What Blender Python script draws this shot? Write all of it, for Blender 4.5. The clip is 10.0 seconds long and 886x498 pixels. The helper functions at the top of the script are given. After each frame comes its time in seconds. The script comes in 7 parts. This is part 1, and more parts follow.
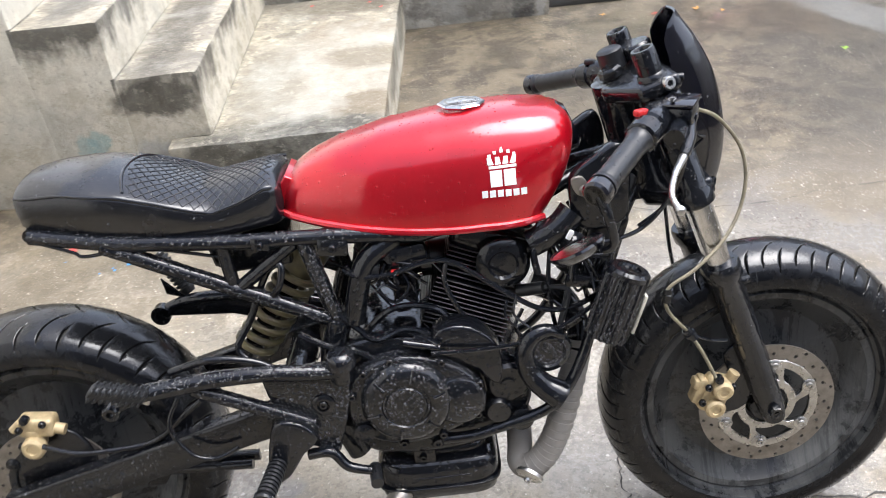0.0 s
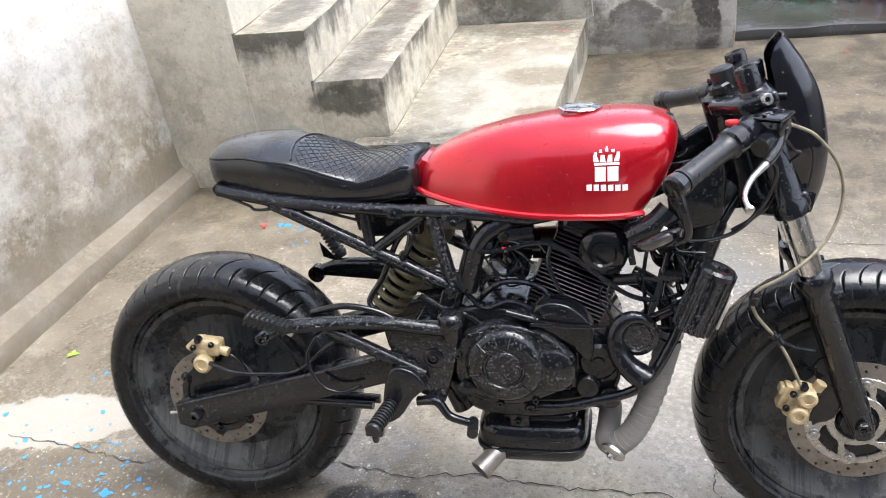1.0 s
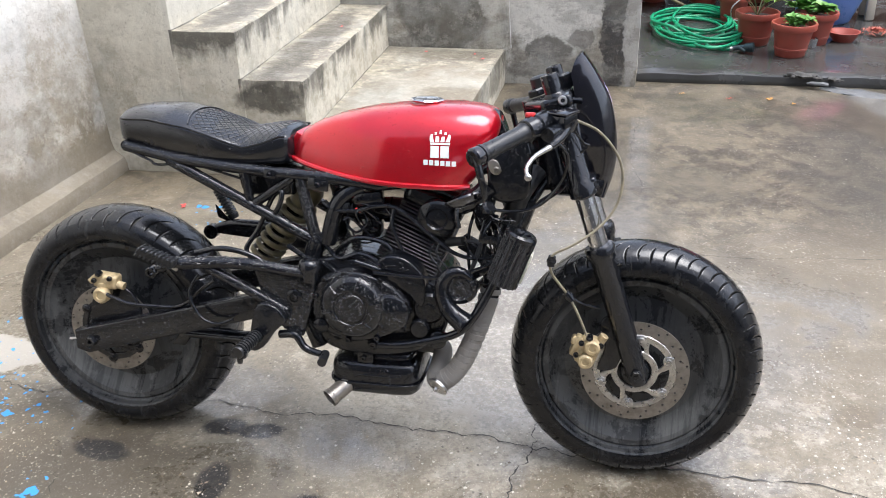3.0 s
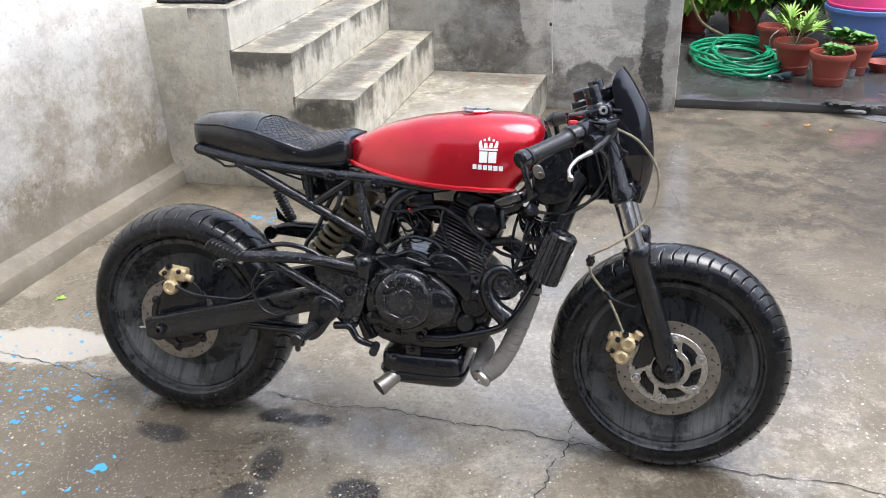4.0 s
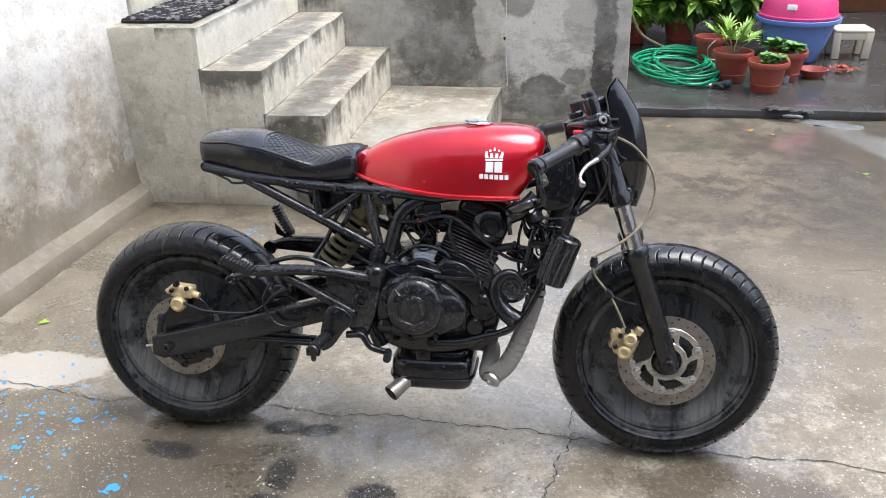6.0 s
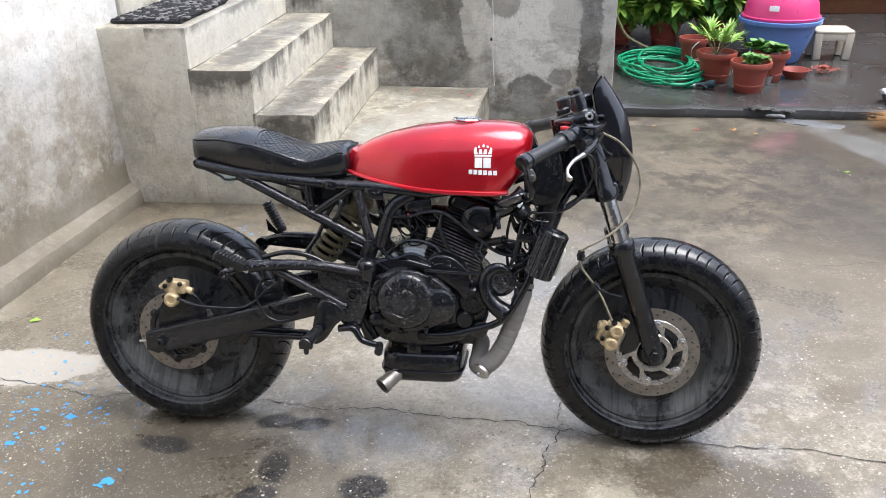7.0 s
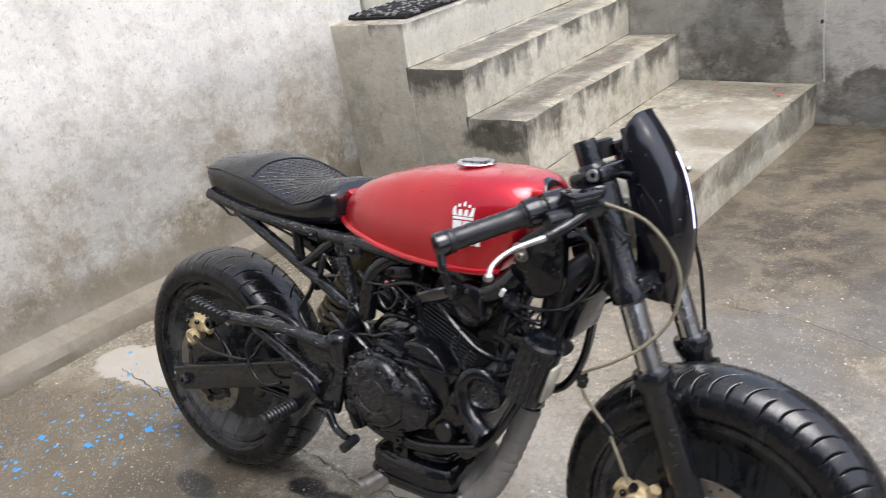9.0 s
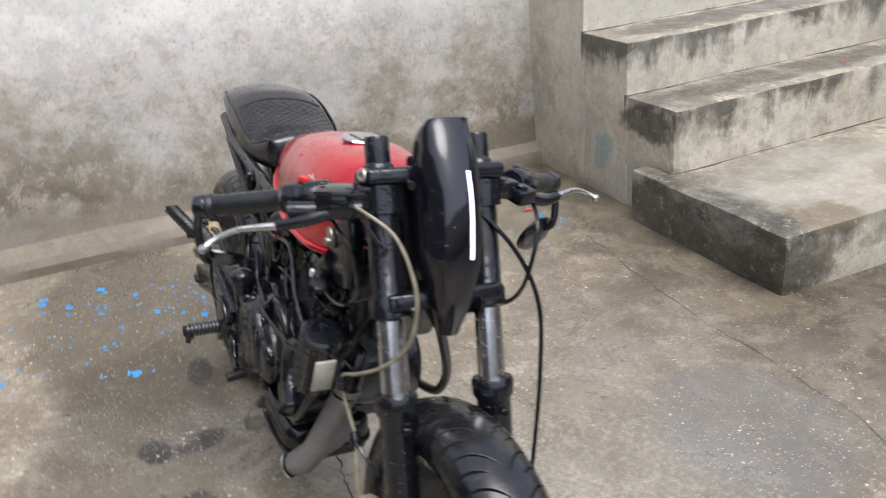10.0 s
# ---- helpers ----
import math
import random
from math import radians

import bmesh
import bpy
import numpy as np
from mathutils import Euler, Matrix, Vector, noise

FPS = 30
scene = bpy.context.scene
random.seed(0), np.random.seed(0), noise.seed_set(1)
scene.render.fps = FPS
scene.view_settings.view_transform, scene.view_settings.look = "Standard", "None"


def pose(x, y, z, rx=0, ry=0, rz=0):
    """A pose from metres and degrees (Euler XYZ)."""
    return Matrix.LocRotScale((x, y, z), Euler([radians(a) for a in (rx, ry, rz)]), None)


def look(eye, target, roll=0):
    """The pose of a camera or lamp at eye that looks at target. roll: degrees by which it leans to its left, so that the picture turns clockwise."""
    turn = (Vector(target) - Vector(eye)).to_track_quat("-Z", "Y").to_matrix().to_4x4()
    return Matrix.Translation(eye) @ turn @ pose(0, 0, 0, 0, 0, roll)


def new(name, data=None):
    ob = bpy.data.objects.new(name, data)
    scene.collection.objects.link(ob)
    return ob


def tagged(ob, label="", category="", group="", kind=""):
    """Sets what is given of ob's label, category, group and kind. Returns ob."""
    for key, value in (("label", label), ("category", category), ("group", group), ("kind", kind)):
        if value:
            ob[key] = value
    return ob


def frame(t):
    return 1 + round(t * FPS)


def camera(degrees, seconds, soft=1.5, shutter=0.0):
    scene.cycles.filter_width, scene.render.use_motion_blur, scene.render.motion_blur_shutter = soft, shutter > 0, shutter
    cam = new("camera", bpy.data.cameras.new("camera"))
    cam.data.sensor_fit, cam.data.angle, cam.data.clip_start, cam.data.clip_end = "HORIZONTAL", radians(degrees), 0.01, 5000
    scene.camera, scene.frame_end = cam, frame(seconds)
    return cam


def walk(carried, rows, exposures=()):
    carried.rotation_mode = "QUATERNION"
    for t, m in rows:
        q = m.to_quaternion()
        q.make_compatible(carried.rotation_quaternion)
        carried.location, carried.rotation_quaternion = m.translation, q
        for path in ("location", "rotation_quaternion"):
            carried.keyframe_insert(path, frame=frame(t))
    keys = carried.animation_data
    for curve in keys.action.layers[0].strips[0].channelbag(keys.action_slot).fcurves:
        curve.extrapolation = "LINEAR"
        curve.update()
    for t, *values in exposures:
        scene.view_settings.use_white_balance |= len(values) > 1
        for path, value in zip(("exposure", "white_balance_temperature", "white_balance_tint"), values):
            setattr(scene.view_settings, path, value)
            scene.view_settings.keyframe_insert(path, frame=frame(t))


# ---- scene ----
cam = camera(55.8, 10.0, soft=0.9, shutter=0.35)
PATH = [
    (0, (0.247, -1.167, 1.444), (0.234, 0.501, 0.34), -6.3),
    (0.5, (0.368, -1.312, 1.466), (0.136, 0.38, 0.426), -5.9),
    (1, (0.394, -1.376, 1.464), (-0.054, 0.296, 0.462), -7.7),
    (1.5, (0.431, -1.399, 1.443), (-0.029, 0.279, 0.457), -5.9),
    (2, (0.544, -1.396, 1.457), (0.173, 0.307, 0.476), -1.6),
    (2.5, (0.634, -1.545, 1.478), (0.298, 0.183, 0.528), -1.1),
    (2.7, (0.658, -1.619, 1.484), (0.336, 0.107, 0.525), -1.5),
    (3.8, (0.683, -1.849, 1.484), (0.272, -0.100, 0.607), -1.5),
    (4, (0.678, -1.869, 1.482), (0.256, -0.123, 0.604), -1.5),
    (4.5, (0.672, -1.906, 1.479), (0.263, -0.161, 0.592), -0.9),
    (5, (0.668, -1.924, 1.495), (0.277, -0.174, 0.611), -0.5),
    (5.5, (0.604, -1.981, 1.527), (0.255, -0.2, 0.686), -1.4),
    (5.7, (0.546, -1.978, 1.510), (0.234, -0.193, 0.663), -1.5),
    (6.8, (0.473, -2.028, 1.513), (0.261, -0.235, 0.655), -0.8),
    (7, (0.498, -2.031, 1.509), (0.267, -0.235, 0.66), -1.1),
    (7.5, (0.519, -1.987, 1.499), (0.202, -0.201, 0.657), -2.1),
    (7.7, (0.553, -1.920, 1.487), (0.132, -0.145, 0.668), -3.0),
    (8, (0.714, -1.759, 1.429), (0.036, -0.019, 0.712), -5.2),
    (8.2, (0.836, -1.642, 1.442), (0.016, 0.039, 0.736), -6.3),
    (8.5, (0.984, -1.494, 1.416), (0.003, 0.08, 0.667), -7.8),
    (9, (1.23, -1.11, 1.399), (0.045, 0.277, 0.579), -8.9),
    (9.2, (1.351, -0.966, 1.393), (0.052, 0.314, 0.574), -9.4),
    (9.5, (1.554, -0.732, 1.389), (0.04, 0.296, 0.581), -8.8),
    (10, (1.733, -0.364, 1.345), (0.078, 0.367, 0.492), -4.9),
]
walk(cam, [(t, look(eye, target, roll)) for t, eye, target, roll in PATH],
     exposures=((0.0, 1.69, 6380, 12), (1.0, 1.70, 6380, 12), (2.5, 1.58, 6330, 12), (4.0, 1.45, 6270, 12), (7.5, 1.45, 6270, 12), (8.2, 1.20, 6400, 12.5), (8.6, 1.04, 6480, 13), (9.0, 1.11, 6440, 13), (10.0, 0.99, 6400, 13)))

# ---------------------------------------------------------------- light
world = bpy.data.worlds.new("sky")
scene.world = world
world.use_nodes = True
wn = world.node_tree
sky = wn.nodes.new("ShaderNodeTexSky")
sky.sky_type = 'NISHITA'
sky.sun_disc = False
sky.sun_elevation, sky.sun_rotation = radians(69), radians(81.6)
sky.air_density, sky.dust_density, sky.ozone_density = 1.0, 3.5, 1.0
cloud = wn.nodes.new("ShaderNodeHueSaturation")
cloud.inputs["Saturation"].default_value = 0.62
wn.links.new(sky.outputs[0], cloud.inputs["Color"])
wn.links.new(cloud.outputs[0], wn.nodes["Background"].inputs[0])
wn.nodes["Background"].inputs[1].default_value = 0.15
sun = new("sun", bpy.data.lights.new("sun", 'SUN'))
sun.data.energy, sun.data.angle, sun.data.color = 1.26, radians(46), (0.95, 0.985, 1.0)
sun.matrix_world = look((3.4, 0.5, 9.0), (0, 0, 0))


# ---------------------------------------------------------------- materials
class Mat:
    """A node material under construction."""
    def __init__(self, name, rough=0.5, metal=0.0, color=(0.5, 0.5, 0.5), spec=0.5):
        self.m = bpy.data.materials.new(name)
        self.m.use_nodes = True
        self.t = self.m.node_tree
        self.b = self.t.nodes["Principled BSDF"]
        self.b.inputs["Roughness"].default_value = rough
        self.b.inputs["Metallic"].default_value = metal
        self.b.inputs["Specular IOR Level"].default_value = spec
        self.b.inputs["Base Color"].default_value = (*color, 1)
        self.co = self.t.nodes.new("ShaderNodeTexCoord").outputs["Object"]

    def node(self, kind, ins=(), **kw):
        n = self.t.nodes.new(kind)
        if "data_type" in kw:
            n.data_type = kw["data_type"]
        if "blend_type" in kw:
            n.blend_type = kw["blend_type"]
        if "operation" in kw:
            n.operation = kw["operation"]
        if "use_clamp" in kw:
            n.use_clamp = kw["use_clamp"]
        if "vector_type" in kw:
            n.vector_type = kw["vector_type"]
        for k, v in dict(ins).items():
            if isinstance(v, bpy.types.NodeSocket):
                self.t.links.new(v, n.inputs[k])
            else:
                n.inputs[k].default_value = v
        return n

    def noise(self, scale, detail=6, rough=0.6, co=None, dist=0.0):
        return self.node("ShaderNodeTexNoise", {"Vector": co or self.co, "Scale": scale, "Detail": detail, "Roughness": rough, "Distortion": dist}).outputs["Fac"]

    def ramp(self, fac, stops):
        n = self.node("ShaderNodeValToRGB", {"Fac": fac})
        e = n.color_ramp.elements
        while len(e) < len(stops):
            e.new(0.5)
        for el, (p, c) in zip(e, stops):
            el.position = p
            el.color = (*c, 1) if not isinstance(c, (int, float)) else (c, c, c, 1)
        return n.outputs["Color"]

    def mix(self, fac, a, b, mode='MIX'):
        n = self.node("ShaderNodeMix", {}, data_type='RGBA', blend_type=mode)
        for k, v in ((0, fac), (6, a), (7, b)):
            if isinstance(v, bpy.types.NodeSocket):
                self.t.links.new(v, n.inputs[k])
            else:
                n.inputs[k].default_value = v if k == 0 else (*v, 1)
        return n.outputs[2]

    def math(self, op, a, b=0.0, clamp=False):
        return self.node("ShaderNodeMath", {0: a, 1: b}, operation=op, use_clamp=clamp).outputs[0]

    def put(self, name, v):
        self.t.links.new(v, self.b.inputs[name])
        return self

    def bump(self, h, strength=0.3, dist=0.01):
        n = self.node("ShaderNodeBump", {"Height": h, "Strength": strength, "Distance": dist})
        self.t.links.new(n.outputs[0], self.b.inputs["Normal"])
        return self

    def blob(self, x, y, rx, ry, wob, turn=0.0):
        """1 inside a rough-edged spot on the ground, 0 outside."""
        mp = self.node("ShaderNodeMapping", {"Vector": wob, "Location": (x, y, 0), "Rotation": (0, 0, radians(turn)), "Scale": (rx, ry, 100)}, vector_type='TEXTURE').outputs[0]
        ln = self.node("ShaderNodeVectorMath", {0: mp}, operation='LENGTH').outputs["Value"]
        return self.ramp(ln, [(0.70, 1.0), (0.96, 0.0)])


def wobbled(M, scale, amount):
    """Coordinates shaken by noise."""
    n = M.node("ShaderNodeTexNoise", {"Vector": M.co, "Scale": scale, "Detail": 8, "Roughness": 0.74})
    v = M.node("ShaderNodeVectorMath", {0: n.outputs["Color"], 1: (0.5, 0.5, 0.5)}, operation='SUBTRACT').outputs[0]
    v = M.node("ShaderNodeVectorMath", {0: v, "Scale": amount}, operation='SCALE').outputs[0]
    return M.node("ShaderNodeVectorMath", {0: M.co, 1: v}, operation='ADD').outputs[0]


def painted(name, color, rough=0.4, metal=0.0, grime=(0.02, 0.018, 0.016), amount=0.5, scale=30, bump=0.15, coat=0.0, spec=0.5, drops=0.0):
    M = Mat(name, rough, metal, color, spec)
    n = M.noise(scale)
    M.put("Base Color", M.mix(M.ramp(n, [(0.42, 0.0), (0.75, amount)]), color, grime))
    M.put("Roughness", M.ramp(M.noise(scale * 2.3), [(0.3, max(rough - 0.13, 0.05)), (0.75, min(rough + 0.18, 1.0))]))
    h = M.math('MULTIPLY', M.noise(scale * 6), bump)
    if drops:
        # standing rain beads
        v = M.node("ShaderNodeTexVoronoi", {"Vector": M.co, "Scale": 150.0})
        keep = M.node("ShaderNodeSeparateColor", {"Color": v.outputs["Color"]}).outputs[0]
        bead = M.math('MULTIPLY', M.ramp(v.outputs["Distance"], [(0.05, 1.0), (0.28, 0.75), (0.40, 0.0)]), M.math('GREATER_THAN', keep, 1.0 - drops))
        h = M.math('ADD', M.math('MULTIPLY', M.noise(scale * 1.4, 1), 1.1), M.math('MULTIPLY', bead, 1.2))
    M.bump(h, 1.0 if drops else min(1.0, bump * 4), 0.0012 if drops else 0.0008)
    M.b.inputs["Coat Weight"].default_value = coat
    M.b.inputs["Coat Roughness"].default_value = 0.08
    return M.m


def ground_material():
    """Old wet concrete: blotched, stained, with its aggregate showing."""
    M = Mat("wet_concrete", 0.3)
    wob = wobbled(M, 16, 0.10)
    wob2 = wobbled(M, 3, 0.5)
    rag = wobbled(M, 42, 0.035)
    big, mid, fine = M.noise(0.8, 6), M.noise(4.5, 10, 0.76), M.noise(70, 5, 0.7)
    base = M.mix(M.ramp(big, [(0.38, 0.0), (0.62, 1.0)]), (0.185, 0.158, 0.116), (0.280, 0.248, 0.190))
    base = M.mix(M.ramp(mid, [(0.47, 0.0), (0.55, 0.7)]), base, (0.140, 0.115, 0.078))
    base = M.mix(M.ramp(M.noise(11, 10, 0.78), [(0.52, 0.0), (0.58, 0.6)]), base, (0.375, 0.338, 0.268))
    # older brown stretch beyond the joint, worn patches in it, a grey cement strip
    xyz = M.node("ShaderNodeSeparateXYZ", {"Vector": wob2}).outputs
    brown = M.math('MULTIPLY', M.ramp(M.math('MULTIPLY', xyz[1], 0.25), [(0.17, 0.0), (0.40, 1.0)]), 0.92)
    old = M.mix(M.ramp(M.noise(5.5, 10, 0.76, dist=0.3), [(0.45, 0.0), (0.56, 1.0)]), (0.034, 0.026, 0.015), (0.120, 0.096, 0.060))
    old = M.mix(M.ramp(M.noise(1.3, 8, 0.7), [(0.50, 0.0), (0.60, 0.4)]), old, (0.150, 0.122, 0.080))
    base = M.mix(brown, base, old)
    base = M.mix(M.math('MULTIPLY', M.blob(2.5, 2.0, 1.1, 1.5, wob2), 0.6), base, (0.034, 0.030, 0.022))
    base = M.mix(M.math('MULTIPLY', M.blob(2.35, 2.55, 0.16, 0.75, wob, 25), 0.75), base, (0.150, 0.152, 0.142))
    # the sky's reflection under the engine, painted in as a paler base
    base = M.mix(M.math('MULTIPLY', M.blob(0.42, 0.22, 0.66, 0.40, wob2), 0.5), base, M.mix(M.ramp(mid, [(0.40, 0.0), (0.60, 1.0)]), (0.44, 0.405, 0.34), (0.33, 0.296, 0.234)))
    base = M.mix(M.ramp(fine, [(0.36, 0.5), (0.52, 0.0)]), base, (0.090, 0.077, 0.058))
    # standing wet: darker and glossier
    film = M.math('MAXIMUM', M.blob(0.70, 0.48, 0.75, 0.55, wob2), M.math('MULTIPLY', M.ramp(M.noise(1.7, 9, 0.68, dist=0.5), [(0.48, 0.0), (0.54, 1.0)]), M.ramp(brown, [(0.2, 1.0), (0.85, 0.5)])))
    base = M.mix(M.math('MULTIPLY', film, 0.30), base, (0.095, 0.085, 0.066))
    base = M.mix(M.math('MULTIPLY', M.blob(0.50, 0.98, 0.34, 0.26, wob), 0.6), base, (0.12, 0.118, 0.11))
    # oil stains, a long damp stretch, a rusty spot
    base = M.mix(M.math('MULTIPLY', M.blob(-0.95, -0.30, 0.80, 0.42, wob2), 0.75), base, (0.078, 0.063, 0.042))
    base = M.mix(M.math('MULTIPLY', M.blob(-0.36, -0.38, 0.56, 0.34, wob2), 0.66), base, (0.048, 0.041, 0.030))
    base = M.mix(M.math('MULTIPLY', M.blob(-1.10, 0.62, 0.50, 0.55, wob2), 0.55), base, (0.100, 0.082, 0.056))
    base = M.mix(M.math('MULTIPLY', M.blob(0.98, -0.19, 0.32, 0.17, wob2), 0.85), base, (0.066, 0.052, 0.034))
    base = M.mix(M.math('MULTIPLY', M.blob(1.75, 0.75, 0.70, 0.75, wob2), 0.6), base, (0.120, 0.098, 0.066))
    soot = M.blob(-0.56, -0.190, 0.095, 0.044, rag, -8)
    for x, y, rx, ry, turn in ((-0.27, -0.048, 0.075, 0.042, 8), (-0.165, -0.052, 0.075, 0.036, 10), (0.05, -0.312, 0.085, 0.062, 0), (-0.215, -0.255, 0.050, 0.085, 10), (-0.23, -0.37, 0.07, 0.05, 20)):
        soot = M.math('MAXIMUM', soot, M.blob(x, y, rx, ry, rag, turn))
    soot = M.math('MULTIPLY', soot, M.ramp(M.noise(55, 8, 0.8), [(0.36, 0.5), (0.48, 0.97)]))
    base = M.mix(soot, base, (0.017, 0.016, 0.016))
    base = M.mix(M.math('MULTIPLY', M.blob(1.43, 0.225, 0.10, 0.055, wob, 20), 0.6), base, (0.105, 0.080, 0.048))
    # aggregate, showing in worn patches, through the stains too
    worn = M.math('MULTIPLY', M.ramp(M.noise(2.6, 8, 0.68), [(0.36, 0.25), (0.54, 1.0)]), M.ramp(brown, [(0.3, 1.0), (0.9, 0.6)]))
    shook = wobbled(M, 170, 0.018)
    specks = []
    for scale, lo, hi, share, seed in ((52.0, 0.15, 0.25, 0.72, 0.0), (100.0, 0.17, 0.28, 0.56, 5.3), (180.0, 0.20, 0.32, 0.50, 9.1)):
        at = M.node("ShaderNodeVectorMath", {0: shook, 1: (seed, seed, 0.0)}, operation='ADD').outputs[0]
        vor = M.node("ShaderNodeTexVoronoi", {"Vector": at, "Scale": scale, "Randomness": 1.0})
        pick = M.node("ShaderNodeSeparateColor", {"Color": vor.outputs["Color"]}).outputs
        one = M.math('MULTIPLY', M.math('MULTIPLY', M.ramp(vor.outputs["Distance"], [(lo, 1.0), (hi, 0.0)]), M.math('GREATER_THAN', pick[0], share)), worn)
        one = M.math('MULTIPLY', one, M.ramp(pick[2], [(0.0, 0.25), (1.0, 0.95)]))
        shade = M.ramp(pick[1], [(0.0, (0.05, 0.043, 0.034)), (0.30, (0.10, 0.080, 0.055)), (0.45, (0.36, 0.27, 0.165)), (0.62, (0.50, 0.45, 0.36)), (1.0, (0.70, 0.66, 0.57))])
        base = M.mix(one, base, shade)
        specks.append(one)
    pale = M.math('MULTIPLY', M.ramp(M.blob(-1.20, 0.13, 0.30, 0.13, wob, 10), [(0.25, 0.0), (0.5, 1.0)]), 0.72)
    base = M.mix(pale, base, (0.36, 0.337, 0.295))
    M.put("Base Color", base)
    rough = M.mix(M.math('MULTIPLY', fine, 0.5), M.mix(film, (0.52, 0.52, 0.52), (0.15, 0.15, 0.15)), (0.6, 0.6, 0.6))
    M.put("Roughness", M.mix(pale, rough, (0.8, 0.8, 0.8)))
    M.put("Coat Weight", M.math('MULTIPLY', film, M.ramp(pale, [(0.0, 1.0), (0.6, 0.0)])))
    M.b.inputs["Coat Roughness"].default_value = 0.10
    h = M.math('ADD', M.math('MULTIPLY', M.math('ADD', specks[0], M.math('MULTIPLY', specks[1], 0.5)), 0.7), M.noise(160, 4))
    M.bump(M.math('ADD', h, M.math('MULTIPLY', mid, 2.0)), 0.35, 0.004)
    return M.m


def plaster_material(name, light, dark, brown, tread, low=0.0, high=1.0, streak=0.5, seed=0.0, marks=(), grime=(0.09, 0.08, 0.06), edges=(), pale=0.65, flaky=0.3, waver=1.3, crisp=0.6, patchy=0.6, chips=0.6, mottle=0.8, wash=0.0, foot=0.0):
    """Old cement plaster: blotched, damp, with runs of grime on its upright faces; marks are stains and darker or paler
    patches with a place of their own.
    """
    M = Mat(name, 0.75)
    co = M.node("ShaderNodeVectorMath", {0: M.co, 1: (seed, seed * 2, seed)}, operation='ADD').outputs[0]
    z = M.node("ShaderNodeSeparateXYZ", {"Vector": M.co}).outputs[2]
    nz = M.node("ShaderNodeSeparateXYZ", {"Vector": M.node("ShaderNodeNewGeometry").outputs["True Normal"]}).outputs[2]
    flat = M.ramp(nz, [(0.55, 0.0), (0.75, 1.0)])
    big, mid, fine = M.noise(1.6, 7, 0.65, co, 0.2), M.noise(8, 8, 0.75, co, 0.2), M.noise(50, 6, 0.75, co)
    hz = M.node("ShaderNodeMapRange", {0: M.math('ADD', z, M.math('MULTIPLY', M.math('SUBTRACT', big, 0.5), waver)), 1: low, 2: high}).outputs[0]
    base = M.mix(hz, dark, light)
    base = M.mix(M.math('MULTIPLY', M.ramp(mid, [(0.47, 0.0), (0.56, mottle)]), M.node('ShaderNodeMapRange', {0: hz, 1: 0.3, 2: 1.0, 3: 1.0, 4: 0.3}).outputs[0]), base, brown)
    base = M.mix(M.ramp(M.noise(3.4, 10, 0.76, co, 0.15), [(0.50, 0.0), (0.56, pale)]), base, light)
    if wash:
        edge_z = M.math('ADD', z, M.math('MULTIPLY', M.math('SUBTRACT', M.noise(3.0, 10, 0.74, co, 0.2), 0.5), 0.42))
        base = M.mix(M.node('ShaderNodeMapRange', {0: edge_z, 1: wash - 0.05, 2: wash + 0.07, 3: 0.0, 4: 0.8}).outputs[0], base, light)
    # coats of wash that have let go in ragged patches
    worn = M.node('ShaderNodeMapRange', {0: hz, 1: 1.0, 2: 0.35, 3: 0.25, 4: 1.0}).outputs[0]
    far = M.node("ShaderNodeVectorMath", {0: co, 1: (4.7, 1.9, 8.3)}, operation='ADD').outputs[0]
    base = M.mix(M.math('MULTIPLY', M.ramp(M.noise(4.4, 12, 0.80, far), [(0.51, 0.0), (0.54, patchy)]), worn), base, tuple(c * 0.78 for c in brown))
    base = M.mix(M.ramp(M.noise(7.5, 12, 0.80, far, 0.1), [(0.535, 0.0), (0.56, patchy)]), base, tuple(0.5 * p + 0.5 * q for p, q in zip(light, brown)))
    st = M.node("ShaderNodeMapping", {"Vector": co, "Scale": (6, 6, 0.9)}).outputs[0]
    run = M.math('MULTIPLY', M.ramp(M.noise(1.0, 7, 0.7, st, 0.3), [(0.50, 0.0), (0.64, streak)]), M.ramp(M.noise(2.2, 5, 0.6, co), [(0.40, 0.0), (0.56, 1.0)]))
    base = M.mix(run, base, grime)
    # grime that has run down from worn edges: each edge is a height, the least x it reaches and the length of the runs
    px = M.node("ShaderNodeSeparateXYZ", {"Vector": M.co}).outputs[0]
    st2 = M.node("ShaderNodeMapping", {"Vector": co, "Scale": (9, 9, 1.8)}).outputs[0]
    drip = M.math('ADD', M.math('MULTIPLY', M.noise(1.0, 6, 0.65, st2, 0.3), 1.0), M.math('MULTIPLY', M.noise(3.5, 6, 0.65, co, 0.5), 1.3))
    for zz, x0, reach in edges:
        near = M.node("ShaderNodeMapRange", {0: z, 1: zz - reach, 2: zz, 3: 0.0, 4: 1.0}).outputs[0]
        under = M.math('MULTIPLY', M.math('LESS_THAN', z, zz + 0.006), M.math('GREATER_THAN', px, x0))
        m = M.node("ShaderNodeMapRange", {0: M.math('ADD', drip, M.math('MULTIPLY', near, 0.50)), 1: 1.36, 2: 1.62, 3: 0.0, 4: 0.92}).outputs[0]
        base = M.mix(M.math('MULTIPLY', M.math('MULTIPLY', m, under), M.math('GREATER_THAN', near, 0.001)), base, grime)
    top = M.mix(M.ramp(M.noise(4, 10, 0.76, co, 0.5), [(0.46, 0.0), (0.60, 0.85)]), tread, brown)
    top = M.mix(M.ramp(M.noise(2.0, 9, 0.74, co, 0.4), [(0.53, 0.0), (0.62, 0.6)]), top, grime)
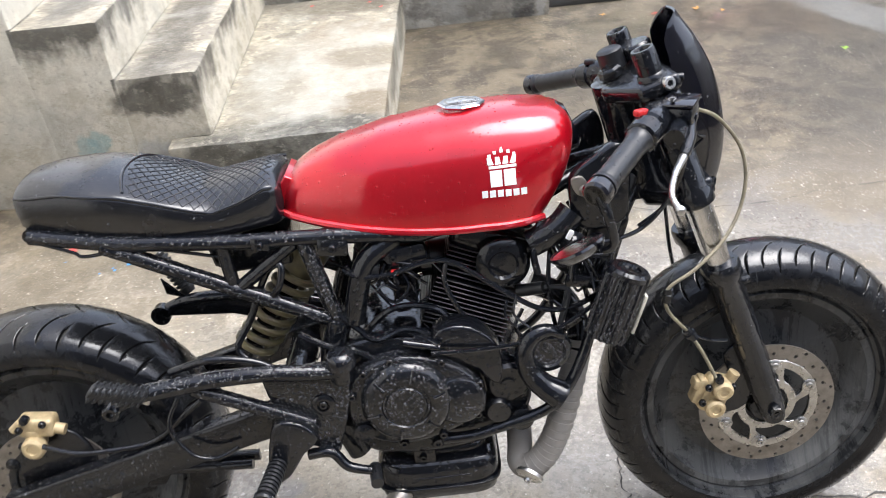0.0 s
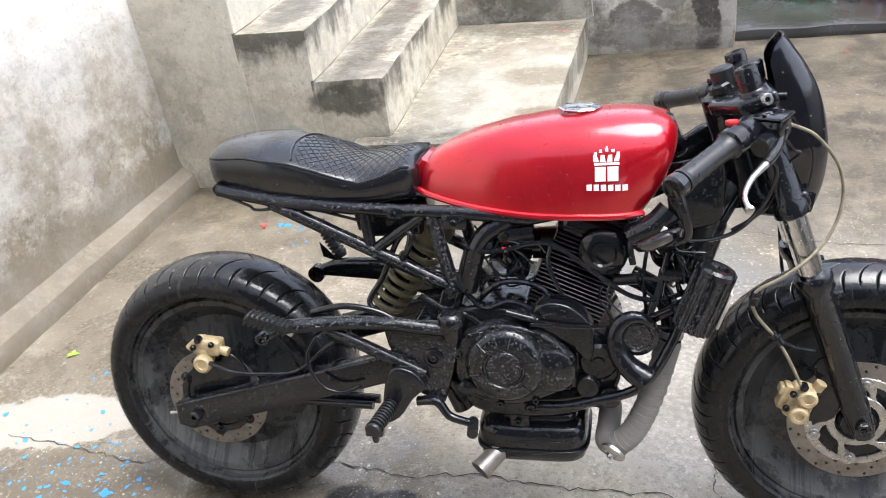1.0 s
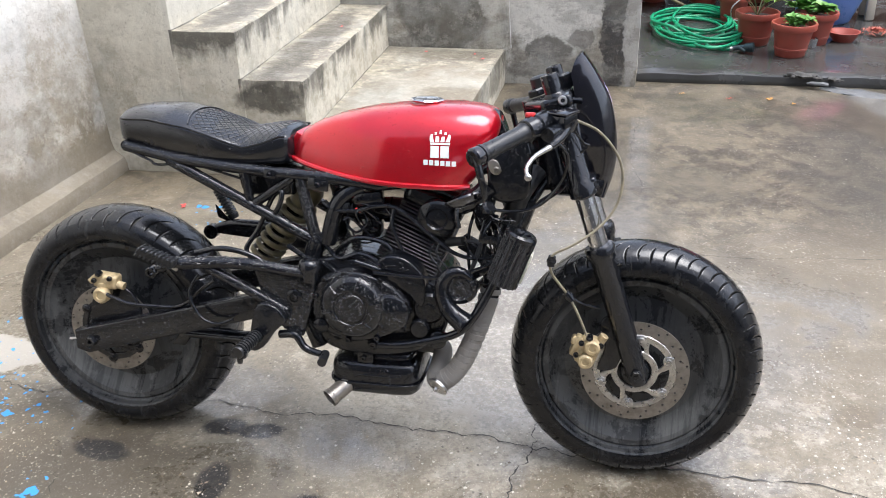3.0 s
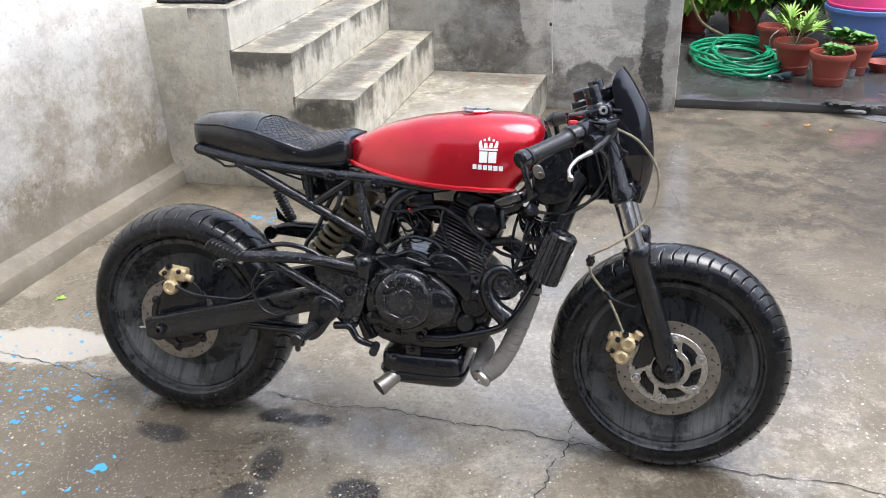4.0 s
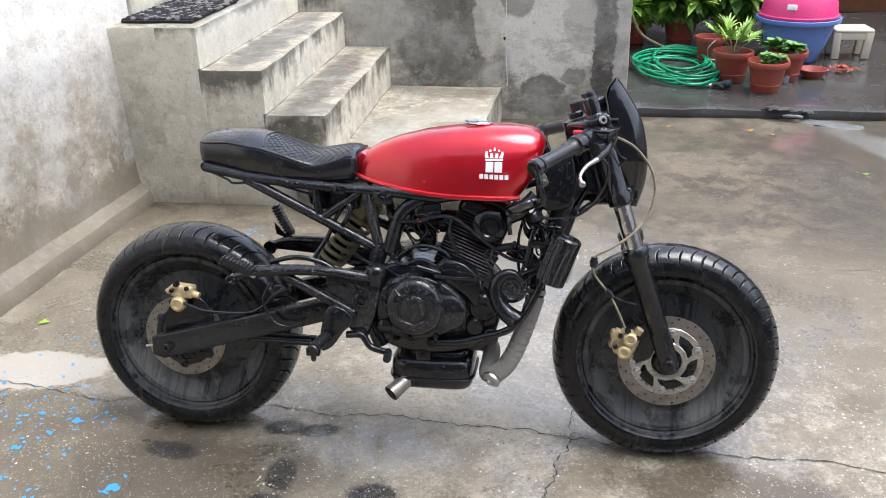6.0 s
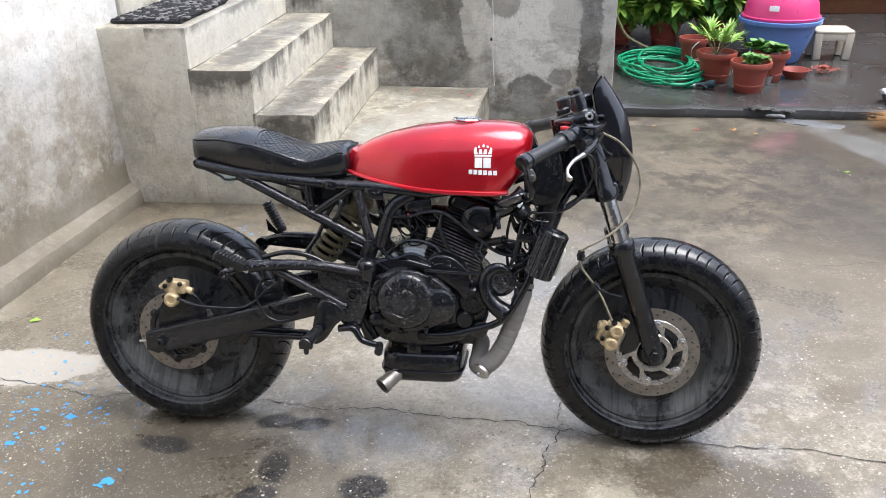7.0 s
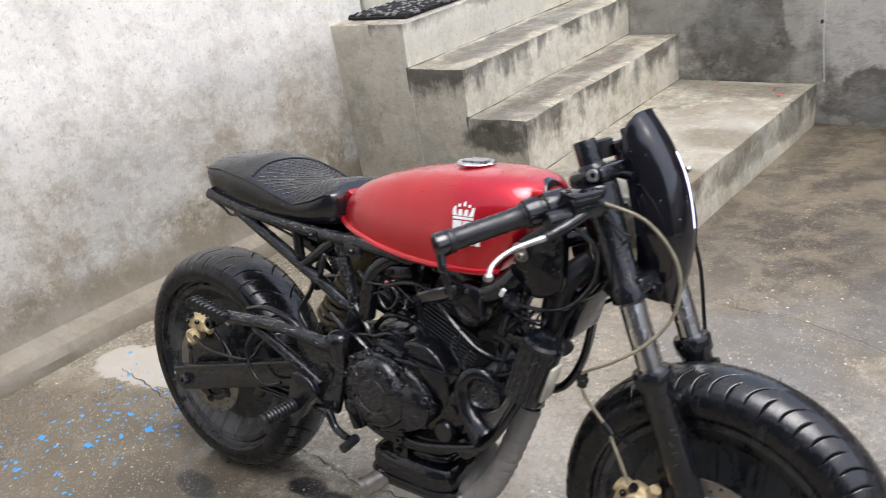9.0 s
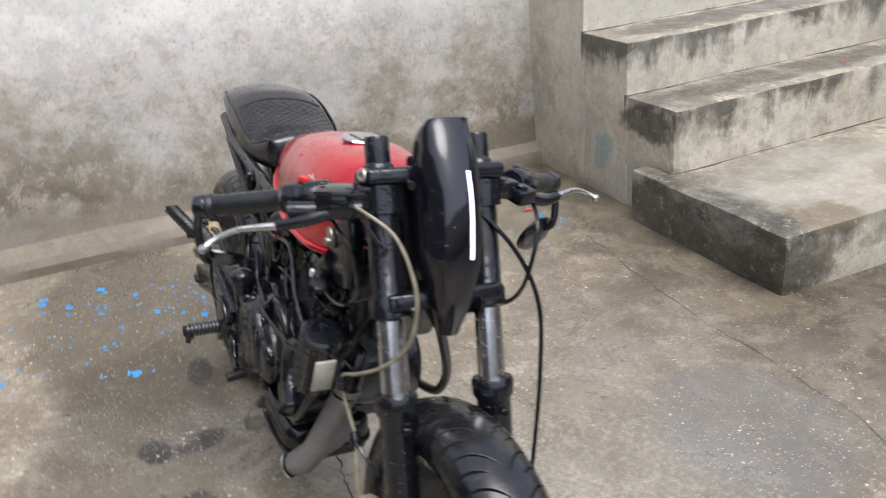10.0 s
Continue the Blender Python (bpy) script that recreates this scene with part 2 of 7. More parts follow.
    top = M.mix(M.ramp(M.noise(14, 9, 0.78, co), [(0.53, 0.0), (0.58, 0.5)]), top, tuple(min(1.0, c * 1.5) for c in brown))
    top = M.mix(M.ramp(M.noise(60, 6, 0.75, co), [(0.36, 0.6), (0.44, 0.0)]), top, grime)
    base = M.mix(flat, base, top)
    wob = wobbled(M, 6, 0.16)
    for (x, y, zz), (rx, ry, rz), colr, amount in marks:
        mp = M.node("ShaderNodeMapping", {"Vector": wob, "Location": (x, y, zz), "Scale": (rx, ry, rz)}, vector_type='TEXTURE').outputs[0]
        ln = M.node("ShaderNodeVectorMath", {0: mp}, operation='LENGTH').outputs["Value"]
        base = M.mix(M.ramp(ln, [(crisp, amount), (1.0, 0.0)]), base, colr)
    base = M.mix(M.ramp(fine, [(0.33, 0.5), (0.43, 0.0)]), base, tuple(c * 0.5 for c in brown))
    base = M.mix(M.ramp(M.noise(2.3, 9, 0.7, far, 0.3), [(0.50, 0.0), (0.62, 0.45)]), base, tuple(c * q for c, q in zip(light, (0.60, 0.63, 0.66))))
    chip = M.noise(24, 10, 0.8, far)
    base = M.mix(M.math('MULTIPLY', M.ramp(chip, [(0.40, chips), (0.43, 0.0)]), worn), base, tuple(c * 0.5 for c in brown))
    base = M.mix(M.math('MULTIPLY', M.ramp(chip, [(0.56, 0.0), (0.59, chips)]), worn), base, tuple(0.55 * p + 0.45 * q for p, q in zip(light, brown)))
    low_part = M.node('ShaderNodeMapRange', {0: hz, 1: 0.85, 2: 0.25, 3: 0.12, 4: flaky}).outputs[0]
    flake = M.noise(6.5, 9, 0.74, M.node('ShaderNodeMapping', {'Vector': co, 'Scale': (1, 1, 1.7)}).outputs[0], 0.2)
    base = M.mix(M.math('MULTIPLY', M.ramp(flake, [(0.42, 1.0), (0.49, 0.0)]), low_part), base, tuple(c * 0.62 for c in brown))
    base = M.mix(M.math('MULTIPLY', M.ramp(flake, [(0.54, 0.0), (0.59, 0.6)]), low_part), base, tuple(0.6 * p + 0.4 * q for p, q in zip(light, brown)))
    if foot:
        splash = M.math('ADD', z, M.math('MULTIPLY', M.math('SUBTRACT', M.noise(5.0, 9, 0.74, far), 0.5), 0.22))
        base = M.mix(M.node('ShaderNodeMapRange', {0: splash, 1: foot - 0.05, 2: foot + 0.05, 3: 0.78, 4: 0.0}).outputs[0], base, tuple(c * 0.55 for c in brown))
    pits = M.node("ShaderNodeTexVoronoi", {"Vector": co, "Scale": 55.0}).outputs["Distance"]
    M.put("Base Color", base)
    M.put("Roughness", M.ramp(mid, [(0.3, 0.42), (0.7, 0.85)]))
    M.bump(M.math('ADD', M.math('MULTIPLY', mid, 3.0), M.math('ADD', fine, M.math('MULTIPLY', pits, 0.3))), 0.32, 0.008)
    return M.m


GROUND = ground_material()
WALL = plaster_material("wall_plaster", (0.78, 0.757, 0.695), (0.135, 0.114, 0.080), (0.265, 0.226, 0.162), (0.085, 0.073, 0.055), 0.26, 1.0, 0.10, grime=(0.12, 0.11, 0.085), pale=0.15, flaky=0.30, waver=0.65, patchy=0.30, chips=0.34, mottle=0.6, wash=0.80, foot=0.21)
# several tread marks lie darker towards the riser or wall behind
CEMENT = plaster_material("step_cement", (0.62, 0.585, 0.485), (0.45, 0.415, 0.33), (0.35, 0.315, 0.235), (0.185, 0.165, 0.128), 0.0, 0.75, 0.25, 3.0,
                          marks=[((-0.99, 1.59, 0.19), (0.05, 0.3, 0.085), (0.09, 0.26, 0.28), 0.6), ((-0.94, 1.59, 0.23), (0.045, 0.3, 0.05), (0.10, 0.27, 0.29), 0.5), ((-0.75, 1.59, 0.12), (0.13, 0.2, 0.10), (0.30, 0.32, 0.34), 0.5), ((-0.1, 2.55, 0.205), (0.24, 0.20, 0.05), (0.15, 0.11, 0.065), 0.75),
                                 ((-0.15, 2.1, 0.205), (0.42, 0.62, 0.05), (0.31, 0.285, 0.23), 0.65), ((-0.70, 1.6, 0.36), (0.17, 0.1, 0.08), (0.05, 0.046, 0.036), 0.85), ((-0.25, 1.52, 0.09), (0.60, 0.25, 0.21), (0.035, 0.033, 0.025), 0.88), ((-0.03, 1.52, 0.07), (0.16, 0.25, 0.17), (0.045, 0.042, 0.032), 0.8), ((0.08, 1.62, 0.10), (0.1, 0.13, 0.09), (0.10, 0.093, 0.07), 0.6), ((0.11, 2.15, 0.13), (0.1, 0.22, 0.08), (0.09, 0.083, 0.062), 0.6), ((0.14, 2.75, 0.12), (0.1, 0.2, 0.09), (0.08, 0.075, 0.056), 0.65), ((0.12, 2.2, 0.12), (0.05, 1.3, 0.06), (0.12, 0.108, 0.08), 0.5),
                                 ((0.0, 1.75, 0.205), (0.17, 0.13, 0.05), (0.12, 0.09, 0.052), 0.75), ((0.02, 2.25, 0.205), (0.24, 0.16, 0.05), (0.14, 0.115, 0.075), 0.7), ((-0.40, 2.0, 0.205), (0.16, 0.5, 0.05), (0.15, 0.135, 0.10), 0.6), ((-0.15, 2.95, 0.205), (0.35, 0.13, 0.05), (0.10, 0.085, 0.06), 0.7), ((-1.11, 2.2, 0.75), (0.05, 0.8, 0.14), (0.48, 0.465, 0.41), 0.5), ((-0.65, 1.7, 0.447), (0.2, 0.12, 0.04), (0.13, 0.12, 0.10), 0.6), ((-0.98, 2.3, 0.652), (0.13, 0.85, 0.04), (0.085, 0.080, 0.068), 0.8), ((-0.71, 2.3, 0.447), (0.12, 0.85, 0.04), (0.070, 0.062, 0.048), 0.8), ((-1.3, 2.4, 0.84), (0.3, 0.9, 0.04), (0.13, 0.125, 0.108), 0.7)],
                          grime=(0.055, 0.05, 0.038), edges=((0.203, -0.62, 0.19), (0.445, -0.84, 0.21), (0.650, -1.12, 0.19), (0.838, -1.3, 0.08)), flaky=0.14, crisp=0.72, patchy=0.35, chips=0.3)
BACKWALL = plaster_material("terrace_plaster", (0.60, 0.575, 0.50), (0.34, 0.315, 0.26), (0.22, 0.195, 0.15), (0.30, 0.30, 0.29), 0.1, 0.9, 0.7, 7.0,
                            marks=[((-0.22, 3.1, 0.52), (0.30, 0.3, 0.40), (0.075, 0.069, 0.055), 0.85), ((-0.60, 3.1, 0.62), (0.22, 0.3, 0.16), (0.30, 0.285, 0.24), 0.7), ((0.42, 3.1, 0.52), (0.30, 0.3, 0.40), (0.62, 0.60, 0.54), 0.85), ((0.06, 3.1, 0.62), (0.10, 0.3, 0.26), (0.50, 0.48, 0.42), 0.75), ((0.60, 3.1, 0.62), (0.10, 0.3, 0.20), (0.40, 0.385, 0.34), 0.7),
                                   ((0.755, 3.1, 0.45), (0.075, 0.3, 0.85), (0.045, 0.042, 0.039), 0.95), ((0.40, 3.1, 0.20), (0.15, 0.3, 0.085), (0.085, 0.078, 0.066), 0.85), ((0.58, 3.1, 0.27), (0.07, 0.3, 0.05), (0.12, 0.11, 0.095), 0.7), ((0.24, 3.1, 0.70), (0.10, 0.3, 0.08), (0.16, 0.15, 0.125), 0.7), ((0.48, 3.1, 0.08), (0.36, 0.3, 0.07), (0.15, 0.14, 0.12), 0.7), ((0.86, 3.1, 0.4), (0.05, 0.5, 0.5), (0.42, 0.41, 0.38), 0.6)],
                            grime=(0.055, 0.052, 0.047), edges=((0.823, -3.0, 0.26),), pale=0.7, flaky=0.4, crisp=0.86, patchy=0.4, chips=0.3)
HOUSE = plaster_material("house_plaster", (0.15, 0.15, 0.152), (0.10, 0.10, 0.10), (0.11, 0.105, 0.10), (0.3, 0.3, 0.3), 0.0, 2.0, 0.4, 11.0)
# colour of the added rear wall, dark for what it reflects into black parts
REAR = painted("dark_house_paint", (0.10, 0.10, 0.105), 0.6, amount=0.5, scale=2, bump=0.2, grime=(0.05, 0.05, 0.052))
FAR_FLOOR = painted("wet_grey_floor", (0.062, 0.062, 0.060), 0.2, amount=0.9, scale=2.2, bump=0.15, grime=(0.026, 0.024, 0.020))


def red_paint():
    """Candy red: a metallic ground under clear lacquer."""
    M = Mat("red_lacquer", 0.34, 0.62)
    M.put("Base Color", M.mix(M.ramp(M.noise(5, 4), [(0.35, 0.0), (0.7, 1.0)]), (0.46, 0.003, 0.012), (0.58, 0.005, 0.018)))
    M.put("Roughness", M.ramp(M.noise(30), [(0.35, 0.28), (0.7, 0.40)]))
    M.b.inputs["Specular IOR Level"].default_value = 0.12
    M.bump(M.noise(6, 3), 0.16, 0.008)
    M.b.inputs["Coat Weight"].default_value = 1.0
    M.b.inputs["Coat IOR"].default_value = 1.62
    M.put("Coat Roughness", M.ramp(M.noise(20), [(0.35, 0.09), (0.7, 0.18)]))
    return M.m


RED = red_paint()
BLACK = painted("black_paint", (0.0045, 0.0055, 0.008), 0.08, grime=(0.010, 0.0095, 0.009), amount=0.4, scale=25, bump=0.2, spec=0.52, drops=0.42)
BLACKMETAL = painted("black_engine_paint", (0.005, 0.006, 0.0085), 0.10, grime=(0.011, 0.0105, 0.010), amount=0.6, scale=22, bump=0.5, spec=0.52, drops=0.42)
GLOSS = painted("gloss_black", (0.003, 0.003, 0.006), 0.07, amount=0.1, scale=12, bump=0.02, spec=0.8)
GRIP = painted("grip_rubber", (0.009, 0.010, 0.012), 0.38, amount=0.3)
CHROME = painted("chrome_tube", (0.62, 0.62, 0.63), 0.18, 1.0, grime=(0.30, 0.28, 0.26), amount=0.5, scale=40, bump=0.05)
ALU = painted("worn_aluminium", (0.55, 0.54, 0.52), 0.32, 1.0, grime=(0.22, 0.20, 0.18), amount=0.6, scale=50, bump=0.1)
DISC = painted("brushed_disc_steel", (0.27, 0.25, 0.225), 0.38, 0.8, grime=(0.11, 0.09, 0.07), amount=0.7, scale=45, bump=0.1)
GOLD = painted("gold_caliper_paint", (0.52, 0.41, 0.235), 0.42, 0.25, grime=(0.13, 0.09, 0.05), amount=0.7, scale=45, bump=0.3)
SPRING = painted("dirty_yellow_spring", (0.15, 0.125, 0.06), 0.45, amount=0.8, scale=35, grime=(0.06, 0.05, 0.035))
WRAP = painted("header_wrap", (0.18, 0.17, 0.155), 0.85, amount=0.5, scale=25, bump=0.6, grime=(0.16, 0.14, 0.11))
HOSE_OLD = painted("yellowed_brake_hose", (0.25, 0.22, 0.15), 0.45, amount=0.6, scale=40)
WHITE = painted("white_decal", (0.82, 0.81, 0.80), 0.4, amount=0.1, bump=0.0)
REDPLASTIC = painted("red_plastic", (0.5, 0.02, 0.02), 0.3, amount=0.1)
MIRROR = painted("mirror_glass", (0.75, 0.75, 0.76), 0.05, 1.0, amount=0.15, scale=20, bump=0.0)
CREAM = painted("cream_plate", (0.52, 0.50, 0.42), 0.5, amount=0.6, scale=18)


def tyre_material():
    """Wet black rubber, with dust left where the rain has not run."""
    M = Mat("tyre_rubber", 0.3, spec=0.36)
    n = M.noise(9, 8, 0.74)
    base = M.mix(M.ramp(n, [(0.52, 0.0), (0.64, 0.6)]), (0.0045, 0.005, 0.0065), (0.014, 0.015, 0.016))
    st = M.node("ShaderNodeMapping", {"Vector": M.co, "Scale": (30, 12, 6)}).outputs[0]
    runs = M.math('MULTIPLY', M.ramp(M.noise(1.0, 8, 0.78, st, 0.5), [(0.56, 0.0), (0.62, 0.5)]), M.ramp(n, [(0.45, 0.0), (0.58, 1.0)]))
    base = M.mix(runs, base, (0.075, 0.078, 0.078))
    flecks = M.ramp(M.noise(120, 4, 0.8), [(0.68, 0.0), (0.72, 0.5)])
    M.put("Base Color", M.mix(flecks, base, (0.16, 0.155, 0.14)))
    M.put("Roughness", M.ramp(M.noise(22, 7, 0.75), [(0.42, 0.08), (0.60, 0.40)]))
    M.bump(M.math('ADD', M.noise(60, 2), M.math('MULTIPLY', M.noise(14, 2), 2.0)), 0.25, 0.0014)
    return M.m


def dusty_rim_material(name, at, r_out):
    """Black plate with road dust caught on its steps and washed off in runs straight down."""
    M = Mat(name, 0.5, spec=0.4)
    d = M.node("ShaderNodeVectorMath", {0: M.co, 1: tuple(at)}, operation='SUBTRACT').outputs[0]
    flat = M.node("ShaderNodeVectorMath", {0: d, 1: (1, 0, 1)}, operation='MULTIPLY').outputs[0]
    r = M.math('DIVIDE', M.node("ShaderNodeVectorMath", {0: flat}, operation='LENGTH').outputs["Value"], r_out)
    n = M.noise(9, 9, 0.76, None, 0.4)
    ring = M.ramp(M.math('ADD', r, M.math('MULTIPLY', M.math('SUBTRACT', n, 0.5), 0.16)), [(0.40, 0.35), (0.66, 0.50), (0.74, 0.80), (0.82, 0.90), (0.90, 0.70), (0.96, 0.40), (1.0, 0.1)])
    cloud = M.ramp(n, [(0.46, 0.25), (0.51, 1.0)])
    st = M.node("ShaderNodeMapping", {"Vector": M.co, "Rotation": (0, radians(6), 0), "Scale": (46, 1, 4.5)}).outputs[0]
    runs = M.ramp(M.noise(1.0, 7, 0.72, st, 0.5), [(0.42, 0.50), (0.52, 1.0)])
    part_of = M.node("ShaderNodeSeparateXYZ", {"Vector": d}).outputs
    low = M.node("ShaderNodeMapRange", {0: part_of[2], 1: -0.16, 2: 0.20, 3: 1.0, 4: 0.40}).outputs[0]
    dust = M.math('MULTIPLY', M.math('MULTIPLY', M.math('MULTIPLY', ring, cloud), runs), low)
    dust = M.math('ADD', dust, M.math('MULTIPLY', M.ramp(M.noise(34, 7, 0.78), [(0.56, 0.0), (0.62, 0.3)]), ring), True)
    base = M.mix(dust, (0.006, 0.007, 0.009), (0.125, 0.127, 0.123))
    scrape = M.node("ShaderNodeMapping", {"Vector": M.co, "Rotation": (0, radians(-14), 0), "Scale": (120, 1, 9)}).outputs[0]
    M.put("Base Color", M.mix(M.math('MULTIPLY', M.ramp(M.noise(1.0, 5, 0.7, scrape), [(0.66, 0.0), (0.70, 0.25)]), low), base, (0.30, 0.30, 0.29)))
    M.put("Roughness", M.ramp(dust, [(0.0, 0.14), (0.4, 0.6)]))
    M.bump(M.math('ADD', M.noise(9, 3), M.math('MULTIPLY', M.noise(90, 2), 0.2)), 0.16, 0.003)
    return M.m


RAIN = Mat("rain_drop", 0.03, 0.0, (0.020, 0.021, 0.024), spec=1.0).m
RAINRED = Mat("rain_drop_on_red", 0.04, 0.0, (0.34, 0.004, 0.01)).m
TYRE = tyre_material()
# worn tread rubber, its grey lifted further for the sky's sheen
TREAD = painted("worn_tread", (0.009, 0.0095, 0.011), 0.20, amount=0.6, scale=26, bump=0.12, grime=(0.030, 0.030, 0.029), spec=0.55)
# matt black for recesses: the shade inside them is put into the colour
SHADE_BLACK = painted("tread_groove", (0.006, 0.006, 0.006), 0.9, amount=0.3, spec=0.1)


def leather_material():
    M = Mat("black_vinyl", 0.2, spec=0.7)
    M.put("Base Color", M.mix(M.ramp(M.noise(6), [(0.4, 0.0), (0.7, 0.5)]), (0.005, 0.0055, 0.0075), (0.010, 0.011, 0.013)))
    M.put("Roughness", M.ramp(M.noise(16), [(0.35, 0.12), (0.7, 0.32)]))
    v = M.node("ShaderNodeTexVoronoi", {"Vector": M.co, "Scale": 420.0}).outputs["Distance"]
    M.bump(M.math('ADD', M.math('MULTIPLY', v, 0.25), M.math('MULTIPLY', M.noise(18, 2), 3)), 0.14, 0.002)
    return M.m


VINYL = leather_material()
LED = Mat("led_strip", 0.3, 0.0, (0.8, 0.85, 1.0))
LED.b.inputs["Emission Color"].default_value = (0.50, 0.48, 1.0, 1)
LED.b.inputs["Emission Strength"].default_value = 1.7
LED = LED.m


# ---------------------------------------------------------------- mesh helpers
def finish(name, bm, mat, parent=None, smooth=True, angle=40):
    bmesh.ops.recalc_face_normals(bm, faces=bm.faces)
    for f in bm.faces:
        f.smooth = smooth
    if smooth:
        for e in bm.edges:
            if len(e.link_faces) == 2 and e.calc_face_angle(0) > radians(angle):
                e.smooth = False
    me = bpy.data.meshes.new(name)
    bm.to_mesh(me)
    bm.free()
    me.materials.append(mat)
    ob = new(name, me)
    if parent:
        ob.parent = parent
    return ob


def part(name, bm, mat, parent, label="", smooth=True, angle=40):
    ob = finish(name, bm, mat, parent, smooth, angle)
    if label:
        tagged(ob, label)
    return ob


def join(*bms):
    """One bmesh out of several."""
    out = bms[0]
    for b in bms[1:]:
        me = bpy.data.meshes.new("tmp")
        b.to_mesh(me)
        b.free()
        out.from_mesh(me)
        bpy.data.meshes.remove(me)
    return out


def spline(pts, n=8, closed=False):
    """Catmull-Rom through the points."""
    P = [Vector(p) for p in pts]
    if len(P) < 3:
        return P
    out = []
    m = len(P) if closed else len(P) - 1
    for i in range(m):
        if closed:
            a, b, c, d = P[i - 1], P[i], P[(i + 1) % len(P)], P[(i + 2) % len(P)]
        else:
            a, b, c, d = P[max(i - 1, 0)], P[i], P[i + 1], P[min(i + 2, len(P) - 1)]
        for k in range(n):
            t = k / n
            out.append(0.5 * ((2 * b) + (c - a) * t + (2 * a - 5 * b + 4 * c - d) * t * t + (3 * b - a - 3 * c + d) * t ** 3))
    if not closed:
        out.append(P[-1])
    return out


def tube(pts, r, seg=10, n=8, smooth=True, caps=True, closed=False):
    """A round tube along the points; r is one radius or one for each point."""
    bm = bmesh.new()
    P = spline(pts, n, closed) if smooth else [Vector(p) for p in pts]
    N = len(P)
    if isinstance(r, (int, float)):
        R = [r] * N
    else:
        R = list(np.interp(np.linspace(0, 1, N), np.linspace(0, 1, len(r)), r))
    d0 = (P[1] - P[0]).normalized()
    up = Vector((0, 0, 1)) if abs(d0.z) < 0.9 else Vector((1, 0, 0))
    side = d0.cross(up).normalized()
    rings = []
    for i in range(N):
        if closed:
            d = (P[(i + 1) % N] - P[i - 1]).normalized()
        else:
            d = (P[min(i + 1, N - 1)] - P[max(i - 1, 0)]).normalized()
        side = (side - d * side.dot(d)).normalized()
        up = side.cross(d)
        rings.append([bm.verts.new(P[i] + (side * math.cos(a) + up * math.sin(a)) * R[i]) for a in (2 * math.pi * k / seg for k in range(seg))])
    for i in range(N if closed else N - 1):
        a, b = rings[i], rings[(i + 1) % N]
        for k in range(seg):
            bm.faces.new((a[k], a[(k + 1) % seg], b[(k + 1) % seg], b[k]))
    if caps and not closed:
        bm.faces.new(rings[0])
        bm.faces.new(rings[-1])
    return bm


def lathe(profile, at, axis=(0, 1, 0), seg=48, closed=False):
    """Turns (along, radius) round an axis through at."""
    bm = bmesh.new()
    ax = Vector(axis).normalized()
    u = ax.orthogonal().normalized() if abs(ax.y) < 0.9 else Vector((1, 0, 0))
    u = (u - ax * u.dot(ax)).normalized()
    v = ax.cross(u)
    o = Vector(at)
    rings = []
    for along, rad in profile:
        if rad < 1e-6:
            rings.append([bm.verts.new(o + ax * along)])
        else:
            rings.append([bm.verts.new(o + ax * along + (u * math.cos(2 * math.pi * k / seg) + v * math.sin(2 * math.pi * k / seg)) * rad) for k in range(seg)])
    pairs = list(zip(rings, rings[1:])) + ([(rings[-1], rings[0])] if closed else [])
    for a, b in pairs:
        if len(a) == 1 and len(b) == 1:
            continue
        for k in range(seg):
            k2 = (k + 1) % seg
            if len(a) == 1:
                bm.faces.new((a[0], b[k2], b[k]))
            elif len(b) == 1:
                bm.faces.new((a[k], a[k2], b[0]))
            else:
                bm.faces.new((a[k], a[k2], b[k2], b[k]))
    return bm


def bolt(at, r=0.009, axis=(0, -1, 0), h=0.008):
    return lathe([(0, 0), (0, r), (h * 0.7, r), (h, r * 0.8), (h, r * 0.45), (h * 0.5, r * 0.4), (h * 0.5, 0)], at, axis, 6 if r > 0.012 else 12)


def box(size, m=None, bevel=0.004, seg=2):
    bm = bmesh.new()
    bmesh.ops.create_cube(bm, size=1)
    bmesh.ops.scale(bm, vec=size, verts=bm.verts)
    if bevel:
        bmesh.ops.bevel(bm, geom=list(bm.edges), offset=bevel, segments=seg, profile=0.5, affect='EDGES')
    if m is not None:
        bmesh.ops.transform(bm, matrix=m, verts=bm.verts)
    return bm


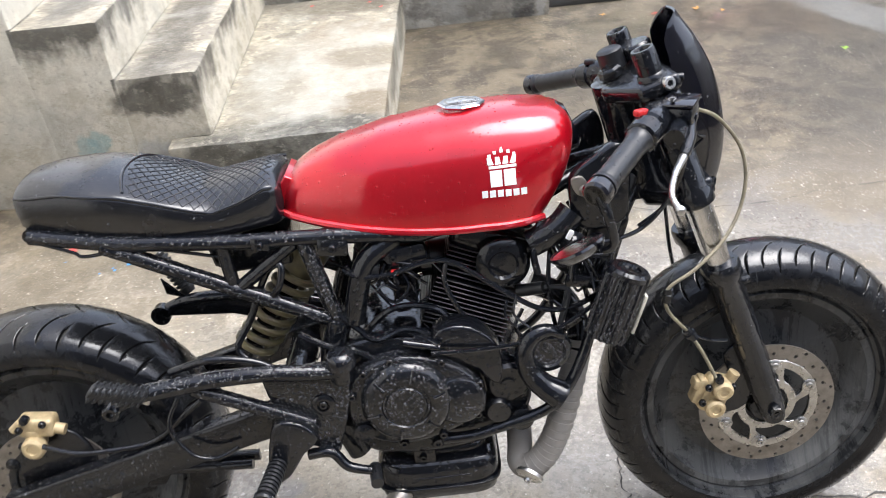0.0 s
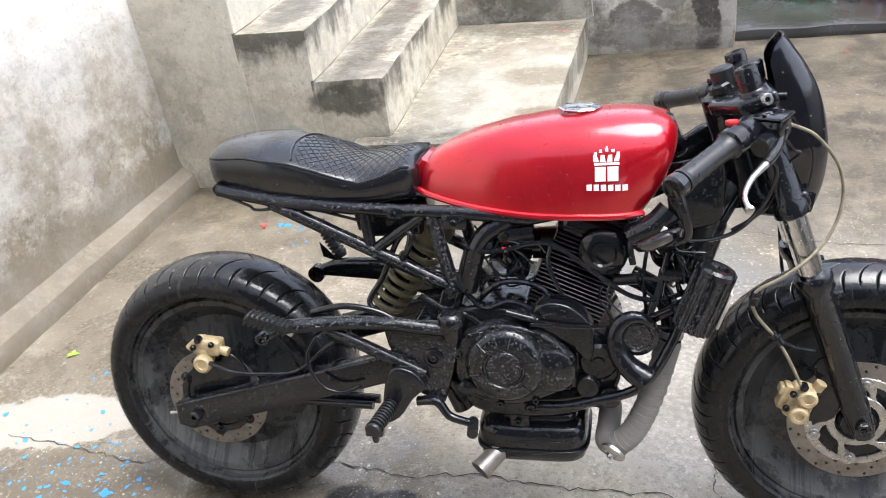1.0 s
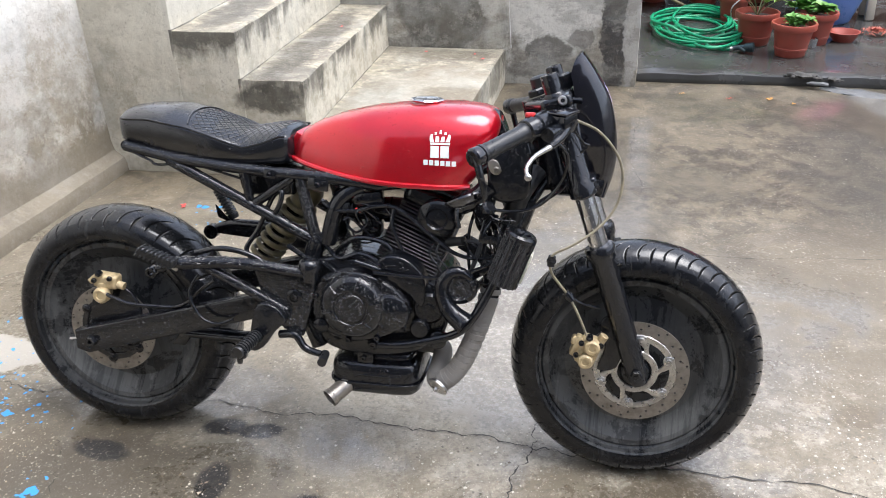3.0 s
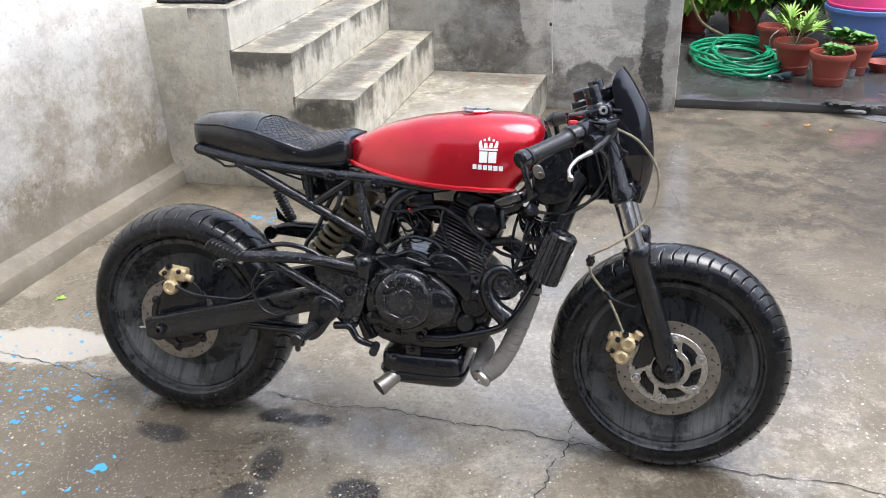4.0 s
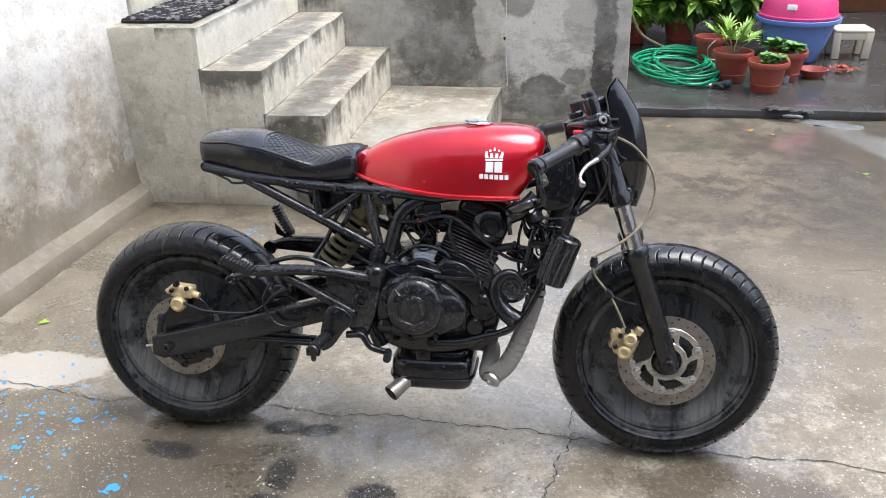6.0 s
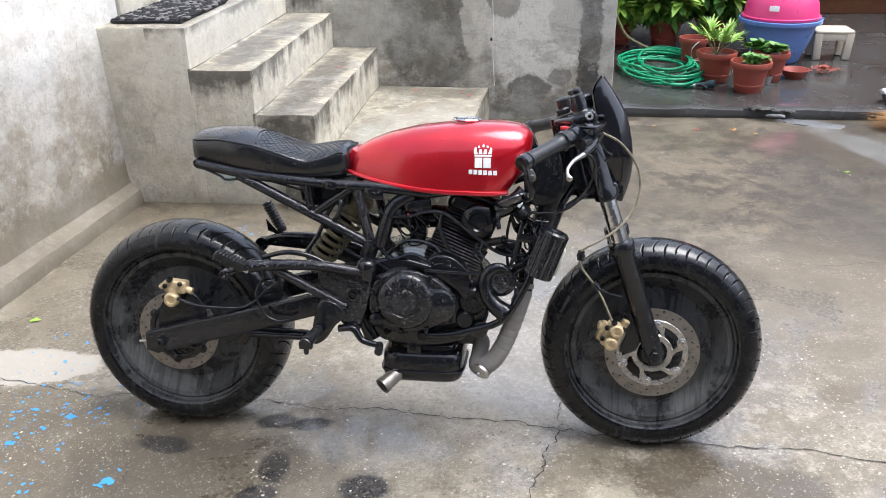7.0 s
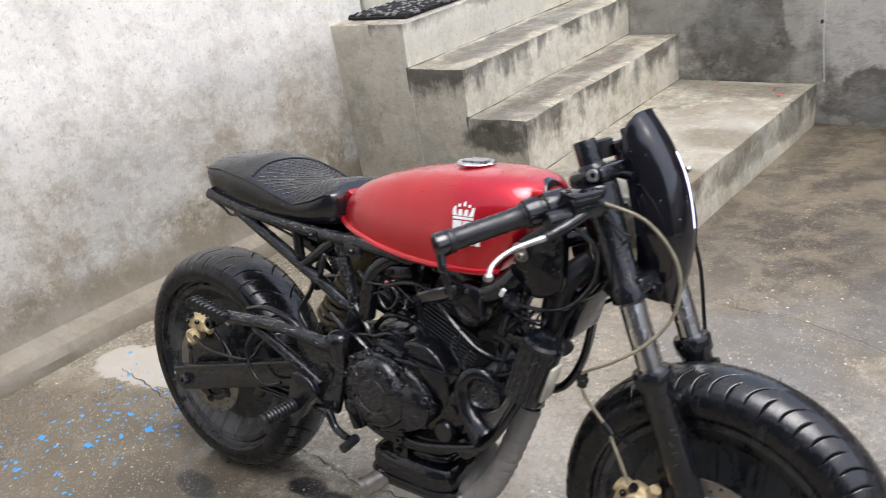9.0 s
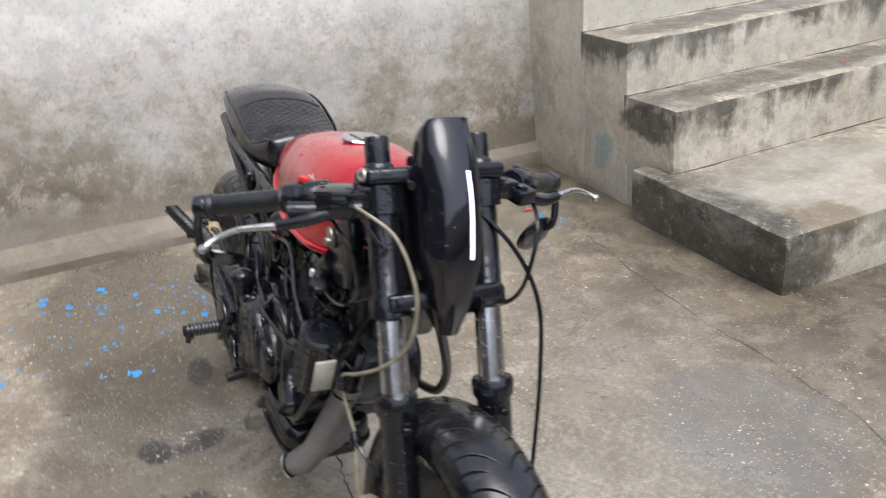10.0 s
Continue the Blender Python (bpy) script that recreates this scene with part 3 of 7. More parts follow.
def plate(outline, y0, y1, bevel=0.003):
    """A plate with its outline in x, z between two laterals, its rims rounded."""
    n = len(outline)
    area = sum(outline[i][0] * outline[(i + 1) % n][1] - outline[(i + 1) % n][0] * outline[i][1] for i in range(n))
    sgn = 1 if area > 0 else -1
    nor = []
    for i in range(n):
        a, b, c = outline[i - 1], outline[i], outline[(i + 1) % n]
        e1, e2 = Vector((b[0] - a[0], b[1] - a[1])), Vector((c[0] - b[0], c[1] - b[1]))
        n1, n2 = Vector((-e1.y, e1.x)).normalized(), Vector((-e2.y, e2.x)).normalized()
        m = (n1 + n2)
        m = m.normalized() / max(0.5, m.normalized().dot(n1)) if m.length > 1e-6 else n1
        nor.append(m * sgn)
    lo, hi = min(y0, y1), max(y0, y1)
    bv = min(bevel, (hi - lo) * 0.45)
    layers = [(lo, bv), (lo + bv * 0.12, bv * 0.5), (lo + bv * 0.45, bv * 0.12), (lo + bv, 0), (hi - bv, 0), (hi - bv * 0.45, bv * 0.12), (hi - bv * 0.12, bv * 0.5), (hi, bv)]
    bm = bmesh.new()
    rows = [[bm.verts.new((x + nor[i].x * ins, y, z + nor[i].y * ins)) for i, (x, z) in enumerate(outline)] for y, ins in layers]
    for a, b in zip(rows, rows[1:]):
        for i in range(n):
            bm.faces.new((a[i], b[i], b[(i + 1) % n], a[(i + 1) % n]))
    bm.faces.new(rows[0])
    bm.faces.new(list(reversed(rows[-1])))
    bmesh.ops.recalc_face_normals(bm, faces=bm.faces)
    return bm


def smooth_outline(pts, n=5):
    P = spline([(x, 0, z) for x, z in pts], n, True)
    return [(p.x, p.z) for p in P]


def slab(x0, x1, y0, y1, z0, z1, bevel=0.012, rough=0.004, step=0.0):
    """A block with rounded, slightly uneven edges."""
    bm = bmesh.new()
    bmesh.ops.create_cube(bm, size=1)
    bmesh.ops.scale(bm, vec=(x1 - x0, y1 - y0, z1 - z0), verts=bm.verts)
    bmesh.ops.translate(bm, vec=((x0 + x1) / 2, (y0 + y1) / 2, (z0 + z1) / 2), verts=bm.verts)
    bmesh.ops.bevel(bm, geom=list(bm.edges), offset=bevel, segments=2, profile=0.6, affect='EDGES')
    cuts = step or 0.12
    for ax, (a, b) in enumerate(((x0, x1), (y0, y1), (z0, z1))):
        k = int((b - a) / cuts)
        for i in range(1, k):
            no = [0, 0, 0]
            no[ax] = 1
            co = [0, 0, 0]
            co[ax] = a + (b - a) * i / k
            bmesh.ops.bisect_plane(bm, geom=list(bm.verts) + list(bm.edges) + list(bm.faces), plane_co=co, plane_no=no)
    for v in bm.verts:
        v.co += noise.noise_vector(v.co * 6.0) * rough
    return bm


def empty(name, m, label, category, **kw):
    ob = new(name)
    ob.empty_display_size = 0.1
    ob.matrix_world = m
    return tagged(ob, label, category, **kw)


# ---------------------------------------------------------------- ground and walls
def ground_z(x, y):
    """Height of the yard: slightly uneven, with a shallow dip in the middle where the water gathers."""
    z = 0.006 * noise.noise(Vector((x, y, 0)) * 1.4)
    return z * (0.3 if math.hypot(x, y) < 1.4 else 1.0) - 0.021 * math.exp(-((x - 0.15) / 1.05) ** 4 - (y / 0.65) ** 4)


def yard():
    bm = bmesh.new()
    bmesh.ops.create_grid(bm, x_segments=120, y_segments=120, size=3.0)
    for v in bm.verts:
        v.co.z = ground_z(v.co.x, v.co.y)
    edge = [e for e in bm.edges if e.is_boundary]
    r = bmesh.ops.extrude_edge_only(bm, edges=edge)
    for v in r["geom"]:
        if isinstance(v, bmesh.types.BMVert):
            d = Vector((v.co.x, v.co.y, 0))
            v.co = d * 20 + Vector((0, 0, -0.02))
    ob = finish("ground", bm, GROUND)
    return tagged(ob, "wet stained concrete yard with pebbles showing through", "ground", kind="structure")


yard()
LEVEL = (0.205, 0.447, 0.652, 0.84)
FRONT, BACK = 1.585, 3.12


def structure(name, bm, mat, label, category, angle=30):
    return tagged(finish(name, bm, mat, None, True, angle), label, category, kind="structure")


# left wall, a few degrees off the stairs, with a swollen footing
def left_wall(y_far, y_near, z_top):
    bm = bmesh.new()
    prof = [(0.0, -0.01), (0.0, 0.035), (-0.012, 0.065), (-0.045, 0.085), (-0.066, 0.10), (-0.076, 0.14), (-0.083, 0.22), (-0.09, 0.33)]
    k = 0
    while prof[-1][1] < z_top - 0.01:
        prof.append((-0.095 - 0.004 * k, min(prof[-1][1] + 0.13, z_top)))
        k += 1
    grid = []
    n = int((y_far - y_near) / 0.06)
    for j in range(n + 1):
        y = y_far + (y_near - y_far) * j / n
        x0 = -1.44 - 0.055 * max(0.0, 1.6 - y)
        spread = min(1.5, 0.75 + 0.45 * max(0.0, 1.6 - y))
        row = []
        for dx, z in prof:
            lump = 0.010 if z < 0.3 else 0.006
            x = x0 + dx * spread + lump * noise.noise((y * 3, z * 3, 1)) + 0.004 * noise.noise((y * 11, z * 11, 5))
            row.append(bm.verts.new((x, y, z)))
        row.append(bm.verts.new((-2.3, y, z_top)))
        row.append(bm.verts.new((-2.3, y, -0.01)))
        grid.append(row)
    for a, b in zip(grid, grid[1:]):
        for k in range(len(a) - 1):
            bm.faces.new((a[k], a[k + 1], b[k + 1], b[k]))
        bm.faces.new((a[-1], a[0], b[0], b[-1]))
    bm.faces.new(grid[0])
    bm.faces.new(list(reversed(grid[-1])))
    return structure("wall_left", bm, WALL, "weathered whitewashed plaster wall with damp stains and rounded footing", "wall")


left_wall(1.80, -4.3, 3.3)
structure("door_sill", slab(-2.2, -1.505, 1.805, 3.2, 0.5, 0.985, 0.012, 0.004), CEMENT, "low plastered door sill above the landing", "sill")
structure("wall_door", slab(-2.3, -1.56, 3.205, 7.0, 0.5, 3.3, 0.01, 0.004, 0.4), WALL, "pale plaster wall beyond the doorway", "wall")
DOORWHITE = painted("white_door_paint", (0.84, 0.84, 0.85), 0.45, amount=0.1, scale=5, bump=0.05, grime=(0.6, 0.6, 0.6))
door = tagged(finish("door_1", slab(-1.68, -1.63, 1.81, 3.2, 0.988, 3.1, 0.006, 0.0, 0.5), DOORWHITE), "white painted double door above the landing", "door", kind="structure")
for y0, y1 in ((1.87, 2.46), (2.55, 3.14)):
    part("door_panel", slab(-1.632, -1.622, y0, y1, 1.1, 2.9, 0.006, 0.0, 0.8), DOORWHITE, door)


# stairs: three steps that climb to the landing
def stairs():
    s = empty("staircase", pose(0, 0, 0), "grey cement staircase with grimy worn edges against the wall", "staircase", kind="structure")
    low = slab(-0.70, 0.065, FRONT - 0.065, BACK - 0.004, -0.02, LEVEL[0], 0.016, 0.006, 0.08)
    for v in low.verts:
        if v.co.x > -0.4:
            v.co.x += 0.05 * (v.co.y - 1.5)
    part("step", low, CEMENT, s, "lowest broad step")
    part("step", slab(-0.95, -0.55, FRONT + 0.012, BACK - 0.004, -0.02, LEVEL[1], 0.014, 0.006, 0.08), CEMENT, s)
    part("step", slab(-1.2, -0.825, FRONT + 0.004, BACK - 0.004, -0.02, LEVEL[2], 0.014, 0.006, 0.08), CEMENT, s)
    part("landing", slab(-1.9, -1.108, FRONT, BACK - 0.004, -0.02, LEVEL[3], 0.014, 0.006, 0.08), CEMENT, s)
    return s


stairs()
structure("terrace", slab(-3.2, 0.90, BACK, 7.0, -0.02, 0.825, 0.018, 0.008, 0.12), BACKWALL, "raised cement terrace with water-stained retaining wall", "terrace")
structure("garden_floor", slab(0.903, 9.0, 3.22, 9.0, -0.02, 0.06, 0.038, 0.012, 0.12), FAR_FLOOR, "wet dark grey cement floor one kerb above the yard", "floor")
structure("wall_far", slab(1.3, 9.0, 6.75, 7.0, -0.02, 3.4, 0.01, 0.0, 1.0), HOUSE, "shaded house wall behind the potted plants", "wall")
# unseen wall, added as a closure and kept low so open sky reflects
structure("wall_low", slab(-3.2, 1.29, 7.0, 7.2, -0.02, 1.5, 0.01, 0.0, 1.0), HOUSE, "unseen low wall added at the end of the terrace", "wall")
# unseen wall, added low and pale to keep reflections from this side bright
structure("wall_right", slab(5.2, 5.45, -4.3, 6.74, -0.02, 1.7, 0.01, 0.0, 1.0), WALL, "unseen pale wall added on the right of the yard", "wall")
# unseen wall, added and darkened so that black parts reflect dark
structure("wall_rear", slab(-2.2, 5.45, -4.6, -4.35, -0.02, 4.4, 0.01, 0.0, 1.0), REAR, "unseen dark wall added behind the yard for dark reflections", "wall")


# ---------------------------------------------------------------- motorcycle (x forward, y to its left, z up along its lean)
LEAN, SHIFT = 9.8, -0.026
bike = empty("motorcycle", pose(0, SHIFT, 0, -LEAN, 0, 0), "black cafe racer motorcycle with red tank, leaning on wet concrete", "motorcycle")
FW, RW = Vector((0.807, 0, 0.278)), Vector((-0.518, 0, 0.284))


def tyre(at, R, half, rim_r, pitch, name):
    """A fat tyre with cut curved grooves, long and short by turns."""
    bm = bmesh.new()
    crown = (R - rim_r) * 0.86
    prof = []
    n = 62
    for k in range(n + 1):
        a = radians(-103) + radians(206) * k / n
        y = half * math.sin(a)
        z = R - crown + crown * (abs(math.cos(a)) ** 0.92) * (1 if math.cos(a) > 0 else -1.1)
        prof.append((y, z))
    prof = [(-half * 0.84, rim_r)] + prof + [(half * 0.84, rim_r), (half * 0.6, rim_r - 0.004), (-half * 0.6, rim_r - 0.004)]
    # close steps round each groove, wide ones between
    mids = [-0.0068, -0.0048, -0.0018, 0.0018, 0.0048, 0.0068, 0.016, 0.026, 0.036]
    steps = [b * pitch / 2 + q for b in range(round(4 * math.pi / pitch)) for q in mids]
    seg = len(steps)
    rings, cut = [], set()
    for th in steps:
        ring = []
        for y, r in prof:
            d = 0.0
            s = abs(y) / half if r > R - crown * 1.05 else 1.0
            around = th + 0.34 * s - 0.19 * s * s
            if 0.06 < s < 1.0:
                q = (th + pitch / 4 + (pitch / 2 if y > 0 else 0)) / pitch
                ph, kind = (q % 1.0) * pitch, int(q) % 2
                lo, hi = ((0.08, 0.88), (0.42, 0.98))[kind]
                if lo < s < hi:
                    w = (0.0066, 0.0056)[kind] * min(1.0, (s - lo) / 0.22 + 0.40, (hi - s) / 0.16 + 0.30)
                    d = 0.0055 * max(0.0, min(1.0, (w - abs(ph - pitch / 4)) / 0.0022))
            k = (r - d) / r
            ring.append(bm.verts.new((at.x + r * k * math.cos(around), at.y + y * (1 - d * 4), at.z + r * k * math.sin(around))))
            if d > 0.002:
                cut.add(ring[-1])
        rings.append(ring)
    m = len(prof)
    for i in range(seg):
        a, b = rings[i], rings[(i + 1) % seg]
        for k in range(m):
            f = bm.faces.new((a[k], a[(k + 1) % m], b[(k + 1) % m], b[k]))
            if sum(v in cut for v in f.verts) > 1:
                f.material_index = 1
            elif all(abs(q[0]) < half * 0.86 and q[1] > R - crown * 0.8 for q in (prof[k], prof[(k + 1) % m])):
                f.material_index = 2
    return bm


def drilled_ring(at, r0, r1, sectors, thick, hole=0.0034):
    """A brake rotor with drilled holes."""
    bm = bmesh.new()
    rows = 3
    for k in range(sectors):
        for j in range(rows):
            a0, a1 = 2 * math.pi * k / sectors, 2 * math.pi * (k + 1) / sectors
            b0, b1 = r0 + (r1 - r0) * j / rows, r0 + (r1 - r0) * (j + 1) / rows
            am, bmid = (a0 + a1) / 2, (b0 + b1) / 2
            cell = [(a0, b0), (am, b0), (a1, b0), (a1, bmid), (a1, b1), (am, b1), (a0, b1), (a0, bmid)]
            out = [bm.verts.new((b * math.cos(a), 0, b * math.sin(a))) for a, b in cell]
            if (k + j) % 3 == 0:
                c = Vector((bmid * math.cos(am), 0, bmid * math.sin(am)))
                inn = [bm.verts.new(c + (v.co - c).normalized() * hole) for v in out]
                for i in range(8):
                    bm.faces.new((out[i], out[(i + 1) % 8], inn[(i + 1) % 8], inn[i]))
            else:
                bm.faces.new(out)
    bmesh.ops.remove_doubles(bm, verts=bm.verts, dist=0.0002)
    r = bmesh.ops.solidify(bm, geom=list(bm.faces), thickness=thick)
    bmesh.ops.translate(bm, vec=at, verts=bm.verts)
    return bm


def wheel(name, at, R, half, disc_y, disc_r, label):
    rr = R * 0.80
    lip = half * 0.86
    deep = min(0.048, lip - 0.014)
    prof = [(-lip - 0.004, rr + 0.004), (-lip - 0.008, rr - 0.003), (-lip - 0.003, rr - 0.010), (-lip + 0.010, rr - 0.013), (-lip + 0.014, rr - 0.019), (-lip + 0.010, rr - 0.024),
            (-lip + 0.012, rr - 0.036), (-lip + 0.020, rr - 0.041), (-lip + deep - 0.006, rr - 0.066), (-lip + deep, rr - 0.074), (-lip + deep - 0.010, 0.085), (-lip + 0.022, 0.05), (-lip + 0.012, 0.0)]
    prof2 = [(-y, r) for y, r in reversed(prof)]
    w = part(name, lathe(prof + prof2, at, seg=96), dusty_rim_material("dusty_" + name, at, rr), bike, label)
    part("tyre", tyre(at, R, half, rr, radians(6.0 if name == "front_wheel" else 7.5), name), TYRE, w, "fat black rubber tyre with slanting tread grooves", angle=85)
    for extra in (SHADE_BLACK, TREAD):
        w.children[0].data.materials.append(extra)
    hub_w = abs(disc_y) + 0.012
    part("hub", lathe([(-hub_w, 0), (-hub_w, 0.030), (-hub_w + 0.006, 0.034), (-hub_w + 0.03, 0.036), (0, 0.05), (hub_w - 0.02, 0.036), (hub_w - 0.02, 0)], at, seg=32), BLACKMETAL, w)
    d = part("brake_disc", drilled_ring(at + Vector((0, disc_y, 0)), disc_r - 0.036, disc_r, 48, 0.004), DISC, w, "drilled steel brake disc")
    # six-armed carrier with slanting windows
    alloy = ALU if name == "front_wheel" else BLACKMETAL
    car = part("disc_carrier", lathe([(disc_y - 0.004, disc_r - 0.046), (disc_y - 0.005, disc_r - 0.043), (disc_y - 0.005, disc_r - 0.032), (disc_y - 0.003, disc_r - 0.030), (disc_y + 0.004, disc_r - 0.032), (disc_y + 0.004, disc_r - 0.045)], at, seg=72, closed=True), alloy, w, "six-armed carrier of the brake disc")
    for k in range(6):
        a0 = 2 * math.pi * k / 6
        left, right = [], []
        for q in np.linspace(0.040, disc_r - 0.042, 9):
            th = a0 + 12.0 * (q - 0.05)
            hw = (0.10 + 7.0 * abs(q - 0.062)) * 0.9
            left.append((at.x + q * math.cos(th + hw), at.z + q * math.sin(th + hw)))
            right.append((at.x + q * math.cos(th - hw), at.z + q * math.sin(th - hw)))
        part("carrier_arm", plate(left + right[::-1], disc_y - 0.0045, disc_y + 0.003, 0.0012), alloy, car)
    part("carrier_ring", lathe([(disc_y - 0.004, 0.040), (disc_y - 0.005, 0.043), (disc_y - 0.005, 0.053), (disc_y - 0.003, 0.055), (disc_y + 0.004, 0.053), (disc_y + 0.004, 0.041)], at, seg=56, closed=True), alloy, car)
    for k in range(6):
        a = 2 * math.pi * k / 6 + 12.0 * 0.034
        r = 0.083
        part("rivet", join(lathe([(0, 0.0135), (0.003, 0.0130), (0.0045, 0.011), (0.0045, 0)], at + Vector((r * math.cos(a), disc_y - 0.0035, r * math.sin(a))), (0, -1, 0), 20), bolt(at + Vector((r * math.cos(a), disc_y - 0.0078, r * math.sin(a))), 0.0075, (0, -1, 0), 0.004)), alloy, w)
    return w


wheel("front_wheel", FW, 0.300, 0.067, -0.074, 0.126, "dusty black solid front wheel")
wheel("rear_wheel", RW, 0.305, 0.083, -0.096, 0.117, "dusty black solid rear wheel")

# fork: both legs, clamps and axle
FDIR = (Vector((0.817, 0, 0.262)) - Vector((0.583, 0, 0.935))).normalized()
FTOP = Vector((0.583, 0, 0.935))


def on_fork(h, y):
    """The point of the leg's axis at that height."""
    return FTOP + FDIR * ((h - FTOP.z) / FDIR.z) + Vector((0, y, 0))


for y in (-0.086, 0.086):
    leg = part("fork_tube", tube([on_fork(0.915, y), on_fork(0.52, y)], 0.0222, 24, smooth=False), CHROME, bike, "chromed fork tube")
    part("fork_top", lathe([(0.03, 0), (0.03, 0.025), (0.04, 0.026), (0.215, 0.0255), (0.222, 0.031), (0.246, 0.031), (0.252, 0.022)], on_fork(0.935, y), FDIR, 28), BLACK, leg, "black upper fork cover")
    part("fork_slider", lathe([(0.368, 0.022), (0.368, 0.032), (0.374, 0.035), (0.396, 0.034), (0.404, 0.0285), (0.62, 0.0265), (0.66, 0.026), (0.70, 0.024), (0.722, 0.019), (0.724, 0)], on_fork(0.935, y), FDIR, 28), BLACK, leg, "black lower fork leg spotted with rain")
    part("fork_cap", lathe([(-0.030, 0), (-0.030, 0.010), (-0.050, 0.011), (-0.054, 0.013), (-0.054, 0.018), (-0.050, 0.0195), (-0.014, 0.0195), (-0.010, 0.023), (0.0, 0.024)], on_fork(0.912, y), FDIR, 28), BLACKMETAL, leg, "tall hollow black fork cap")
    s = 1 if y > 0 else -1
    part("axle_bolt", bolt(on_fork(0.285, y) + Vector((0, s * 0.024, 0)), 0.014, (0, s, 0), 0.012), BLACKMETAL, leg)
    part("reflector_lug", lathe([(0, 0), (0, 0.007), (0.014, 0.007), (0.016, 0.005), (0.016, 0)], on_fork(0.545, y) + Vector((0.026, 0, 0)), (1, 0, 0.3), 12), BLACK, leg)
part("axle", tube([FW + Vector((0.004, -0.12, -0.002)), FW + Vector((0.004, 0.12, -0.002))], 0.010, 16, smooth=False), BLACKMETAL, bike)


def clamp(h, t, name, half=0.118):
    c = on_fork(h, 0)
    pts = [(0.035, -half), (0.035, half), (-0.03, half), (-0.075, 0.04), (-0.075, -0.04), (-0.03, -half)]
    bm = bmesh.new()
    lo = [bm.verts.new((x, y, -t / 2)) for x, y in pts]
    hi = [bm.verts.new((x, y, t / 2)) for x, y in pts]
    bm.faces.new(lo)
    bm.faces.new(hi)
    for i in range(6):
        bm.faces.new((lo[i], lo[(i + 1) % 6], hi[(i + 1) % 6], hi[i]))
    bmesh.ops.recalc_face_normals(bm, faces=bm.faces)
    bmesh.ops.bevel(bm, geom=list(bm.edges), offset=0.008, segments=3, profile=0.5, affect='EDGES')
    tilt = math.degrees(math.atan2(-FDIR.x, -FDIR.z))
    bmesh.ops.transform(bm, matrix=pose(c.x, c.y, c.z, 0, tilt, 0), verts=bm.verts)
    return part(name, bm, BLACKMETAL, bike)


top_clamp = clamp(0.905, 0.026, "top_clamp")
clamp(0.722, 0.030, "lower_clamp", 0.098)
part("clamp_bolt", bolt((0.606, -0.112, 0.912), 0.011, (0.2, -1, 0.2), 0.01), ALU, top_clamp, "bright pinch bolt")
part("stem_nut", lathe([(0, 0.02), (0.012, 0.02), (0.016, 0.016), (0.016, 0)], (0.545, 0, 0.905), (-0.33, 0, 0.94), 6), BLACKMETAL, top_clamp)
part("instrument_pod", join(lathe([(0, 0), (0, 0.026), (0.03, 0.028), (0.034, 0.024), (0.034, 0)], (0.60, 0.035, 0.918), (-0.3, 0, 0.95), 24), box((0.05, 0.09, 0.02), pose(0.60, 0.0, 0.905, 0, -15, 0), 0.005)), BLACK, bike, "small black instrument block")
part("ignition_lock", lathe([(0, 0), (0, 0.022), (0.03, 0.022), (0.034, 0.017), (0.034, 0)], (0.555, 0.025, 0.914), (-0.3, 0, 0.95), 20), GRIP, bike)
part("steering_head", tube([(0.545, 0, 0.90), (0.600, 0, 0.70)], 0.036, 20, smooth=False), BLACKMETAL, bike)


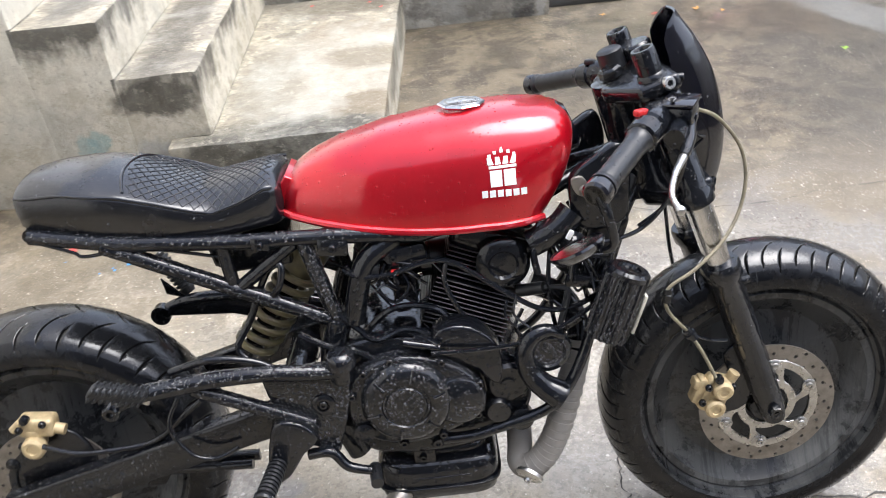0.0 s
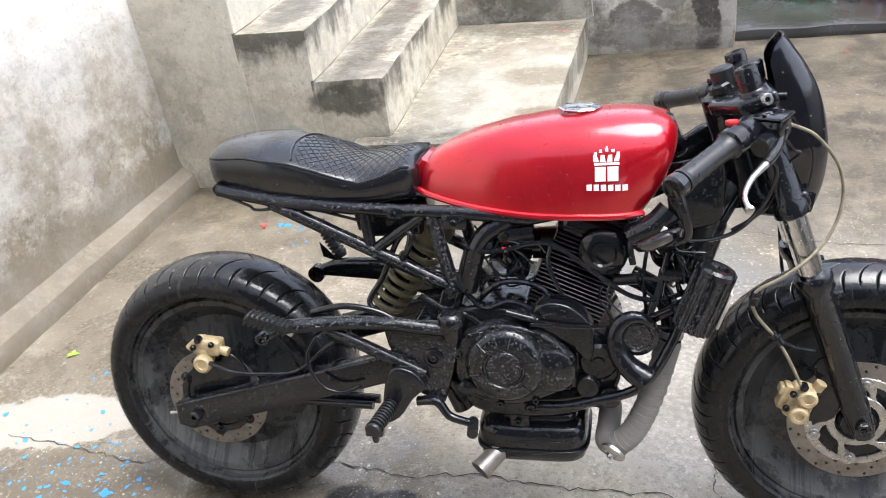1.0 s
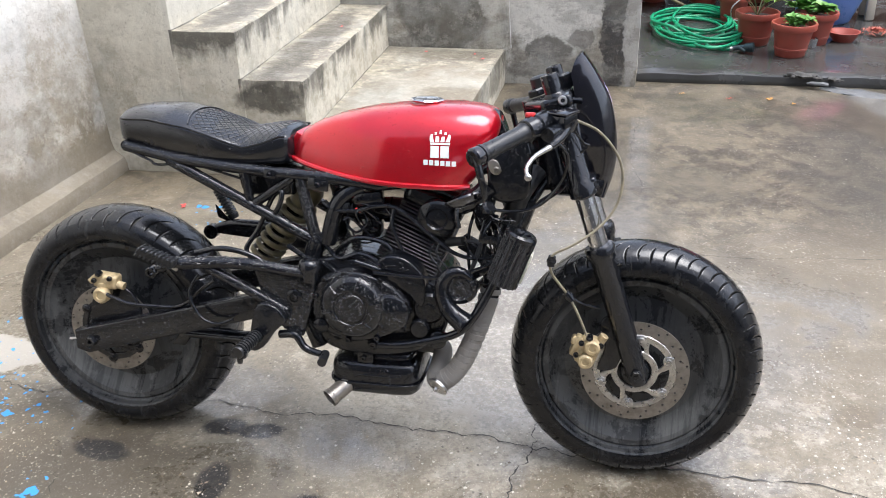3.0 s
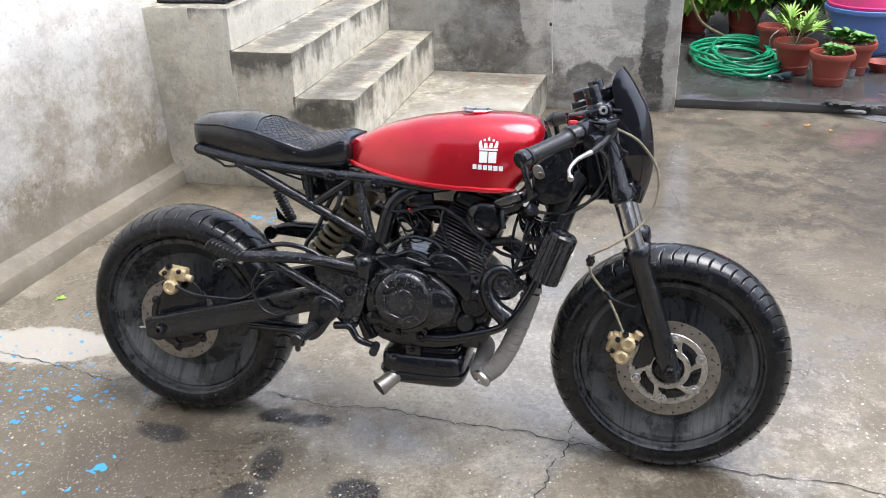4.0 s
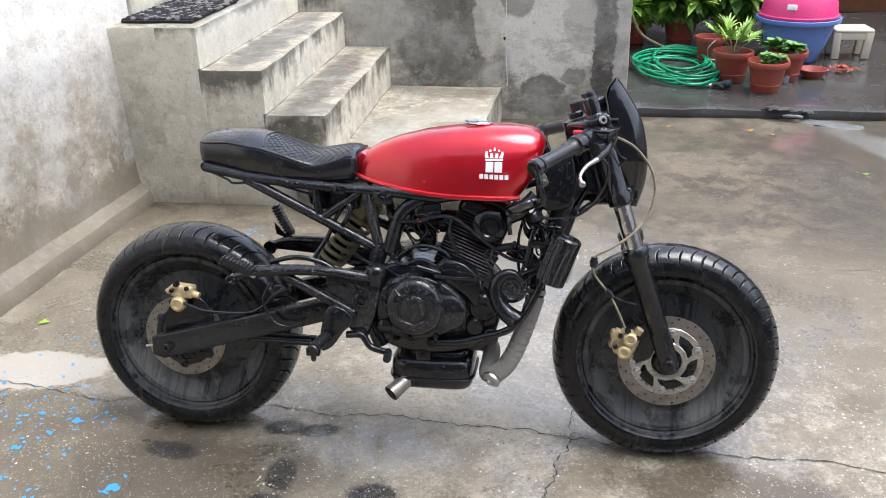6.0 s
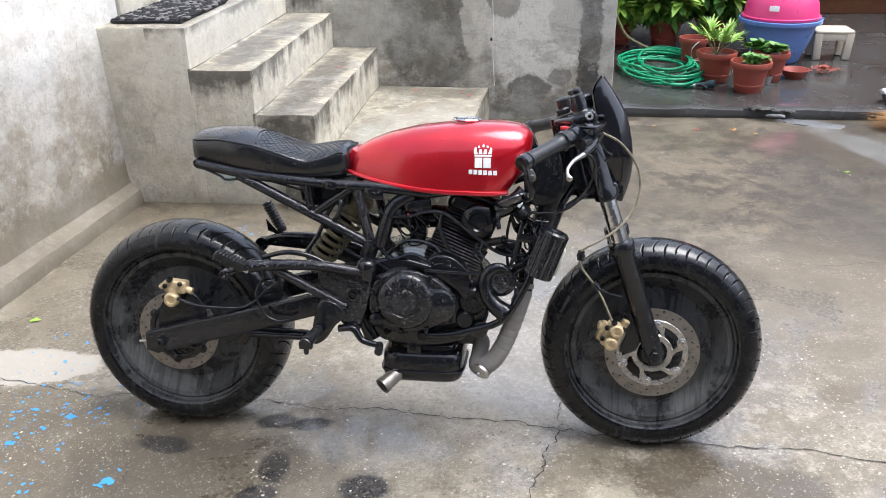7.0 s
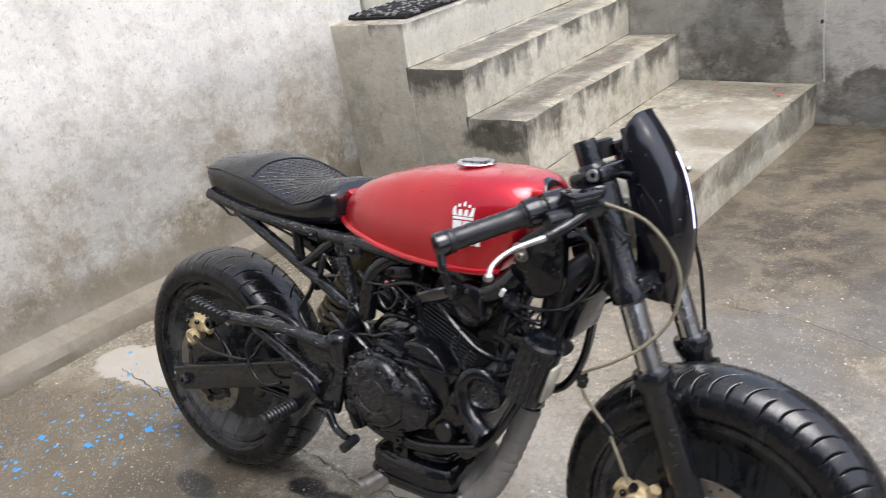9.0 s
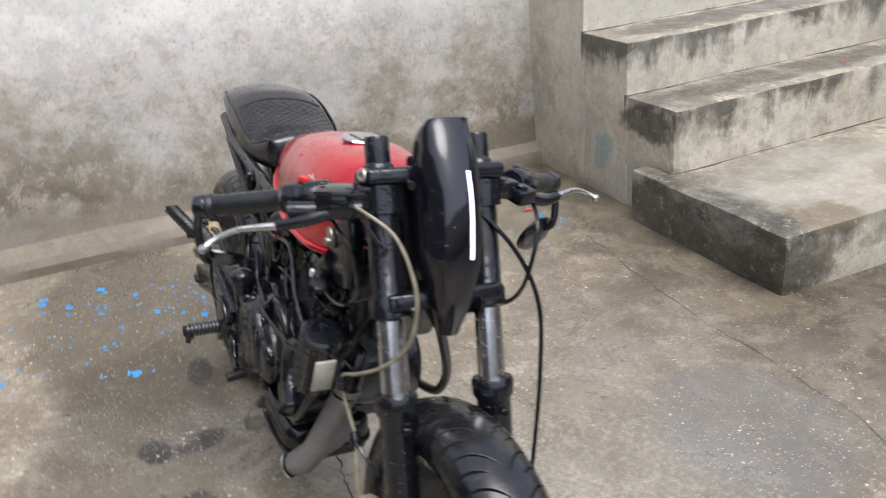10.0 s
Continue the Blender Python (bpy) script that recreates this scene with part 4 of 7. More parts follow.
# clip-on handlebars
def handlebar(s):
    inner, outer = Vector((0.602, s * 0.130, 0.885)), Vector((0.450, s * 0.330, 0.827))
    d = (outer - inner).normalized()
    bar = part("handlebar", tube([inner - d * 0.03, outer], 0.011, 14, smooth=False), BLACK, bike, "black clip-on handlebar")
    g0 = inner + d * 0.106
    g = [(0, 0.0), (0, 0.019), (0.006, 0.021), (0.012, 0.0175)]
    g += [(0.012 + 0.110 * k / 12, 0.0168 + (0.0012 if k % 2 else 0.0)) for k in range(1, 13)]
    g += [(0.126, 0.020), (0.132, 0.020), (0.132, 0)]
    part("grip", lathe(g, g0, d, 28), GRIP, bar, "ribbed black rubber grip")
    part("bar_end", lathe([(0, 0), (0, 0.019), (0.004, 0.0205), (0.018, 0.0205), (0.022, 0.017), (0.022, 0.006), (0.018, 0.005), (0.018, 0)], g0 + d * 0.134, d, 24), GLOSS, bar, "bar end weight")
    h = part("switch_housing", lathe([(-0.004, 0.0), (-0.004, 0.021), (0.0, 0.0245), (0.032, 0.0255), (0.036, 0.022), (0.04, 0.022), (0.044, 0.0255), (0.066, 0.0245), (0.07, 0.019), (0.07, 0)], inner + d * 0.04, d, 24), BLACK, bar)
    part("switch", box((0.014, 0.02, 0.01), pose(*(inner + d * 0.075 + Vector((-0.012, 0, 0.024))), 0, 0, s * 60), 0.003), REDPLASTIC if s < 0 else GRIP, h, "red starter switch" if s < 0 else "")
    # clamp on the fork leg
    part("bar_clamp", join(tube([on_fork(0.892, s * 0.086), on_fork(0.852, s * 0.086)], 0.034, 24, smooth=False), box((0.04, 0.05, 0.03), pose(0.605, s * 0.125, 0.878, 0, 0, 0), 0.006)), BLACKMETAL, bar)
    # lever
    p0 = inner + d * 0.03 + Vector((0.042, 0, -0.008))
    tip = Vector((0.558, s * 0.346, 0.798))
    rise = Vector((0.029, -0.012, 0.042)) if s > 0 else Vector((0, 0, 0))
    tip += rise
    bend = [p0, Vector((0.612, s * 0.205, 0.852)), Vector((0.592, s * 0.245, 0.838)) + rise * 0.4, Vector((0.566, s * 0.292, 0.828)) + rise * 0.7, Vector((0.553, s * 0.325, 0.812)) + rise * 0.9, tip]
    part("lever_root", tube(bend[:3], [0.0108, 0.0100, 0.0080], 12, 8), BLACKMETAL, bar)
    lev = tube(bend[2:], [0.0064, 0.0046, 0.0040, 0.0046], 12, 8)
    part("lever", join(lev, lathe([(-0.0075, 0), (-0.0053, 0.0053), (0, 0.0075), (0.0053, 0.0053), (0.0075, 0)], tip, (0, 1, 0.2), 16)), ALU, bar, "polished alloy lever with a ball end")
    part("lever_perch", join(box((0.05, 0.04, 0.026), pose(*(p0 + Vector((-0.012, 0, 0.0))), 0, 10, s * 20), 0.006), lathe([(-0.016, 0), (-0.016, 0.009), (0.016, 0.009), (0.016, 0)], p0, (0, 0, 1), 14)), BLACKMETAL, bar)
    # bar end mirror
    e = g0 + d * 0.146
    low = e + Vector((0.020, s * 0.004, -0.085))
    stalk = part("mirror_stalk", join(tube([e + Vector((0, 0, 0.004)), e + Vector((0.010, s * 0.010, -0.03)), low + Vector((0, 0, 0.01)), low + Vector((-0.012, -s * 0.012, -0.006))], [0.010, 0.0075, 0.0065, 0.005], 10, 6), lathe([(-0.01, 0), (-0.01, 0.015), (0.01, 0.015), (0.01, 0)], e, d, 20)), BLACK, bar)
    c = low + (Vector((-0.045, 0.034, -0.008)) if s < 0 else Vector((-0.030, -0.020, -0.020)))
    ax = (Vector((-0.38, 0.25, 0.89)) if s < 0 else Vector((-0.80, -0.30, 0.45))).normalized()
    part("mirror", lathe([(-0.016, 0), (-0.015, 0.02), (-0.010, 0.036), (0.0, 0.0425), (0.004, 0.0415), (0.004, 0.039)], c, ax, 36), GLOSS, stalk, "round black bar end mirror shell")
    part("mirror_glass", lathe([(0.003, 0.0), (0.003, 0.0395), (0.0015, 0.0395)], c, ax, 36), MIRROR, stalk, "round mirror glass")
    return bar


rbar, lbar = handlebar(-1), handlebar(1)
res = part("brake_reservoir", box((0.046, 0.050, 0.034), pose(0.611, -0.163, 0.876, 4, 0, -30), 0.006), BLACK, rbar, "square black brake fluid reservoir")
part("lid", box((0.051, 0.055, 0.007), pose(0.6112, -0.1625, 0.896, 4, 0, -30), 0.003), GLOSS, res, "wet black lid")
for dx, dy in ((-0.016, -0.015), (0.016, 0.015)):
    part("screw", bolt((0.6112 + dx, -0.1625 + dy, 0.8995), 0.004, (0, 0, 1), 0.003), BLACKMETAL, res)
part("master_cylinder", tube([(0.630, -0.125, 0.868), (0.585, -0.225, 0.858)], 0.0145, 16, smooth=False), BLACKMETAL, rbar)


# upright mudguard used as a nose fairing, with its light strip
def fairing():
    bm = bmesh.new()
    spine = spline([(0.644, 0, 1.007), (0.684, 0, 0.952), (0.713, 0, 0.893), (0.730, 0, 0.811), (0.728, 0, 0.741), (0.711, 0, 0.678)], 8)
    N = len(spine)
    rows, seg = [], 22
    for i, p in enumerate(spine):
        t = i / (N - 1)
        d = (spine[min(i + 1, N - 1)] - spine[max(i - 1, 0)]).normalized()
        back = Vector((d.z, 0, -d.x))
        if back.x > 0:
            back = -back
        w = 0.050 * np.interp(t, [0, 0.04, 0.15, 0.6, 0.85, 1.0], [0.66, 0.84, 1.0, 1.0, 0.78, 0.42])
        dep = np.interp(t, [0, 0.03, 0.08, 0.2, 0.4, 0.8, 0.92, 1.0], [0.010, 0.030, 0.048, 0.064, 0.078, 0.078, 0.062, 0.030])
        row = []
        for k in range(seg + 1):
            a = math.pi * (k / seg - 0.5)
            y = w * math.copysign(abs(math.sin(a)) ** 0.72, math.sin(a))
            q = dep * (1 - abs(math.cos(a)) ** 0.8)
            row.append(bm.verts.new(p + Vector((0, y, 0)) + back * q))
        rows.append(row)
    for a, b in zip(rows, rows[1:]):
        for k in range(seg):
            bm.faces.new((a[k], a[k + 1], b[k + 1], b[k]))
    bmesh.ops.recalc_face_normals(bm, faces=bm.faces)
    bmesh.ops.solidify(bm, geom=list(bm.faces), thickness=0.004)
    return bm, spine


fbm, fspine = fairing()
fair = part("nose_fairing", fbm, GLOSS, bike, "glossy black upright mudguard shell as a nose fairing", angle=60)


def light_strip():
    """A thin ribbon flush with the shell, just beside its ridge."""
    bm = bmesh.new()
    rows = []
    for i in range(10, 25):
        p = fspine[i]
        d = (fspine[i + 1] - fspine[i - 1]).normalized()
        out = Vector((-d.z, 0, d.x))
        rows.append([bm.verts.new(p + Vector((0, y, 0)) + out * h) for y, h in ((0.0105, -0.003), (0.0105, -0.0002), (0.0165, -0.0011), (0.0165, -0.003))])
    for a, b in zip(rows, rows[1:]):
        for k in range(4):
            bm.faces.new((a[k], a[(k + 1) % 4], b[(k + 1) % 4], b[k]))
    bm.faces.new(rows[0])
    bm.faces.new(rows[-1])
    return bm


part("light_strip", light_strip(), LED, fair, "glowing bluish white light strip")
for s in (-1, 1):
    part("fairing_bracket", join(box((0.046, 0.006, 0.036), pose(0.682, s * 0.053, 0.715, 0, 8, 0), 0.004), bolt((0.687, s * 0.056, 0.717), 0.010, (0, s, 0), 0.008)), BLACK, fair)
    part("fairing_stay", tube([(0.615, s * 0.05, 0.905), (0.648, s * 0.055, 0.905)], 0.007, 10, smooth=False), BLACK, fair)

# brake hose and cables at the front
part("brake_hose", tube([(0.640, -0.140, 0.876), (0.690, -0.098, 0.845), (0.733, -0.082, 0.790), (0.746, -0.080, 0.735), (0.735, -0.088, 0.680), (0.700, -0.110, 0.635), (0.650, -0.130, 0.600), (0.603, -0.137, 0.572), (0.604, -0.132, 0.530), (0.640, -0.125, 0.480), (0.665, -0.13, 0.44), (0.690, -0.132, 0.385)], 0.0031, 10, 8), HOSE_OLD, bike, "yellowed looping front brake hose")
for p, d in (((0.602, -0.136, 0.560), (0.1, 0, 1)), ((0.645, -0.126, 0.475), (0.6, 0, -0.7))):
    part("hose_clip", lathe([(-0.012, 0.006), (-0.012, 0.0085), (-0.004, 0.0085), (-0.003, 0.011), (0.003, 0.011), (0.004, 0.0085), (0.012, 0.0085), (0.012, 0.006)], p, d, 14), BLACK, bike)
part("hose_bracket", tube([(0.645, -0.126, 0.475), (0.68, -0.118, 0.455), (0.715, -0.11, 0.445)], 0.003, 8), BLACK, bike)
part("clutch_cable", tube([(0.590, 0.19, 0.862), (0.66, 0.17, 0.82), (0.675, 0.14, 0.72), (0.60, 0.12, 0.66), (0.50, 0.06, 0.60)], 0.004, 8), BLACK, bike)
part("speedo_cable", tube([(0.62, 0.04, 0.88), (0.665, 0.12, 0.80), (0.68, 0.175, 0.70), (0.69, 0.19, 0.58), (0.71, 0.185, 0.44), (0.76, 0.15, 0.33), (0.80, 0.11, 0.30)], 0.004, 8), BLACK, bike)
part("throttle_cable", tube([(0.585, -0.16, 0.845), (0.625, -0.14, 0.80), (0.61, -0.12, 0.73), (0.555, -0.12, 0.675), (0.47, -0.125, 0.668), (0.40, -0.10, 0.70)], 0.0038, 8), BLACK, bike)
part("wire", tube([(0.63, -0.13, 0.86), (0.655, -0.11, 0.825), (0.668, -0.10, 0.815), (0.645, -0.10, 0.79), (0.62, -0.10, 0.72), (0.56, -0.11, 0.68)], 0.003, 8), BLACK, bike)


# calipers
def caliper(at, turn, front):
    """A sliding caliper: two round pistons in front, one at the rear."""
    b = [box((0.050, 0.034, 0.074), pose(0, 0, 0), 0.012, 3)]
    for dz in (-0.019, 0.019):
        b.append(lathe([(0, 0.0185), (0.013, 0.018), (0.017, 0.014), (0.017, 0.009), (0.0145, 0.008), (0.0145, 0)], (0.002, -0.015, dz), (0, -1, 0), 22))
    b.append(box((0.018, 0.030, 0.052), pose(-0.030, 0.002, 0.0), 0.006))
    b.append(tube([(0.016, -0.002, 0.030), (0.019, -0.004, 0.050)], 0.0105, 14, smooth=False))
    b.append(box((0.012, 0.026, 0.018), pose(-0.040, 0.0, 0.012), 0.004))
    if not front:
        b = [box((0.064, 0.036, 0.036), pose(0.0, 0, 0.016), 0.008, 3), box((0.030, 0.034, 0.046), pose(-0.006, -0.002, -0.006), 0.008, 3),
             lathe([(0, 0.021), (0.014, 0.0205), (0.018, 0.016), (0.018, 0.010), (0.0155, 0.009), (0.0155, 0)], (-0.004, -0.014, -0.018), (0, -1, 0), 24),
             tube([(0.026, -0.004, 0.012), (0.048, -0.004, 0.008)], 0.010, 14, smooth=False), tube([(-0.030, -0.002, 0.020), (-0.044, -0.004, 0.006)], 0.008, 12, smooth=False)]
    bm = join(*b)
    bmesh.ops.transform(bm, matrix=pose(*at, 0, turn, 0), verts=bm.verts)
    c = part("front_caliper" if front else "rear_caliper", bm, GOLD, bike, "gold-painted dirty brake caliper")
    R = pose(*at, 0, turn, 0)
    for p in ((0.018, -0.020, 0.030), (-0.024, -0.02, -0.014), (-0.024, -0.02, 0.018)):
        part("caliper_bolt", bolt(R @ Vector(p), 0.0065, (0, -1, 0), 0.007), BLACKMETAL, c)
    part("banjo", lathe([(-0.004, 0), (-0.004, 0.008), (0.006, 0.008), (0.006, 0.005), (0.012, 0.005), (0.012, 0)], R @ Vector((-0.012, -0.018, 0.038)), (0, -1, 0), 12), BLACKMETAL, c)
    return c


caliper((0.696, -0.108, 0.338), 20, True)
caliper((-0.506, -0.118, 0.410), 6, False)
part("caliper_mount", plate(smooth_outline([(0.72, 0.40), (0.755, 0.42), (0.775, 0.36), (0.765, 0.29), (0.72, 0.28), (0.735, 0.34)], 3), -0.088, -0.080), BLACKMETAL, bike)
part("caliper_mount", plate(smooth_outline([(-0.548, 0.385), (-0.468, 0.405), (-0.428, 0.345), (-0.448, 0.275), (-0.528, 0.255), (-0.573, 0.295)], 3), -0.109, -0.100), BLACKMETAL, bike)


# tank
def tank_section(u, v):
    """u from rear to front, v round the section from the lower right edge over the top to the lower left."""
    e = 1 - (1 - min(u / 0.13, 1.0)) ** 2
    xb, xt = -0.020 + 0.428 * u, -0.014 + 0.490 * u
    zb = 0.747 - 0.034 * u - 0.018 * math.sin(math.pi * u) * (1 if u < 0.5 else 1) - 0.018 * max(0.0, u - 0.75) * 4 * 0.4
    zt = np.interp(u, [0, 0.04, 0.1, 0.2, 0.35, 0.5, 0.65, 0.8, 0.9, 0.96, 1.0], [0.795, 0.815, 0.832, 0.850, 0.868, 0.878, 0.884, 0.885, 0.880, 0.870, 0.852])
    w = np.interp(u, [0, 0.05, 0.15, 0.3, 0.5, 0.7, 0.85, 0.93, 1.0], [0.060, 0.080, 0.098, 0.115, 0.128, 0.134, 0.130, 0.120, 0.100])
    a = math.pi * v
    c, s = -math.cos(a), math.sin(a)
    y = w * math.copysign(abs(c) ** 0.62, c)
    f = abs(s) ** 0.78
    y *= 1.0 - 0.06 * (1 - f)
    z = zb + (zt - zb) * f
    f2 = (z - zb) / max(zt - zb, 1e-4)
    x = xb + (xt - xb) * f2
    if u > 0.9:
        x += 0.010 * math.sin(math.pi * f2) * (u - 0.9) * 10
    return Vector((x, y, z))


def tank_mesh():
    bm = bmesh.new()
    us = [0, 0.006, 0.018, 0.035, 0.06] + list(np.linspace(0.09, 0.93, 30)) + [0.955, 0.975, 0.99, 1.0]
    nv = 36
    rows = []
    for i, u in enumerate(us):
        pinch = {0: 0.80, 1: 0.90, 2: 0.96}.get(i, {len(us) - 1: 0.86, len(us) - 2: 0.95, len(us) - 3: 0.985}.get(i, 1.0))
        mid = (tank_section(u, 0.0) + tank_section(u, 1.0) + 2 * tank_section(u, 0.5)) / 4
        rows.append([bm.verts.new(mid + (tank_section(u, k / nv) - mid) * pinch) for k in range(nv + 1)])
    for a, b in zip(rows, rows[1:]):
        for k in range(nv):
            bm.faces.new((a[k], a[k + 1], b[k + 1], b[k]))
        bm.faces.new((a[nv], a[0], b[0], b[nv]))
    bm.faces.new(rows[0])
    bm.faces.new(rows[-1])
    bmesh.ops.recalc_face_normals(bm, faces=bm.faces)
    return bm


from mathutils.bvhtree import BVHTree
tb = tank_mesh()
TANK_TREE = BVHTree.FromBMesh(tb)
tank = part("fuel_tank", tb, RED, bike, "glossy red painted fuel tank beaded with rain", angle=55)
rim_pts = [tank_section(u, 0.0) + Vector((0, -0.003, 0.004)) for u in np.linspace(0.0, 1.0, 24)]
for s in (1, -1):
    part("tank_seam", tube([Vector((p.x, p.y * s, p.z)) for p in rim_pts], 0.0062, 8, smooth=False), RED, tank, "welded lower seam of the tank")
part("tank_tongue", plate([(-0.055, 0.745), (0.0, 0.745), (0.01, 0.80), (-0.01, 0.81), (-0.035, 0.775)], -0.05, 0.05, 0.004), RED, tank, "red rear tank mount")
part("mount_bolt", bolt((-0.024, -0.03, 0.795), 0.008, (-0.3, 0, 1), 0.012), ALU, tank)
# no recess is cut: a black disc gives the steering hollow its shade
part("tank_hollow", lathe([(0.0, 0.0), (0.002, 0.036), (-0.006, 0.044), (-0.02, 0.044)], (0.474, 0, 0.835), (0.85, 0, 0.35), 28), GLOSS, tank, "black disc for the shaded steering hollow of the tank")
cap = part("filler_cap", lathe([(-0.010, 0), (-0.010, 0.032), (0.0, 0.034), (0.002, 0.038), (0.005, 0.0405), (0.0075, 0.038), (0.0075, 0.0)], (0.293, 0, 0.883), (0.02, 0, 1), 8), CHROME, tank, "flat faceted chromed filler cap", angle=20)
part("cap_flap", box((0.05, 0.024, 0.003), pose(0.293, 0, 0.8918, 0, 0, 12), 0.001), ALU, cap)


def on_tank(x, z, lift=0.0012):
    hit = TANK_TREE.ray_cast(Vector((x, -0.4, z)), Vector((0, 1, 0)))
    return (hit[0] + hit[1].normalized() * (lift if hit[1].y < 0 else -lift)) if hit[0] else Vector((x, -0.13, z))


def decal(rects):
    """White decal pieces laid on the tank's side: quads of four (x, z) corners."""
    bm = bmesh.new()
    for q in rects:
        (ax, az), (bx, bz), (cx, cz), (dx, dz) = q
        n = 4
        g = []
        for i in range(n + 1):
            s = i / n
            g.append([])
            for j in range(n + 1):
                t = j / n
                x = (ax * (1 - s) + bx * s) * (1 - t) + (dx * (1 - s) + cx * s) * t
                z = (az * (1 - s) + bz * s) * (1 - t) + (dz * (1 - s) + cz * s) * t
                g[-1].append(bm.verts.new(on_tank(x, z)))
        for i in range(n):
            for j in range(n):
                bm.faces.new((g[i][j], g[i + 1][j], g[i + 1][j + 1], g[i][j + 1]))
    return bm


def rect(x0, z0, x1, z1, sk=0.0):
    return ((x0, z0), (x1, z0), (x1 + sk, z1), (x0 + sk, z1))


LX, LZ = 0.309, 0.7625
emblem = [rect(LX + 0.015 + 0.022 * i, LZ + 0.016, LX + 0.034 + 0.022 * i, LZ + 0.042) for i in range(2)]
emblem += [rect(LX + 0.014, LZ + 0.0445, LX + 0.058, LZ + 0.049)]
for i in range(4):
    x = LX + 0.013 + 0.0115 * i
    emblem.append(((x, LZ + 0.0505), (x + 0.0095, LZ + 0.0505), (x + 0.0085 + (i - 1.5) * 0.002, LZ + 0.062), (x + 0.002 + (i - 1.5) * 0.002, LZ + 0.062)))
for i in range(5):
    a = -0.9 + 0.45 * i
    x, z = LX + 0.036 + 0.025 * math.sin(a), LZ + 0.054 + 0.016 * math.cos(a)
    emblem.append(rect(x - 0.0025, z - 0.0025, x + 0.0025, z + 0.0025))
emblem.append(rect(LX + 0.0345, LZ + 0.0695, LX + 0.0375, LZ + 0.0755))
for i in range(6):
    emblem.append(rect(LX + 0.0125 * i, LZ - 0.0005 * i, LX + 0.0125 * i + 0.0095, LZ + 0.0115 - 0.0005 * i))
for k, piece in enumerate(emblem):
    part("emblem_piece", decal([piece]), WHITE, tank, "" if k else "worn white crown emblem")


# seat
def seat_section(u, v):
    x = -0.442 + 0.425 * u
    zb = np.interp(u, [0, 0.075, 0.31, 0.52, 0.76, 1.0], [0.776, 0.772, 0.753, 0.734, 0.729, 0.735])
    edge = np.interp(u, [0, 0.2, 0.41, 0.55, 0.68, 0.75, 0.86, 0.95, 1.0], [0.832, 0.836, 0.823, 0.806, 0.786, 0.778, 0.790, 0.806, 0.804])
    ctr = np.interp(u, [0, 0.12, 0.3, 0.42, 0.54, 0.70, 0.86, 0.95, 1.0], [0.846, 0.853, 0.853, 0.838, 0.815, 0.803, 0.815, 0.819, 0.808])
    w = np.interp(u, [0, 0.06, 0.3, 0.6, 0.85, 1.0], [0.088, 0.103, 0.116, 0.115, 0.102, 0.088])
    # v: 0..0.28 right side, to 0.72 the top, then the left side
    if v < 0.28 or v > 0.72:
        s = -1 if v < 0.5 else 1
        t = v / 0.28 if v < 0.5 else (1 - v) / 0.28
        y = s * w * (0.90 + 0.11 * math.sin(t * 2.2))
        z = zb + (edge - zb) * t
    else:
        t = (v - 0.28) / 0.44 * 2 - 1
        y = w * 0.99 * t
        z = edge + (ctr + 0.004 - edge) * (1 - abs(t) ** 2.6)
    return Vector((x, y, z))


def seat_mesh():
    bm = bmesh.new()
    us = [0, 0.005, 0.02, 0.05] + list(np.linspace(0.08, 0.93, 34)) + [0.96, 0.985, 1.0]
    nv = 44
    rows = []
    for i, u in enumerate(us):
        k0 = {0: 0.93, 1: 0.975, 2: 0.995}.get(i, {len(us) - 1: 0.84, len(us) - 2: 0.95}.get(i, 1.0))
        pts = [seat_section(u, k / nv) for k in range(nv + 1)]
        mid = Vector((pts[0].x, 0, (pts[0].z + pts[nv // 2].z) / 2))
        rows.append([bm.verts.new(mid + (p - mid) * k0) for p in pts])
    for a, b in zip(rows, rows[1:]):
        for k in range(nv):
            bm.faces.new((a[k], a[k + 1], b[k + 1], b[k]))
        bm.faces.new((a[nv], a[0], b[0], b[nv]))
    bm.faces.new(rows[0])
    bm.faces.new(rows[-1])
    bmesh.ops.recalc_face_normals(bm, faces=bm.faces)
    for _ in range(1):
        bmesh.ops.smooth_vert(bm, verts=bm.verts, factor=0.35, use_axis_x=True, use_axis_y=True, use_axis_z=True)
    return bm


sb = seat_mesh()
SEAT_TREE = BVHTree.FromBMesh(sb)
seat = part("seat", sb, VINYL, bike, "black vinyl humped seat with a quilted middle", angle=60)


def on_seat(x, y):
    hit = SEAT_TREE.ray_cast(Vector((x, y, 1.2)), Vector((0, 0, -1)))
    return hit[0] + Vector((0, 0, 0.0004)) if hit[0] else None


def quilt():
    out = []
    for k in range(-18, 44):
        for d in (1, -1):
            pts = []
            for j in range(25):
                y = -0.105 + 0.21 * j / 24
                x = -0.30 + 0.0175 * k + d * (y * 0.75)
                if -0.27 + 1.6 * y * y < x < -0.03:
                    p = on_seat(x, y)
                    if p:
                        pts.append(p)
            if len(pts) > 3:
                out.append(tube(pts, 0.0010, 5, smooth=False))
    return join(*out)


tagged(part("quilting", quilt(), GRIP, seat, "diamond stitching"), kind="stuff")
for s in (-1, 1):
    pts = [seat_section(u, 0.28 if s < 0 else 0.72) for u in np.linspace(0.02, 0.98, 30)]
    part("piping", tube([p + Vector((0, s * 0.0005, 0.0)) for p in pts], 0.0026, 8, smooth=False), VINYL, seat, "sewn edge seam")
hem = [p for p in (on_seat(-0.275 + 1.6 * y * y, y) for y in np.linspace(-0.1, 0.1, 20)) if p]
part("piping", tube(hem, 0.0025, 8, smooth=False), VINYL, seat)

